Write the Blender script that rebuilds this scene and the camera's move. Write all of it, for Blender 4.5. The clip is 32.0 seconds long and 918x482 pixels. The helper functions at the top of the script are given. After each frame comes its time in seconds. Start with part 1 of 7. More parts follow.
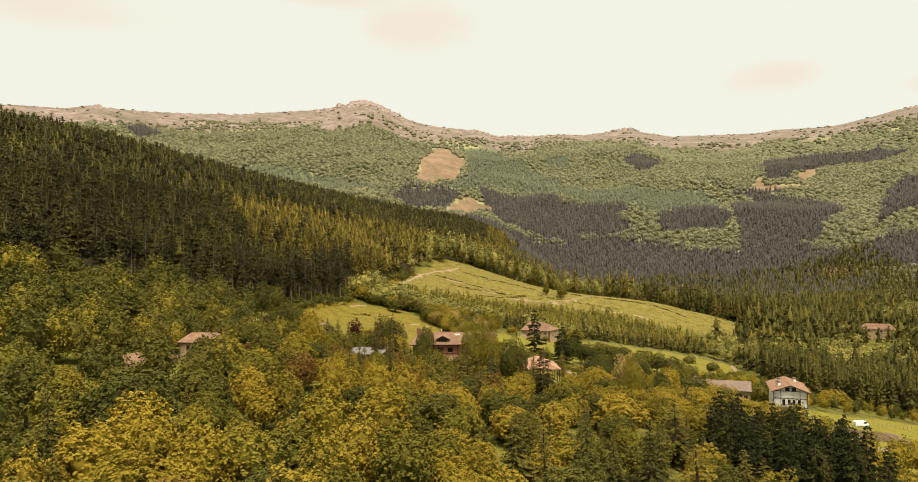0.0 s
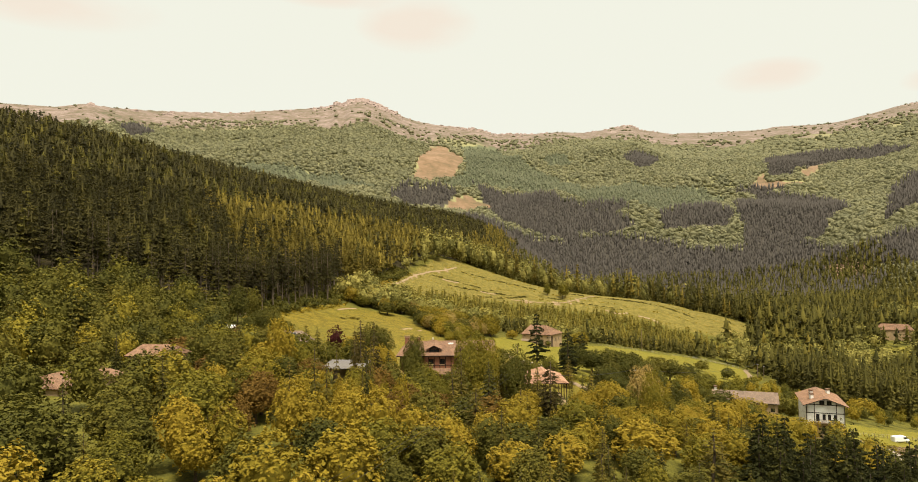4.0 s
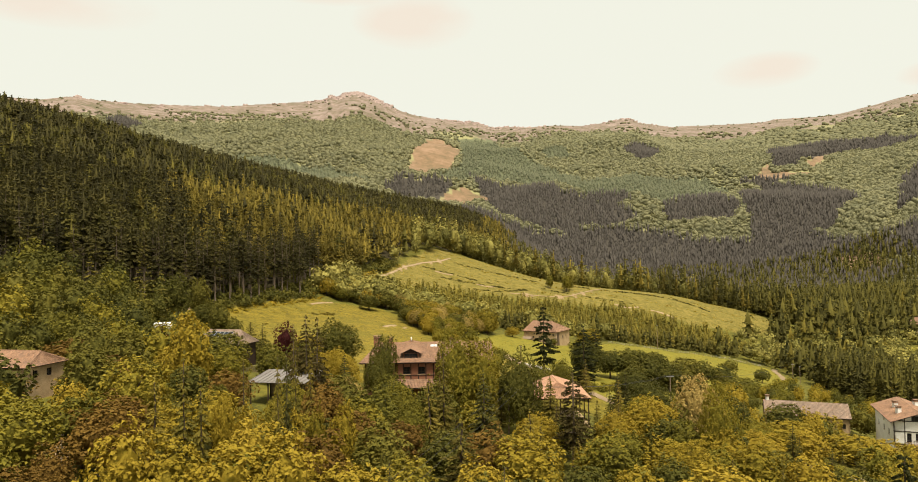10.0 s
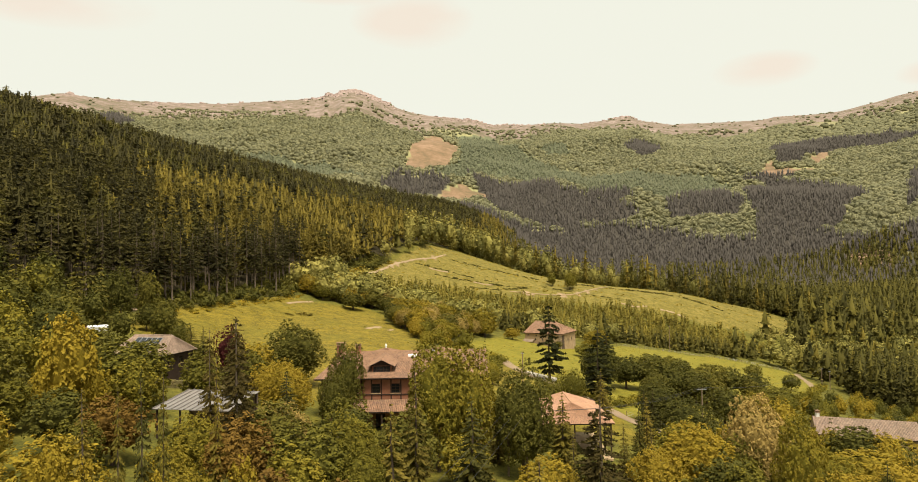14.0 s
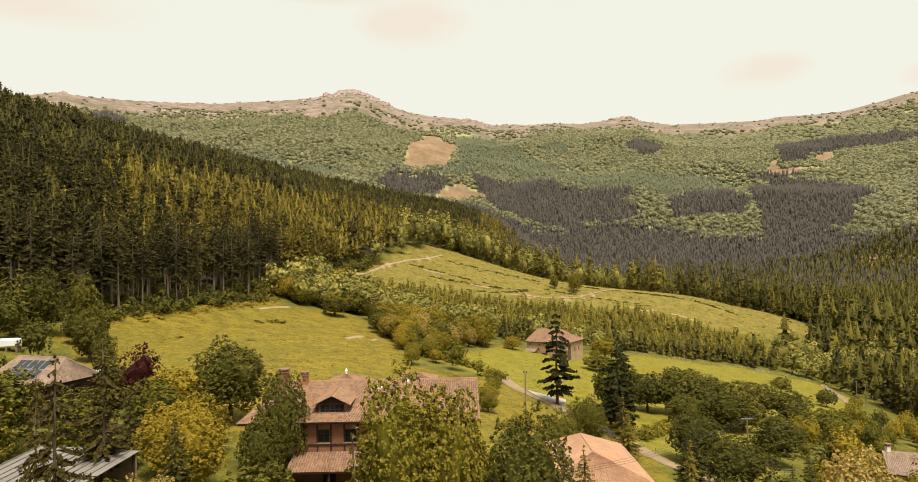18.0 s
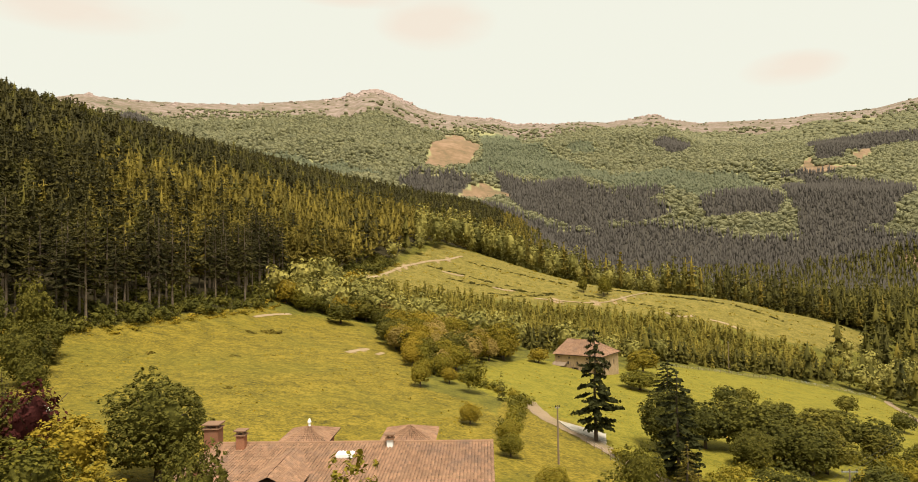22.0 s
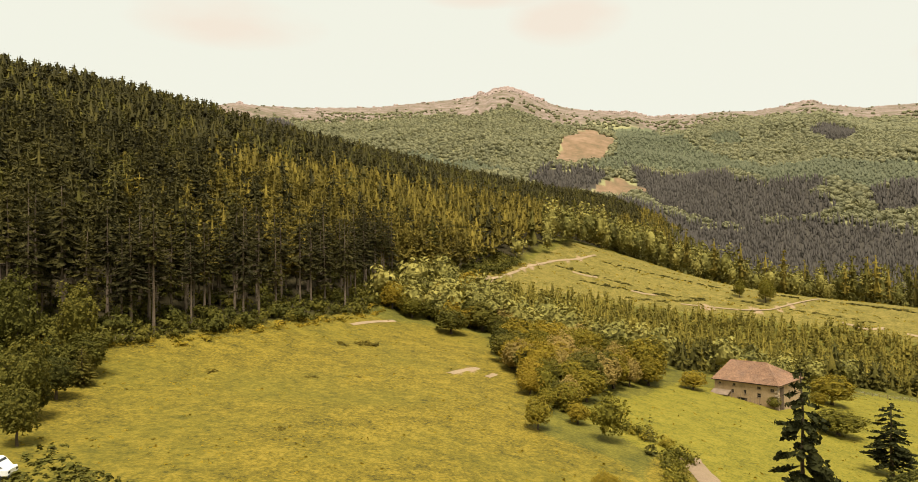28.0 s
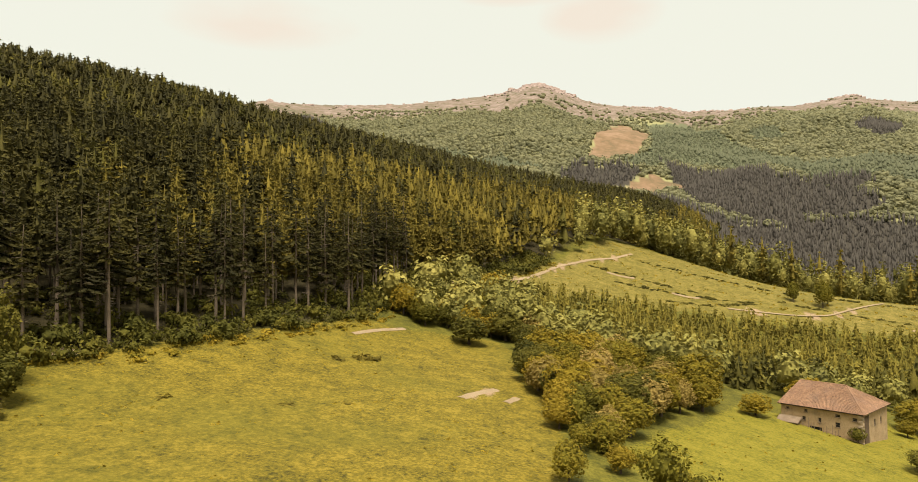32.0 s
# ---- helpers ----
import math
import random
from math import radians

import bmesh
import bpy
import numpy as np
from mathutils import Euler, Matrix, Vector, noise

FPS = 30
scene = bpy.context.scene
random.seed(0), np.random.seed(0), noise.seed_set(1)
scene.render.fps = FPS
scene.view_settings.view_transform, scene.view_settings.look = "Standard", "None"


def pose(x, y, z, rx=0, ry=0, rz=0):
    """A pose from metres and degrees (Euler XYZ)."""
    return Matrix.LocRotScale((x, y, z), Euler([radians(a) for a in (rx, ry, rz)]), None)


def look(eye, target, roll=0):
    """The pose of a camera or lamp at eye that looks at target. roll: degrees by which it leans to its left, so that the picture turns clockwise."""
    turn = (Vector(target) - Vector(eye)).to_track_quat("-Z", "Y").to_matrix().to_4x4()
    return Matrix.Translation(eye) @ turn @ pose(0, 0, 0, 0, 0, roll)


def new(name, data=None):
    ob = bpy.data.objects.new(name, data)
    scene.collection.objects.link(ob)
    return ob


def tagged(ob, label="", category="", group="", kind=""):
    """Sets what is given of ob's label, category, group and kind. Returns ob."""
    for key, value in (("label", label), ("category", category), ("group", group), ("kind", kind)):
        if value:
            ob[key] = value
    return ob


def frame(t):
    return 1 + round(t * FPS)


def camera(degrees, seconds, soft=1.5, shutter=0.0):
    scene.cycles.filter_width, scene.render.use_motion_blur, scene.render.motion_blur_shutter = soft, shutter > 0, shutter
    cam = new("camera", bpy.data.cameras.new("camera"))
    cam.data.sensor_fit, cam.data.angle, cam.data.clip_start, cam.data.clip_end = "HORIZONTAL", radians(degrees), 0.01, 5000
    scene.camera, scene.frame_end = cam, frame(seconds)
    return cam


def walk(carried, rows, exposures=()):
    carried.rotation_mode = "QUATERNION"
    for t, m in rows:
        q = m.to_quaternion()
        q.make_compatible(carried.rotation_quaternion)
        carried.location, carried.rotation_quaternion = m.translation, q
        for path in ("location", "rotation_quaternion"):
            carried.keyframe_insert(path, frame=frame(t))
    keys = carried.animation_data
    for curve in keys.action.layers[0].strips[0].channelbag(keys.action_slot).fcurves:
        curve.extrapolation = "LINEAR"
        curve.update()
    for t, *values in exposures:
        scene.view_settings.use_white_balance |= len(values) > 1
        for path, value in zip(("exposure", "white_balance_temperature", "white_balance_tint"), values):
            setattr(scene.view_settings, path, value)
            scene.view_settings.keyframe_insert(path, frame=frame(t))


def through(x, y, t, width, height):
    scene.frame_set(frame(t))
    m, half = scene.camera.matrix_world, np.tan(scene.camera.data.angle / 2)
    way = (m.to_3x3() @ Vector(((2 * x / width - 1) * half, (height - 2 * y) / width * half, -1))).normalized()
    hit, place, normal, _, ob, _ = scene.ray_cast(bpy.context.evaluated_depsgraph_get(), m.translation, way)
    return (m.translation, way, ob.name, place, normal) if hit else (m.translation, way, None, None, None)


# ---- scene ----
cam = camera(68.75, 32.0, soft=0.9)
# seconds, eye, yaw to the left, pitch, roll
PATH = [
    (0, (-0.03, -0.09, -0.08), 0.4, 1.79, -0.46),
    (1, (0.37, 4.93, 0.4), 0.4, 1.79, -0.53),
    (2, (0.71, 10.78, 0.54), 0.33, 1.88, -0.59),
    (3, (1.02, 17.24, 0.4), 0.26, 1.83, -0.64),
    (3.5, (1.16, 20.64, 0.23), 0.29, 1.76, -0.67),
    (5.5, (1.77, 35.02, -0.86), 0.23, 1.64, -0.78),
    (6, (1.93, 38.74, -1.21), 0.18, 1.65, -0.8),
    (7, (2.28, 46.26, -1.98), 0.14, 1.62, -0.84),
    (8, (2.66, 53.83, -2.78), 0.18, 1.6, -0.89),
    (9, (3.08, 61.41, -3.58), 0.13, 1.5, -0.92),
    (10, (3.53, 68.97, -4.35), 0.1, 1.38, -0.96),
    (11, (4.02, 76.48, -5.06), 0.07, 1.26, -0.99),
    (12, (4.54, 83.92, -5.69), 0.02, 1.29, -1.01),
    (13, (5.07, 91.29, -6.22), -0.02, 1.31, -1.04),
    (14, (5.62, 98.58, -6.64), 0.03, 1.33, -1.06),
    (14.5, (5.9, 102.18, -6.81), -0.02, 1.35, -1.06),
    (16.5, (6.97, 116.36, -7.23), -0, 1.46, -1.09),
    (17, (7.23, 119.83, -7.27), 0.02, 1.47, -1.09),
    (18, (7.71, 126.68, -7.29), 0.01, 1.46, -1.09),
    (19, (8.15, 133.4, -7.25), 0.15, 1.52, -1.09),
    (20, (8.53, 139.97, -7.15), 0.63, 1.53, -1.09),
    (21, (8.83, 146.39, -7.01), 1.25, 1.54, -1.08),
    (22, (9.05, 152.65, -6.87), 2.03, 1.53, -1.06),
    (23, (9.18, 158.74, -6.74), 3.18, 1.53, -1.05),
    (24, (9.2, 164.68, -6.63), 4.71, 1.54, -1.02),
    (25, (9.12, 170.46, -6.56), 6.78, 1.56, -1),
    (25.5, (9.03, 173.31, -6.55), 7.87, 1.58, -0.98),
    (27.5, (8.39, 184.5, -6.58), 12.28, 1.62, -0.91),
    (28, (8.15, 187.29, -6.6), 13.28, 1.59, -0.89),
    (28.5, (7.89, 190.1, -6.63), 14.39, 1.62, -0.86),
    (29, (7.59, 192.94, -6.65), 15.43, 1.59, -0.84),
    (29.5, (7.27, 195.83, -6.66), 15.54, 1.51, -0.82),
    (30, (6.92, 198.78, -6.66), 15.66, 1.51, -0.79),
    (31, (6.14, 204.98, -6.56), 15.9, 1.49, -0.73),
    (32, (5.28, 211.72, -6.29), 15.9, 1.47, -0.67),
]


def aimed(eye, yaw, pitch, roll):
    a, p = radians(yaw), radians(pitch)
    return look(eye, (eye[0] - math.sin(a) * math.cos(p), eye[1] + math.cos(a) * math.cos(p), eye[2] + math.sin(p)), roll)


walk(cam, [(t, aimed(e, a, p, r)) for t, e, a, p, r in PATH], exposures=[(0.0, 0.5, 6500, 10), (32.0, 0.5, 6500, 10)])

# ---- sky and sun: a bright veiled sky, soft high sun from behind ----
SUN_AZ, SUN_EL = 160.0, 67.0
world = bpy.data.worlds.new("veiled_sky")
scene.world = world
world.use_nodes = True
wn, wl = world.node_tree.nodes, world.node_tree.links
wn.clear()
w_out, w_bg = wn.new("ShaderNodeOutputWorld"), wn.new("ShaderNodeBackground")
w_sky = wn.new("ShaderNodeTexSky")
w_sky.sky_type, w_sky.sun_disc = "NISHITA", False
w_sky.sun_elevation, w_sky.sun_rotation = radians(SUN_EL), radians(SUN_AZ)
w_dim = wn.new("ShaderNodeMix")
w_dim.data_type, w_dim.blend_type = "RGBA", "MULTIPLY"
w_dim.inputs["Factor"].default_value = 1.0
w_dim.inputs["B"].default_value = (0.1, 0.1, 0.1, 1)
w_co, w_map = wn.new("ShaderNodeTexCoord"), wn.new("ShaderNodeMapping")
w_map.inputs["Scale"].default_value = (5.0, 5.0, 14.0)
w_noise, w_ramp = wn.new("ShaderNodeTexNoise"), wn.new("ShaderNodeValToRGB")
w_noise.inputs["Scale"].default_value, w_noise.inputs["Detail"].default_value = 1.6, 5.0


def w_node(kind, op, a, b):
    n = wn.new(kind)
    n.operation = op
    for sock, v in zip(n.inputs, (a, b)):
        if isinstance(v, bpy.types.NodeSocket):
            wl.new(v, sock)
        else:
            sock.default_value = v
    return n.outputs["Value"]


# a few thin warm clouds: degrees to the right of north, height, half width, half height
cloud = None
for c_az, c_el, c_w, c_h in ((-32.0, 19.0, 8.5, 2.4), (-3.6, 19.6, 5.5, 2.6), (-11.0, 21.8, 5.5, 1.4), (24.7, 13.9, 4.2, 1.5), (35.5, 12.2, 2.5, 1.0), (60.0, 17.0, 9.0, 2.0), (-75.0, 20.0, 10.0, 2.5)):
    ca, ce = radians(c_az), radians(c_el)
    side, up = Vector((math.cos(ca), -math.sin(ca), 0)), Vector((-math.sin(ca) * math.sin(ce), -math.cos(ca) * math.sin(ce), math.cos(ce)))
    ahead = Vector((math.sin(ca) * math.cos(ce), math.cos(ca) * math.cos(ce), math.sin(ce)))
    du = w_node("ShaderNodeVectorMath", "DOT_PRODUCT", w_co.outputs["Generated"], side / radians(c_w))
    dv = w_node("ShaderNodeVectorMath", "DOT_PRODUCT", w_co.outputs["Generated"], up / radians(c_h))
    front = w_node("ShaderNodeVectorMath", "DOT_PRODUCT", w_co.outputs["Generated"], ahead)
    r2 = w_node("ShaderNodeMath", "ADD", w_node("ShaderNodeMath", "MULTIPLY", du, du), w_node("ShaderNodeMath", "MULTIPLY", dv, dv))
    one = w_node("ShaderNodeMath", "MULTIPLY", w_node("ShaderNodeMath", "MAXIMUM", w_node("ShaderNodeMath", "SUBTRACT", 1.0, r2), 0.0), w_node("ShaderNodeMath", "MAXIMUM", front, 0.0))
    cloud = one if cloud is None else w_node("ShaderNodeMath", "ADD", cloud, one)
w_ramp.color_ramp.elements[0].position, w_ramp.color_ramp.elements[0].color = 0.08, (0.885, 0.885, 0.76, 1)
w_ramp.color_ramp.elements[1].position, w_ramp.color_ramp.elements[1].color = 0.5, (0.90, 0.80, 0.665, 1)
w_mix = wn.new("ShaderNodeMix")
w_mix.data_type = "RGBA"
w_mix.inputs["Factor"].default_value = 0.95
wl.new(w_co.outputs["Generated"], w_map.inputs["Vector"])
wl.new(w_map.outputs["Vector"], w_noise.inputs["Vector"])
wl.new(w_node("ShaderNodeMath", "MULTIPLY", cloud, w_noise.outputs["Fac"]), w_ramp.inputs["Fac"])
wl.new(w_sky.outputs["Color"], w_dim.inputs["A"])
wl.new(w_dim.outputs["Result"], w_mix.inputs["A"])
wl.new(w_ramp.outputs["Color"], w_mix.inputs["B"])
wl.new(w_mix.outputs["Result"], w_bg.inputs["Color"])
wl.new(w_bg.outputs["Background"], w_out.inputs["Surface"])
w_bg.inputs["Strength"].default_value = 0.74
sun = new("sun", bpy.data.lights.new("sun", "SUN"))
sun.data.energy, sun.data.angle, sun.data.color = 4.7, radians(20), (1.0, 0.93, 0.80)
a, e = radians(SUN_AZ), radians(SUN_EL)
sun.matrix_world = look((math.sin(a) * math.cos(e) * 900, math.cos(a) * math.cos(e) * 900, math.sin(e) * 900), (0, 0, 0))

# ---- the lie of the land ----
def smooth(a, b, x):
    u = np.clip((x - a) / (b - a), 0, 1)
    return u * u * (3 - 2 * u)


def ripple(x, y, scale, seed=0.0):
    """Cheap smooth unevenness between -1 and 1."""
    a, b, s = x / scale, y / scale, seed
    return (np.sin(a * 1.3 + 1.7 * np.sin(b * 0.9 + s) + s) * np.cos(b * 1.1 + 1.3 * np.sin(a * 0.7 - s)) + 0.5 * np.sin(2.3 * a - 1.9 * b + 2 * s + np.sin(a + b))) / 1.5


# The mountain crest: degrees to the right of north, degrees above the level of the camera's start, metres away.
CREST_AZ = [-80, -50, -34, -31, -29.3, -27.5, -25, -19, -15.3, -12.4, -11.4, -10.9, -10.5, -10, -9.3, -8.3, -7.5, -6.3, -5, -3.5, -1.5, 0.5, 1.5, 3, 4.5, 5.5, 8, 10.4, 12.8, 13.4, 14.3, 14.9, 17.5, 18.8, 20.6, 24, 24.9, 28, 29.2, 31.5, 32.9, 34.2, 40, 55, 80]
CREST_EL = [8.4, 9.9, 11.4, 11.5, 11.9, 11.8, 11.8, 12.0, 12.4, 12.7, 12.85, 12.9, 13.25, 13.05, 13.45, 13.55, 13.3, 12.85, 12.2, 11.7, 11.4, 11.15, 11.1, 10.6, 10.65, 10.55, 10.65, 10.5, 10.75, 10.9, 10.85, 10.5, 10.0, 10.0, 9.9, 9.8, 9.95, 9.85, 9.9, 10.25, 10.55, 10.7, 11.2, 10.2, 8.2]
CREST_FAR = ([-80, -29, -20, -8.5, 3, 14, 25, 34, 80], [2300, 2350, 2800, 3400, 3150, 3900, 4200, 4300, 4300])
FOOT = 1000.0


def crest_range(x, y):
    return np.interp(np.degrees(np.arctan2(x, y)), *CREST_FAR)


def hill_axes(x, y):
    """Metres to the right of the forest hill's crest, and along it."""
    return 0.857 * (x + 420) - 0.515 * (y - 400), (0.6 * (x + 420) + (y - 400)) / 1.166


# heights of the forest hill's crest along it
HILL_Y = [300, 450, 500, 550, 600, 650, 700, 750, 800, 850, 900, 1000, 1050, 1100, 1150, 1200, 1250, 1400, 1600]
HILL_TOP = [98, 101, 107, 106, 101, 94, 88, 84, 79, 75, 71, 67, 66, 62, 55, 46, 36, 0, -70]


def land(x, y):
    x, y = np.asarray(x, float), np.asarray(y, float)
    d, s = hill_axes(x, y)
    ycrest = 400 + s / 1.166
    full = np.maximum(129 - 0.158 * (ycrest - 508), np.interp(ycrest, [700, 900, 1400], [60, 71, 0]))
    top = np.interp(ycrest, HILL_Y, HILL_TOP)
    hill = np.where(d > 0, top - 0.455 * d * (top + 26) / np.maximum(full + 26, 20), top + 0.2 * d)
    valley = -26.5 - 0.19 * 14 * np.log1p(np.exp(np.clip((x + 33) / 14, -30, 30))) - 0.012 * (y - 200)
    valley = np.maximum(valley, -72 + 0.0 * x) + 0.10 * np.maximum(0, x - 230) - 0.004 * np.maximum(0, 150 - y)
    k = 5.0
    z = k * np.logaddexp(np.clip(hill, -200, 400) / k, valley / k)
    # the cleared knoll beyond the meadow
    u, v = (x - 40), (y - 585)
    rx, ry = 0.96 * u - 0.28 * v, 0.28 * u + 0.96 * v
    z = z + 24 * np.exp(-(rx / 135) ** 2 - (ry / 85) ** 2) * smooth(420, 500, y)
    z = z + 23 * np.exp(-((x - 180) / 80) ** 2 - ((y - 560) / 70) ** 2) * smooth(400, 500, y)
    # far country
    r, az = np.hypot(x, y), np.degrees(np.arctan2(x, y))
    el = np.interp(az, CREST_AZ, CREST_EL)
    far_r = np.interp(az, *CREST_FAR)
    crest = far_r * np.tan(np.radians(el))
    u = (r - FOOT) / (far_r - FOOT)
    v = np.clip(u, 0, 1)
    rise = np.where(u < 1, v ** 0.84 * (0.3 + 0.7 * smooth(0, 0.14, v)), 1 - 0.25 * (u - 1))
    spur = (55 * ripple(x, y, 260, 1.0) + 22 * ripple(x, y, 95, 4.0)) * np.clip(u * 4, 0, 1) * np.clip(1 - u, 0, 1)
    far = -62 + (crest + 62) * rise + spur
    far = np.where(np.abs(az) > 100, -60, far)
    w = smooth(760, 1050, r + 0 * x)
    ridge = np.where((np.abs(az) < 60) & (y > 0), np.where(d < 0, hill, -300), -300)
    ridge = np.where((d >= 0) & (y > 0) & (d < 260), hill, ridge)
    return np.maximum(np.maximum(z * (1 - w) + np.minimum(z, far) * w, np.where(r > 850, far, -300)), np.where(r > 760, ridge, -300))

# ---- materials ----
class Nodes:
    """A small writer of node materials."""

    def __init__(self, name, rough=0.8, spec=0.3, metal=0.0):
        self.mat = bpy.data.materials.new(name)
        self.mat.use_nodes = True
        self.tree = self.mat.node_tree
        self.bsdf = self.tree.nodes["Principled BSDF"]
        self.out = self.tree.nodes["Material Output"]
        self.bsdf.inputs["Roughness"].default_value = rough
        self.bsdf.inputs["Specular IOR Level"].default_value = spec
        self.bsdf.inputs["Metallic"].default_value = metal
        self._obj = None

    def add(self, kind, **inputs):
        n = self.tree.nodes.new(kind)
        for k, v in inputs.items():
            n.inputs[k.replace("_", " ")].default_value = v
        return n

    def link(self, a, b):
        self.tree.links.new(a, b)

    def coord(self, which="Object"):
        if self._obj is None:
            self._obj = self.add("ShaderNodeTexCoord")
        return self._obj.outputs[which]

    def place(self):
        return self.add("ShaderNodeNewGeometry").outputs["Position"]

    def noise(self, scale, detail=4.0, rough=0.6, vec=None):
        n = self.add("ShaderNodeTexNoise", Scale=scale, Detail=detail, Roughness=rough)
        self.link(vec or self.coord(), n.inputs["Vector"])
        return n.outputs["Fac"]

    def ramp(self, fac, *stops):
        n = self.add("ShaderNodeValToRGB")
        els = n.color_ramp.elements
        while len(els) < len(stops):
            els.new(0.5)
        for el, (p, c) in zip(els, stops):
            el.position, el.color = p, (*c, 1) if len(c) == 3 else c
        self.link(fac, n.inputs["Fac"])
        return n.outputs["Color"]

    def value(self, fac, lo, hi, a=0.0, b=1.0):
        n = self.add("ShaderNodeMapRange")
        n.inputs["From Min"].default_value, n.inputs["From Max"].default_value = lo, hi
        n.inputs["To Min"].default_value, n.inputs["To Max"].default_value = a, b
        self.link(fac, n.inputs["Value"])
        return n.outputs["Result"]

    def mix(self, fac, a, b, blend="MIX"):
        n = self.add("ShaderNodeMix")
        n.data_type, n.blend_type = "RGBA", blend
        for v, key in ((fac, "Factor"), (a, "A"), (b, "B")):
            sock = [s for s in n.inputs if s.name == key and s.type == ("VALUE" if key == "Factor" else "RGBA")][0]
            if isinstance(v, (int, float)):
                sock.default_value = v
            elif isinstance(v, tuple):
                sock.default_value = (*v, 1)
            else:
                self.link(v, sock)
        return [s for s in n.outputs if s.type == "RGBA"][0]

    def attribute(self, name):
        n = self.add("ShaderNodeAttribute")
        n.attribute_name = name
        return n.outputs["Fac"]

    def bump(self, fac, strength, distance):
        n = self.add("ShaderNodeBump", Strength=strength, Distance=distance)
        self.link(fac, n.inputs["Height"])
        self.link(n.outputs["Normal"], self.bsdf.inputs["Normal"])

    def base(self, colour):
        if isinstance(colour, tuple):
            self.bsdf.inputs["Base Color"].default_value = (*colour, 1)
        else:
            self.link(colour, self.bsdf.inputs["Base Color"])
        return self.mat


def surface(name, dark, light, scale=3.0, rough=0.85, bump=0.3, depth=0.02, spec=0.25, metal=0.0, stain=None, by_piece=0.0, islands=False):
    """Grain and stains between two colours; by_piece: how far single pieces differ."""
    m = Nodes(name, rough, spec, metal)
    fine, coarse = m.noise(scale * 6, 5.0), m.noise(scale * 0.5, 3.0)
    c = m.ramp(m.mix(0.5, fine, coarse), (0.3, dark), (0.7, light))
    if stain:
        c = m.mix(m.value(m.noise(scale * 0.3, 5.0, 0.7), 0.5, 0.72, 0.0, 0.7), c, stain)
    if by_piece:
        r = m.add("ShaderNodeNewGeometry").outputs["Random Per Island"] if islands else m.add("ShaderNodeObjectInfo").outputs["Random"]
        c = m.mix(1.0, c, m.ramp(r, (0.0, (1 - by_piece,) * 3), (1.0, (1 + by_piece, 1 + by_piece * 0.7, 1 + by_piece * 0.5))), "MULTIPLY")
    m.bump(fine, bump, depth)
    return m.base(c)


def foliage(name, dark, mid, light, source="object", through=0.22, scale=0.35, leaf=3.6):
    """Leaves: tone by tree, by spray and by patches; a part of the light comes through."""
    m = Nodes(name, 0.75, 0.08)
    tree = m.add("ShaderNodeObjectInfo").outputs["Random"] if source == "object" else m.attribute("tone")
    spray = m.add("ShaderNodeNewGeometry").outputs["Random Per Island"]
    n = m.noise(scale, 3.0, vec=m.place())
    t = m.add("ShaderNodeMath")
    t.operation = "MULTIPLY_ADD"
    m.link(tree, t.inputs[0])
    t.inputs[1].default_value = 0.50
    u = m.add("ShaderNodeMath")
    u.operation = "MULTIPLY_ADD"
    m.link(spray, u.inputs[0])
    u.inputs[1].default_value = 0.24
    m.link(m.value(n, 0.3, 0.7, 0.0, 0.14), u.inputs[2])
    m.link(u.outputs[0], t.inputs[2])
    fine = m.noise(leaf, 3.0, 0.75, vec=m.place())
    w = m.add("ShaderNodeMath")
    w.operation = "ADD"
    m.link(t.outputs[0], w.inputs[0])
    m.link(m.value(fine, 0.36, 0.64, -0.08, 0.16), w.inputs[1])
    c = m.ramp(w.outputs[0], (0.02, dark), (0.5, mid), (0.98, light))
    m.base(c)
    tr = m.add("ShaderNodeBsdfTranslucent")
    m.link(c, tr.inputs["Color"])
    mx = m.add("ShaderNodeMixShader")
    mx.inputs[0].default_value = through
    m.link(m.bsdf.outputs[0], mx.inputs[1])
    m.link(tr.outputs[0], mx.inputs[2])
    m.link(mx.outputs[0], m.out.inputs["Surface"])
    return m.mat


LEAF_SETS = {
    "gold": ((0.122, 0.103, 0.012), (0.265, 0.187, 0.018), (0.350, 0.241, 0.030)),
    "green": ((0.060, 0.058, 0.011), (0.158, 0.133, 0.016), (0.310, 0.224, 0.024)),
    "deep": ((0.042, 0.043, 0.010), (0.094, 0.086, 0.015), (0.175, 0.140, 0.021)),
    "fir": ((0.028, 0.029, 0.009), (0.080, 0.070, 0.013), (0.180, 0.133, 0.020)),
    "scots": ((0.015, 0.017, 0.006), (0.038, 0.038, 0.010), (0.085, 0.076, 0.015)),
    "larch": ((0.062, 0.050, 0.011), (0.145, 0.110, 0.019), (0.245, 0.180, 0.029)),
    "pine": ((0.022, 0.020, 0.009), (0.051, 0.044, 0.013), (0.100, 0.081, 0.018)),
    "copper": ((0.033, 0.009, 0.008), (0.061, 0.014, 0.011), (0.088, 0.022, 0.014)),
    "blossom": ((0.220, 0.159, 0.038), (0.330, 0.234, 0.064), (0.418, 0.290, 0.093)),
    "rust": ((0.030, 0.024, 0.008), (0.068, 0.050, 0.013), (0.120, 0.085, 0.020)),
    "brown": ((0.088, 0.050, 0.011), (0.154, 0.088, 0.017), (0.209, 0.125, 0.024)),
}
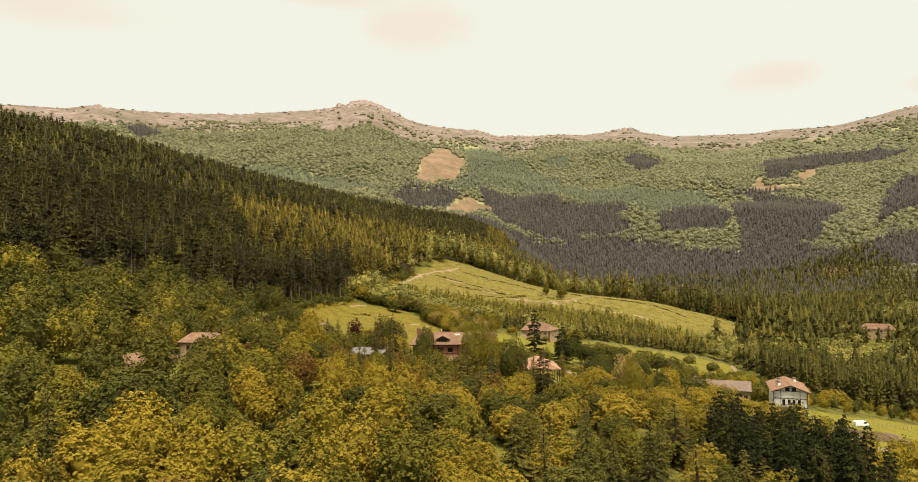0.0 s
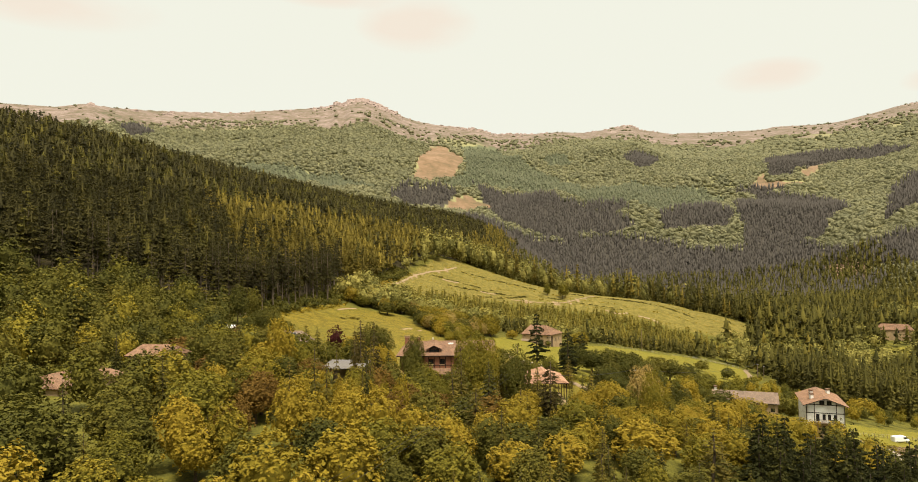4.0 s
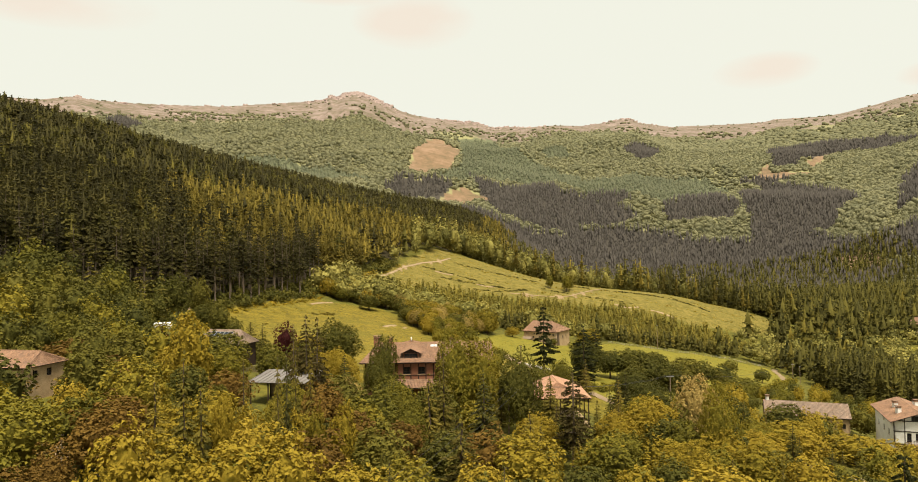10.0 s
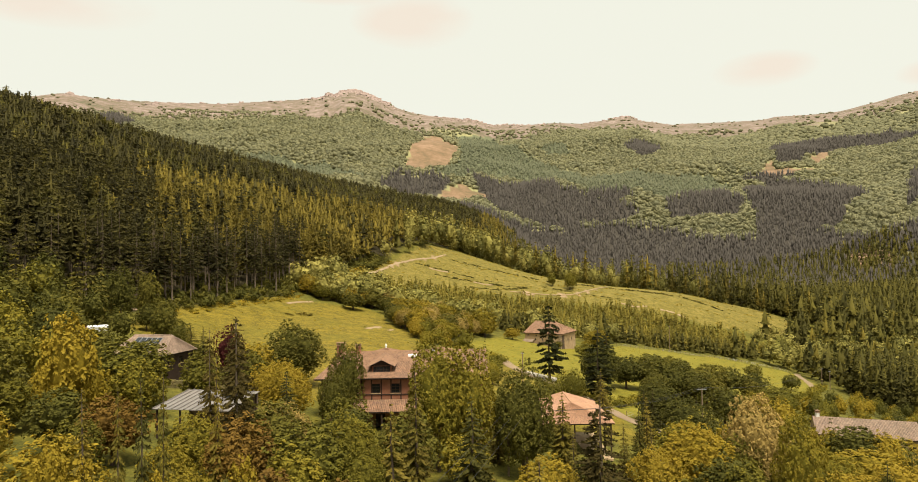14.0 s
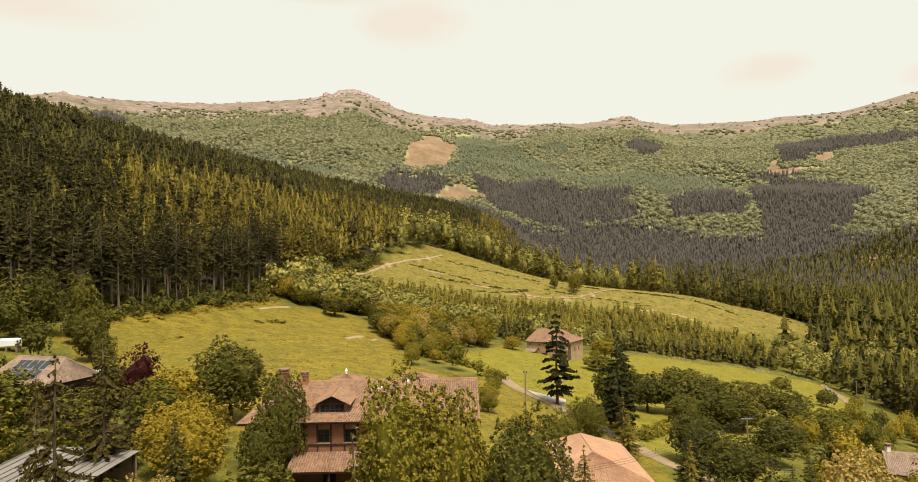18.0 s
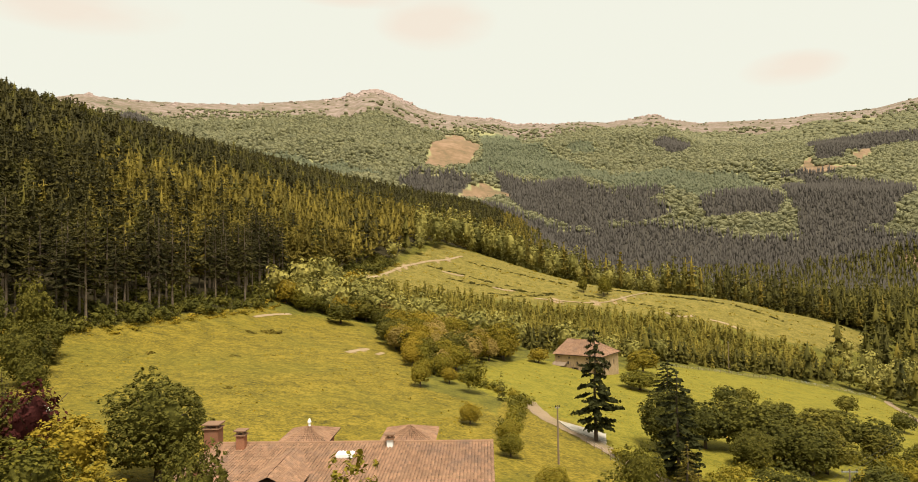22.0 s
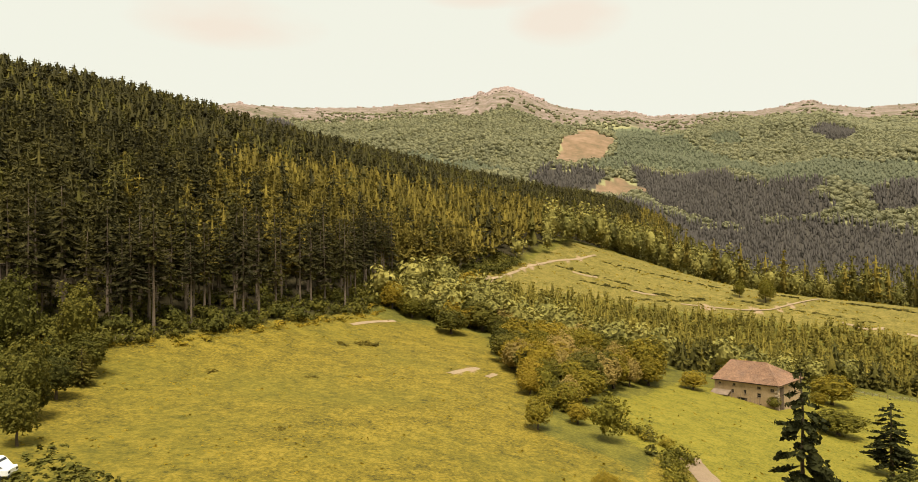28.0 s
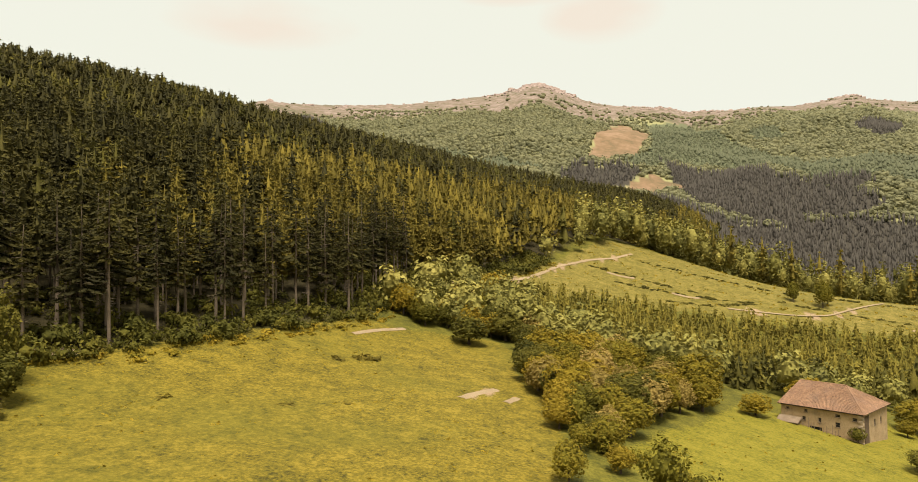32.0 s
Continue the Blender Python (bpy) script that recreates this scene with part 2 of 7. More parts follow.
LEAF = {k: foliage("leaves_" + k, *v) for k, v in LEAF_SETS.items()}
LEAF_FAR = {k: foliage("far_leaves_" + k, *LEAF_SETS[k], source="attr", through=0.2, scale=0.02, leaf=1.6) for k in ("green", "deep", "fir", "larch", "pine", "gold")}
LEAF_FAR["spruce"] = foliage("spruce_needles", (0.031, 0.029, 0.009), (0.077, 0.067, 0.014), (0.145, 0.119, 0.021), source="attr", through=0.2, scale=0.02, leaf=1.6)
# mountain leaves: aerial haze is mixed into the colours, paler and greyer than near ones
LEAF_FAR["stand"] = foliage("hazed_dark_stand", (0.078, 0.068, 0.058), (0.102, 0.089, 0.074), (0.132, 0.115, 0.092), source="attr", through=0.4, scale=0.02, leaf=0.22)
LEAF_FAR["young"] = foliage("hazed_young_stand", (0.130, 0.136, 0.082), (0.157, 0.162, 0.094), (0.187, 0.187, 0.106), source="attr", through=0.4, scale=0.02, leaf=0.22)
LEAF_FAR["wood"] = foliage("hazed_broadleaf_wood", (0.160, 0.158, 0.090), (0.245, 0.232, 0.125), (0.325, 0.298, 0.154), source="attr", through=0.4, scale=0.02, leaf=0.22)
LEAF_FAR["vale"] = foliage("valley_leaves", (0.090, 0.086, 0.026), (0.210, 0.185, 0.045), (0.380, 0.315, 0.080), source="attr", through=0.15, scale=0.05, leaf=0.9)
LEAF_FAR["sapling"] = foliage("sapling_needles", (0.075, 0.065, 0.013), (0.165, 0.132, 0.022), (0.270, 0.208, 0.036), source="attr", through=0.2, scale=0.05, leaf=1.6)
BARK = surface("bark", (0.05, 0.035, 0.022), (0.13, 0.095, 0.065), 2.0, 0.95, 0.6, 0.05)
BARK_PALE = surface("pale_bark", (0.09, 0.065, 0.045), (0.20, 0.15, 0.10), 2.0, 0.95, 0.5, 0.04)
TILE = surface("clay_roof_tile", (0.15, 0.083, 0.048), (0.31, 0.185, 0.112), 1.4, 0.9, 0.4, 0.02, stain=(0.15, 0.10, 0.075), by_piece=0.2, islands=True)
TILE_ORANGE = surface("new_clay_roof_tile", (0.29, 0.155, 0.09), (0.40, 0.24, 0.145), 1.4, 0.85, 0.4, 0.02, stain=(0.30, 0.17, 0.11), by_piece=0.12, islands=True)
TILE_OLD = surface("weathered_grey_tile", (0.16, 0.115, 0.085), (0.30, 0.215, 0.155), 1.4, 0.92, 0.4, 0.02, stain=(0.15, 0.115, 0.075), by_piece=0.2, islands=True)
PLASTER = surface("white_plaster", (0.62, 0.58, 0.50), (0.80, 0.77, 0.70), 0.8, 0.9, 0.1, 0.01, stain=(0.50, 0.46, 0.38))
STONE = surface("rubble_stone", (0.25, 0.165, 0.085), (0.47, 0.335, 0.19), 1.1, 0.95, 0.7, 0.06, stain=(0.16, 0.13, 0.08))
STONE_PIECE = surface("stone_block", (0.24, 0.18, 0.12), (0.46, 0.37, 0.26), 1.6, 0.95, 0.5, 0.03, stain=(0.2, 0.15, 0.1), by_piece=0.25)
BRICK = surface("red_brick_wall", (0.20, 0.085, 0.045), (0.33, 0.15, 0.085), 2.0, 0.9, 0.4, 0.02, stain=(0.24, 0.13, 0.08), by_piece=0.18)
TIMBER = surface("dark_timber", (0.022, 0.013, 0.009), (0.055, 0.032, 0.020), 2.0, 0.8, 0.4, 0.02)
WOOD = surface("weathered_wood", (0.13, 0.09, 0.055), (0.26, 0.19, 0.13), 2.0, 0.9, 0.4, 0.02)
CONCRETE = surface("pale_concrete", (0.28, 0.245, 0.20), (0.42, 0.375, 0.31), 0.7, 0.9, 0.2, 0.01, stain=(0.30, 0.25, 0.18))
METAL = surface("galvanised_steel", (0.30, 0.30, 0.30), (0.48, 0.48, 0.47), 1.5, 0.45, 0.1, 0.005, metal=0.7)
SHEET = surface("grey_roof_sheet", (0.13, 0.115, 0.10), (0.22, 0.195, 0.17), 0.8, 0.6, 0.15, 0.01, stain=(0.16, 0.13, 0.10))
WHITE = surface("white_paint", (0.72, 0.71, 0.68), (0.82, 0.81, 0.78), 1.0, 0.4, 0.03, 0.002)
ROCK = surface("crag_rock", (0.24, 0.175, 0.15), (0.38, 0.29, 0.245), 0.02, 0.95, 0.8, 2.0)
DIRT = surface("bare_earth", (0.20, 0.14, 0.075), (0.34, 0.245, 0.145), 0.5, 0.95, 0.4, 0.05)
EARTH = surface("lane_earth", (0.17, 0.115, 0.065), (0.30, 0.215, 0.135), 0.6, 0.95, 0.5, 0.05, stain=(0.13, 0.11, 0.04))
GRAVEL = surface("gravel_road", (0.20, 0.165, 0.12), (0.30, 0.25, 0.19), 0.8, 0.95, 0.4, 0.03)
# near-black colour standing in for the shade inside unglazed openings
SHADE_SHEET = surface("opening_shade", (0.010, 0.009, 0.008), (0.020, 0.017, 0.014), 1.0, 0.7, 0.1, 0.01)
RUBBER = surface("tyre_rubber", (0.012, 0.012, 0.012), (0.03, 0.03, 0.03), 4.0, 0.8, 0.2, 0.005)
glass = Nodes("window_glass", 0.06, 0.5)
GLASS = glass.base((0.015, 0.018, 0.02))
CABLE = surface("cable", (0.02, 0.02, 0.02), (0.04, 0.04, 0.04), 4.0, 0.6, 0.1, 0.002)


# ---- mesh writers ----
def bulk(name, verts, faces, mat, tone=None, shade=False):
    """A mesh from arrays of corners and of faces with equally many corners."""
    verts, faces = np.asarray(verts, np.float32), np.asarray(faces, np.int32)
    me = bpy.data.meshes.new(name)
    n, k = faces.shape
    me.vertices.add(len(verts))
    me.vertices.foreach_set("co", verts.ravel())
    me.loops.add(n * k)
    me.loops.foreach_set("vertex_index", faces.ravel())
    me.polygons.add(n)
    me.polygons.foreach_set("loop_start", np.arange(0, n * k, k, dtype=np.int32))
    if tone is not None:
        me.attributes.new("tone", "FLOAT", "POINT").data.foreach_set("value", np.asarray(tone, np.float32))
    me.update(calc_edges=True)
    if shade:
        me.polygons.foreach_set("use_smooth", np.ones(n, bool))
    me.materials.append(mat)
    return me


def child(name, me, parent, label=""):
    ob = new(name, me)
    ob.parent = parent
    return tagged(ob, label)


def part(name, bm, mat, parent, label=""):
    """Links a bmesh as one mesh under a thing or a part (or alone, with no parent)."""
    me = bpy.data.meshes.new(name)
    bm.normal_update()
    bm.to_mesh(me)
    bm.free()
    for m in mat if isinstance(mat, (list, tuple)) else (mat,):
        me.materials.append(m)
    ob = new(name, me)
    if parent is not None:
        ob.parent = parent
    return tagged(ob, label)


def thing(name, label, category, at=(0, 0, 0), turn=0.0, group="", kind=""):
    ob = new(name)
    ob.matrix_basis = pose(*at, 0, 0, turn)
    ob.empty_display_size = 0.5
    return tagged(ob, label, category, group, kind)


def add_box(bm, x0, x1, y0, y1, z0, z1, bevel=0.0):
    m = Matrix.LocRotScale(((x0 + x1) / 2, (y0 + y1) / 2, (z0 + z1) / 2), None, (x1 - x0, y1 - y0, z1 - z0))
    made = bmesh.ops.create_cube(bm, size=1.0, matrix=m)
    if bevel:
        edges = list({e for v in made["verts"] for e in v.link_edges})
        bmesh.ops.bevel(bm, geom=edges, offset=bevel, segments=1, affect="EDGES")
    return bm


def box(x0, x1, y0, y1, z0, z1, bevel=0.0):
    return add_box(bmesh.new(), x0, x1, y0, y1, z0, z1, bevel)


def add_beam(bm, a, b, w, h):
    """A squared beam from a to b."""
    a, b = Vector(a), Vector(b)
    m = Matrix.Translation((a + b) / 2) @ (b - a).to_track_quat("Z", "Y").to_matrix().to_4x4() @ Matrix.Diagonal((w, h, (b - a).length, 1))
    bmesh.ops.create_cube(bm, size=1.0, matrix=m)
    return bm


def add_rod(bm, a, b, r0, r1=None, sides=8):
    a, b = Vector(a), Vector(b)
    m = Matrix.Translation((a + b) / 2) @ (b - a).to_track_quat("Z", "Y").to_matrix().to_4x4()
    bmesh.ops.create_cone(bm, cap_ends=True, segments=sides, radius1=r0, radius2=r0 if r1 is None else r1, depth=(b - a).length, matrix=m)
    return bm


def add_poly(bm, pts, thick=0.0):
    """A flat sheet through pts, with thickness downwards along its normal."""
    vs = [bm.verts.new(p) for p in pts]
    f = bm.faces.new(vs)
    if thick:
        f.normal_update()
        n = f.normal * -thick
        low = [bm.verts.new(v.co + n) for v in vs]
        bm.faces.new(low[::-1])
        for i in range(len(vs)):
            j = (i + 1) % len(vs)
            bm.faces.new((vs[j], vs[i], low[i], low[j]))
    return bm


# ---- ground ----
def inside(poly, x, y):
    """How deep points lie inside a polygon: metres, negative outside (near its edge)."""
    p = np.asarray(poly, float)
    x, y = np.asarray(x, float), np.asarray(y, float)
    odd, near = np.zeros(x.shape, bool), np.full(x.shape, 1e9)
    for (ax, ay), (bx, by) in zip(p, np.roll(p, -1, 0)):
        cross = (ay > y) != (by > y)
        odd ^= cross & (x < (bx - ax) * (y - ay) / (by - ay + 1e-9) + ax)
        t = np.clip(((x - ax) * (bx - ax) + (y - ay) * (by - ay)) / ((bx - ax) ** 2 + (by - ay) ** 2), 0, 1)
        near = np.minimum(near, np.hypot(x - ax - t * (bx - ax), y - ay - t * (by - ay)))
    return np.where(odd, near, -near)


def line_off(pts, x, y):
    """Metres from a line of points."""
    near = np.full(np.shape(x), 1e9)
    for (ax, ay), (bx, by) in zip(pts, pts[1:]):
        t = np.clip(((x - ax) * (bx - ax) + (y - ay) * (by - ay)) / ((bx - ax) ** 2 + (by - ay) ** 2), 0, 1)
        near = np.minimum(near, np.hypot(x - ax - t * (bx - ax), y - ay - t * (by - ay)))
    return near


MEADOW = [(-84, 284), (-79, 312), (-73, 333), (-64, 366), (-54, 370), (-33, 380), (-26, 370), (-20, 353), (-12, 328), (-6, 301), (0, 290), (10, 285), (14, 262), (12, 208), (-18, 208), (-45, 232), (-62, 250), (-76, 268)]
SHEEP_FIELD = [(-1, 309), (7, 332), (22, 366), (30, 372), (50, 380), (65, 400), (87, 426), (142, 442), (167, 435), (160, 385), (130, 340), (101, 299), (75, 285), (60, 240), (38, 236), (28, 275), (16, 293)]
CLEARCUT = [(-72, 425), (-40, 470), (2, 497), (36, 505), (105, 512), (150, 496), (196, 500), (222, 532), (205, 560), (165, 578), (110, 592), (66, 602), (26, 604), (-16, 590), (-45, 500)]
PLANTATION = [(-38, 445), (-24, 415), (-8, 405), (25, 392), (41, 410), (80, 436), (150, 452), (176, 462), (170, 486), (150, 492), (105, 506), (36, 499), (2, 490), (-37, 468)]
YARD_GRASS = [(108, 170), (112, 214), (118, 240), (128, 262), (230, 300), (230, 190), (150, 165)]
YARD = [(118, 185), (122, 228), (150, 250), (165, 245), (150, 205), (125, 175)]
FOREST_X = ([60, 100, 180, 217, 241, 262, 275, 288, 303, 333, 368, 380, 432, 494, 600, 700, 900, 1150, 1300], [-330, -280, -190, -157, -145, -130, -108, -86, -81, -74, -65, -66, -66, -47, -25, 20, 60, 80, 88])


def in_forest(x, y):
    x, y = np.asarray(x, float), np.asarray(y, float)
    return x < np.interp(y, *FOREST_X) + 22 * ripple(x, y, 26, 6.0) * smooth(520, 640, y)


az_rows = np.unique(np.r_[np.linspace(-180, -64, 40), np.linspace(-64, 60, 400), np.linspace(60, 180, 40)])[:-1]
r_rows = np.r_[0.5, 5, 10, 16, np.geomspace(22, 4900, 350)]
AZ, RR = np.meshgrid(np.radians(az_rows), r_rows)
gx, gy = RR * np.sin(AZ), RR * np.cos(AZ) + 0.0
gz = land(gx, gy)
rows_n, cols_n = gx.shape
idx = np.arange(rows_n * cols_n).reshape(rows_n, cols_n)
nxt = np.roll(idx, -1, 1)
quads = np.stack([idx[:-1], nxt[:-1], nxt[1:], idx[1:]], -1).reshape(-1, 4)[:, ::-1]

gm = Nodes("ground", 0.95, 0.15)
pos = gm.place()
n_big, n_mid, n_fine = gm.noise(0.03, 4.0, vec=pos), gm.noise(0.22, 5.0, 0.65, vec=pos), gm.noise(2.2, 6.0, 0.7, vec=pos)
n_tuft = gm.noise(0.75, 4.0, 0.7, vec=pos)
c = gm.ramp(gm.mix(0.5, n_mid, n_fine), (0.38, (0.045, 0.045, 0.009)), (0.5, (0.100, 0.090, 0.013)), (0.62, (0.170, 0.140, 0.020)))
meadow_c = gm.ramp(gm.mix(0.5, gm.mix(0.5, n_mid, n_tuft), n_fine), (0.40, (0.045, 0.037, 0.007)), (0.46, (0.108, 0.084, 0.010)), (0.52, (0.164, 0.121, 0.013)), (0.59, (0.243, 0.173, 0.023)))
meadow_c = gm.mix(gm.value(n_big, 0.46, 0.64, 0.0, 0.6), meadow_c, gm.ramp(n_tuft, (0.35, (0.080, 0.076, 0.010)), (0.65, (0.165, 0.132, 0.016))))
field_c = gm.ramp(gm.mix(0.5, gm.mix(0.5, n_mid, n_tuft), n_fine), (0.39, (0.072, 0.070, 0.009)), (0.5, (0.165, 0.140, 0.014)), (0.61, (0.240, 0.190, 0.026)))
cut_c = gm.ramp(gm.mix(0.5, gm.mix(0.5, n_mid, n_tuft), n_fine), (0.40, (0.065, 0.054, 0.012)), (0.47, (0.120, 0.098, 0.018)), (0.53, (0.170, 0.132, 0.026)), (0.62, (0.28, 0.205, 0.070)))
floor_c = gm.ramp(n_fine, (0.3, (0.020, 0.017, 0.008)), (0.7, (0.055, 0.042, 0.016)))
heath_n = gm.mix(0.45, gm.noise(0.012, 6.0, 0.75, vec=pos), gm.noise(0.06, 5.0, 0.7, vec=pos))
# the next four far ground colours are paled and greyed to carry distance haze
hazy_heath_c = gm.ramp(heath_n, (0.38, (0.095, 0.090, 0.048)), (0.46, (0.145, 0.112, 0.074)), (0.53, (0.205, 0.152, 0.121)), (0.64, (0.32, 0.245, 0.203)))
hazy_slope_c = gm.ramp(gm.noise(0.02, 5.0, 0.65, vec=pos), (0.3, (0.195, 0.185, 0.085)), (0.7, (0.270, 0.248, 0.112)))
hazy_young_c = gm.ramp(n_mid, (0.3, (0.105, 0.110, 0.060)), (0.7, (0.135, 0.140, 0.072)))
hazy_stand_c = gm.ramp(n_mid, (0.3, (0.048, 0.041, 0.032)), (0.7, (0.068, 0.058, 0.044)))
russet_c = gm.ramp(heath_n, (0.38, (0.125, 0.095, 0.05)), (0.5, (0.195, 0.124, 0.070)), (0.62, (0.27, 0.176, 0.112)))
earth_c = gm.ramp(n_fine, (0.3, (0.20, 0.13, 0.07)), (0.7, (0.36, 0.25, 0.15)))
for key, col in (("slope", hazy_slope_c), ("heath", hazy_heath_c), ("young", hazy_young_c), ("stand", hazy_stand_c), ("russet", russet_c), ("floor", floor_c), ("cut", cut_c), ("field", field_c), ("meadow", meadow_c), ("earth", earth_c)):
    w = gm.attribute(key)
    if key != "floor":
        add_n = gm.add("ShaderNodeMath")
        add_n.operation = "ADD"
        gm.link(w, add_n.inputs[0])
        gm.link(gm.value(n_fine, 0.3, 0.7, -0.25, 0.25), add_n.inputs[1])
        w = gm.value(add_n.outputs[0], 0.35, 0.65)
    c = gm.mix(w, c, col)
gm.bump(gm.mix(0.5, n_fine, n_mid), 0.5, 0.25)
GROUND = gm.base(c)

# clearings on the far slopes
FAR_BARE = [
    [(-110, 2320), (-40, 2360), (10, 1830), (-10, 1620), (-70, 1510), (-120, 1510), (-110, 1670)],
    [(-50, 1420), (10, 1500), (80, 1460), (10, 1410)],
    [(810, 1640), (1020, 1910), (990, 1830), (820, 1610)],
    [(680, 1600), (760, 1720), (730, 1610), (790, 1570), (780, 1540), (720, 1560)],
    [(550, 1060), (600, 1070), (610, 1020), (580, 980), (530, 980)],
]


def bare_top(x, y):
    """How far single mountain tops are barer than the rest."""
    az = np.degrees(np.arctan2(x, y))
    return 0.17 * np.exp(-((az + 8) / 7) ** 2) + 0.13 * smooth(6, 26, az) + 0.05 * np.exp(-((az - 14) / 3) ** 2)


def far_bare(x, y):
    return np.max([np.clip(inside(q_, x, y) / 40, -2, 1) for q_ in FAR_BARE], 0) + 0.12 * ripple(x, y, 22, 3.0)


def crest_near(x, y):
    """0 low on the far slopes to 1 at the mountain crest."""
    top = crest_range(x, y) * np.tan(np.radians(np.interp(np.degrees(np.arctan2(x, y)), CREST_AZ, CREST_EL)))
    return np.where(np.hypot(x, y) > crest_range(x, y), 1.1, (land(x, y) + 62) / (top + 62))


STANDS = [[(-50, 1020), (-55, 1310), (20, 1385), (70, 1330), (130, 1265), (210, 1230), (300, 1205), (420, 1150), (560, 1100), (600, 960), (420, 850), (260, 900), (100, 960)], 
    [(30, 1570), (150, 1540), (210, 1420), (250, 1380), (300, 1300), (320, 1250), (270, 1240), (220, 1270), (220, 1240), (350, 1220), (410, 1190), (480, 1170), (560, 1190), (590, 1120), (610, 1080), (560, 1050), (510, 1010), (440, 1050), (390, 1090), (300, 1160), (220, 1210), (150, 1270), (80, 1350), (50, 1460)],
    [(550, 1380), (680, 1560), (720, 1510), (770, 1410), (700, 1240), (650, 1220), (610, 1160), (540, 1160), (490, 1170), (510, 1240)],
    [(370, 1280), (420, 1350), (520, 1420), (510, 1290), (480, 1250), (430, 1260), (370, 1250)],
    [(250, 1380), (270, 1400), (320, 1350), (320, 1310), (290, 1320)],
    [(-150, 1390), (-120, 1470), (-40, 1500), (0, 1490), (-40, 1420), (-110, 1380)],
    [(870, 1370), (920, 1410), (980, 1390), (810, 1150), (770, 1180), (710, 1150), (750, 1210)],
    [(610, 1080), (670, 1090), (760, 1080), (690, 980), (620, 1000), (600, 1040)],
    [(900, 2020), (1050, 2110), (1140, 2050), (1290, 2080), (1200, 1820), (1080, 1900), (950, 1790), (780, 1630), (750, 1660)],
    [(630, 1570), (700, 1600), (740, 1570), (730, 1540), (660, 1560)],
    [(490, 2030), (580, 2180), (630, 2170), (530, 1860), (470, 1840)],
    [(-920, 1810), (-930, 1930), (-840, 1850), (-850, 1740)],
    [(530, 1140), (580, 1100), (590, 1060), (540, 1020), (500, 1030)],
]
YOUNG_STANDS = [
    [(0, 2430), (130, 2540), (190, 2010), (270, 1820), (280, 1560), (430, 1710), (550, 1620), (600, 1540), (510, 1420), (380, 1310), (320, 1360), (260, 1400), (150, 1580), (50, 1590), (0, 1520), (-40, 1520), (10, 1680)],
    [(240, 2040), (320, 2150), (330, 2010), (260, 1980)],
    [(-570, 1660), (-540, 1740), (-400, 1680), (-290, 1570), (-170, 1400), (-290, 1420), (-440, 1620)],
]


def stand(x, y, table):
    return np.max([np.clip(inside(q_, x, y) / 30, -3, 1) for q_ in table], 0) + 0.2 * ripple(x, y, 24, 2.0)


STRIP = [(10, 208), (13, 262), (9, 286), (16, 294), (27, 276), (37, 240), (40, 215)]
LANE = [(18, 296), (20, 283), (26, 273), (33, 258), (40, 236), (62, 205), (90, 190)]
TRACK = [(-66, 425), (-56, 456), (-43, 486), (-35, 516), (-23, 538), (-12, 550), (-4, 566)]
TRACK_EAST = [(36, 514), (45, 516), (63, 519), (77, 525), (92, 541), (106, 556)]
FOREST_TRACK = [(-86, 292), (-78, 318), (-72, 338), (-62, 358), (-57, 372)]
me = bulk("ground", np.stack([gx, gy, gz], -1).reshape(-1, 3), quads, GROUND, shade=True)
fx, fy = gx.ravel(), gy.ravel()
fr, fc = np.hypot(fx, fy), crest_near(fx, fy)
wob = 3 * ripple(fx, fy, 9, 2.0)
cover = {
    "meadow": np.maximum(smooth(-3, 3, inside(MEADOW, fx, fy) + wob), smooth(-2, 2, inside(STRIP, fx, fy) + wob)),
    "field": np.maximum(np.maximum(smooth(-3, 3, inside(SHEEP_FIELD, fx, fy) + wob), smooth(-3, 3, inside(YARD_GRASS, fx, fy) + wob)), smooth(1.1, 0.9, np.hypot((fx - 330) / 60, (fy - 470) / 25))),
    "cut": smooth(-4, 4, inside(CLEARCUT, fx, fy) + wob),
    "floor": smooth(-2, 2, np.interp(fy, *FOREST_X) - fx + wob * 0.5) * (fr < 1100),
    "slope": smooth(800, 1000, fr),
    "heath": smooth(0.66, 0.80, fc + bare_top(fx, fy) + 0.07 * ripple(fx, fy, 160, 5.0)) * (fr > FOOT),
    "young": smooth(-0.2, 0.2, stand(fx, fy, YOUNG_STANDS)) * (fr > 850),
    "stand": smooth(-0.2, 0.2, stand(fx, fy, STANDS)) * (fr > 850),
    "russet": smooth(0, 0.15, far_bare(fx, fy)) * (fr > 850),
    "earth": np.clip(smooth(1.5, 0.6, line_off(TRACK, fx, fy) + 0.3 * ripple(fx, fy, 3, 1.0)) + smooth(1.4, 0.6, line_off(TRACK_EAST, fx, fy)) + smooth(1.6, 0.5, np.hypot((fx + 24) * 0.9 - (fy - 328) * 0.35, (fx + 24) * 0.14 + (fy - 328) * 0.30) / 1.3), 0, 1),
}
for key, w in cover.items():
    me.attributes.new(key, "FLOAT", "POINT").data.foreach_set("value", w.astype(np.float32))
tagged(new("ground", me), "grassy valley floor and wooded mountain slopes", "ground", kind="structure")

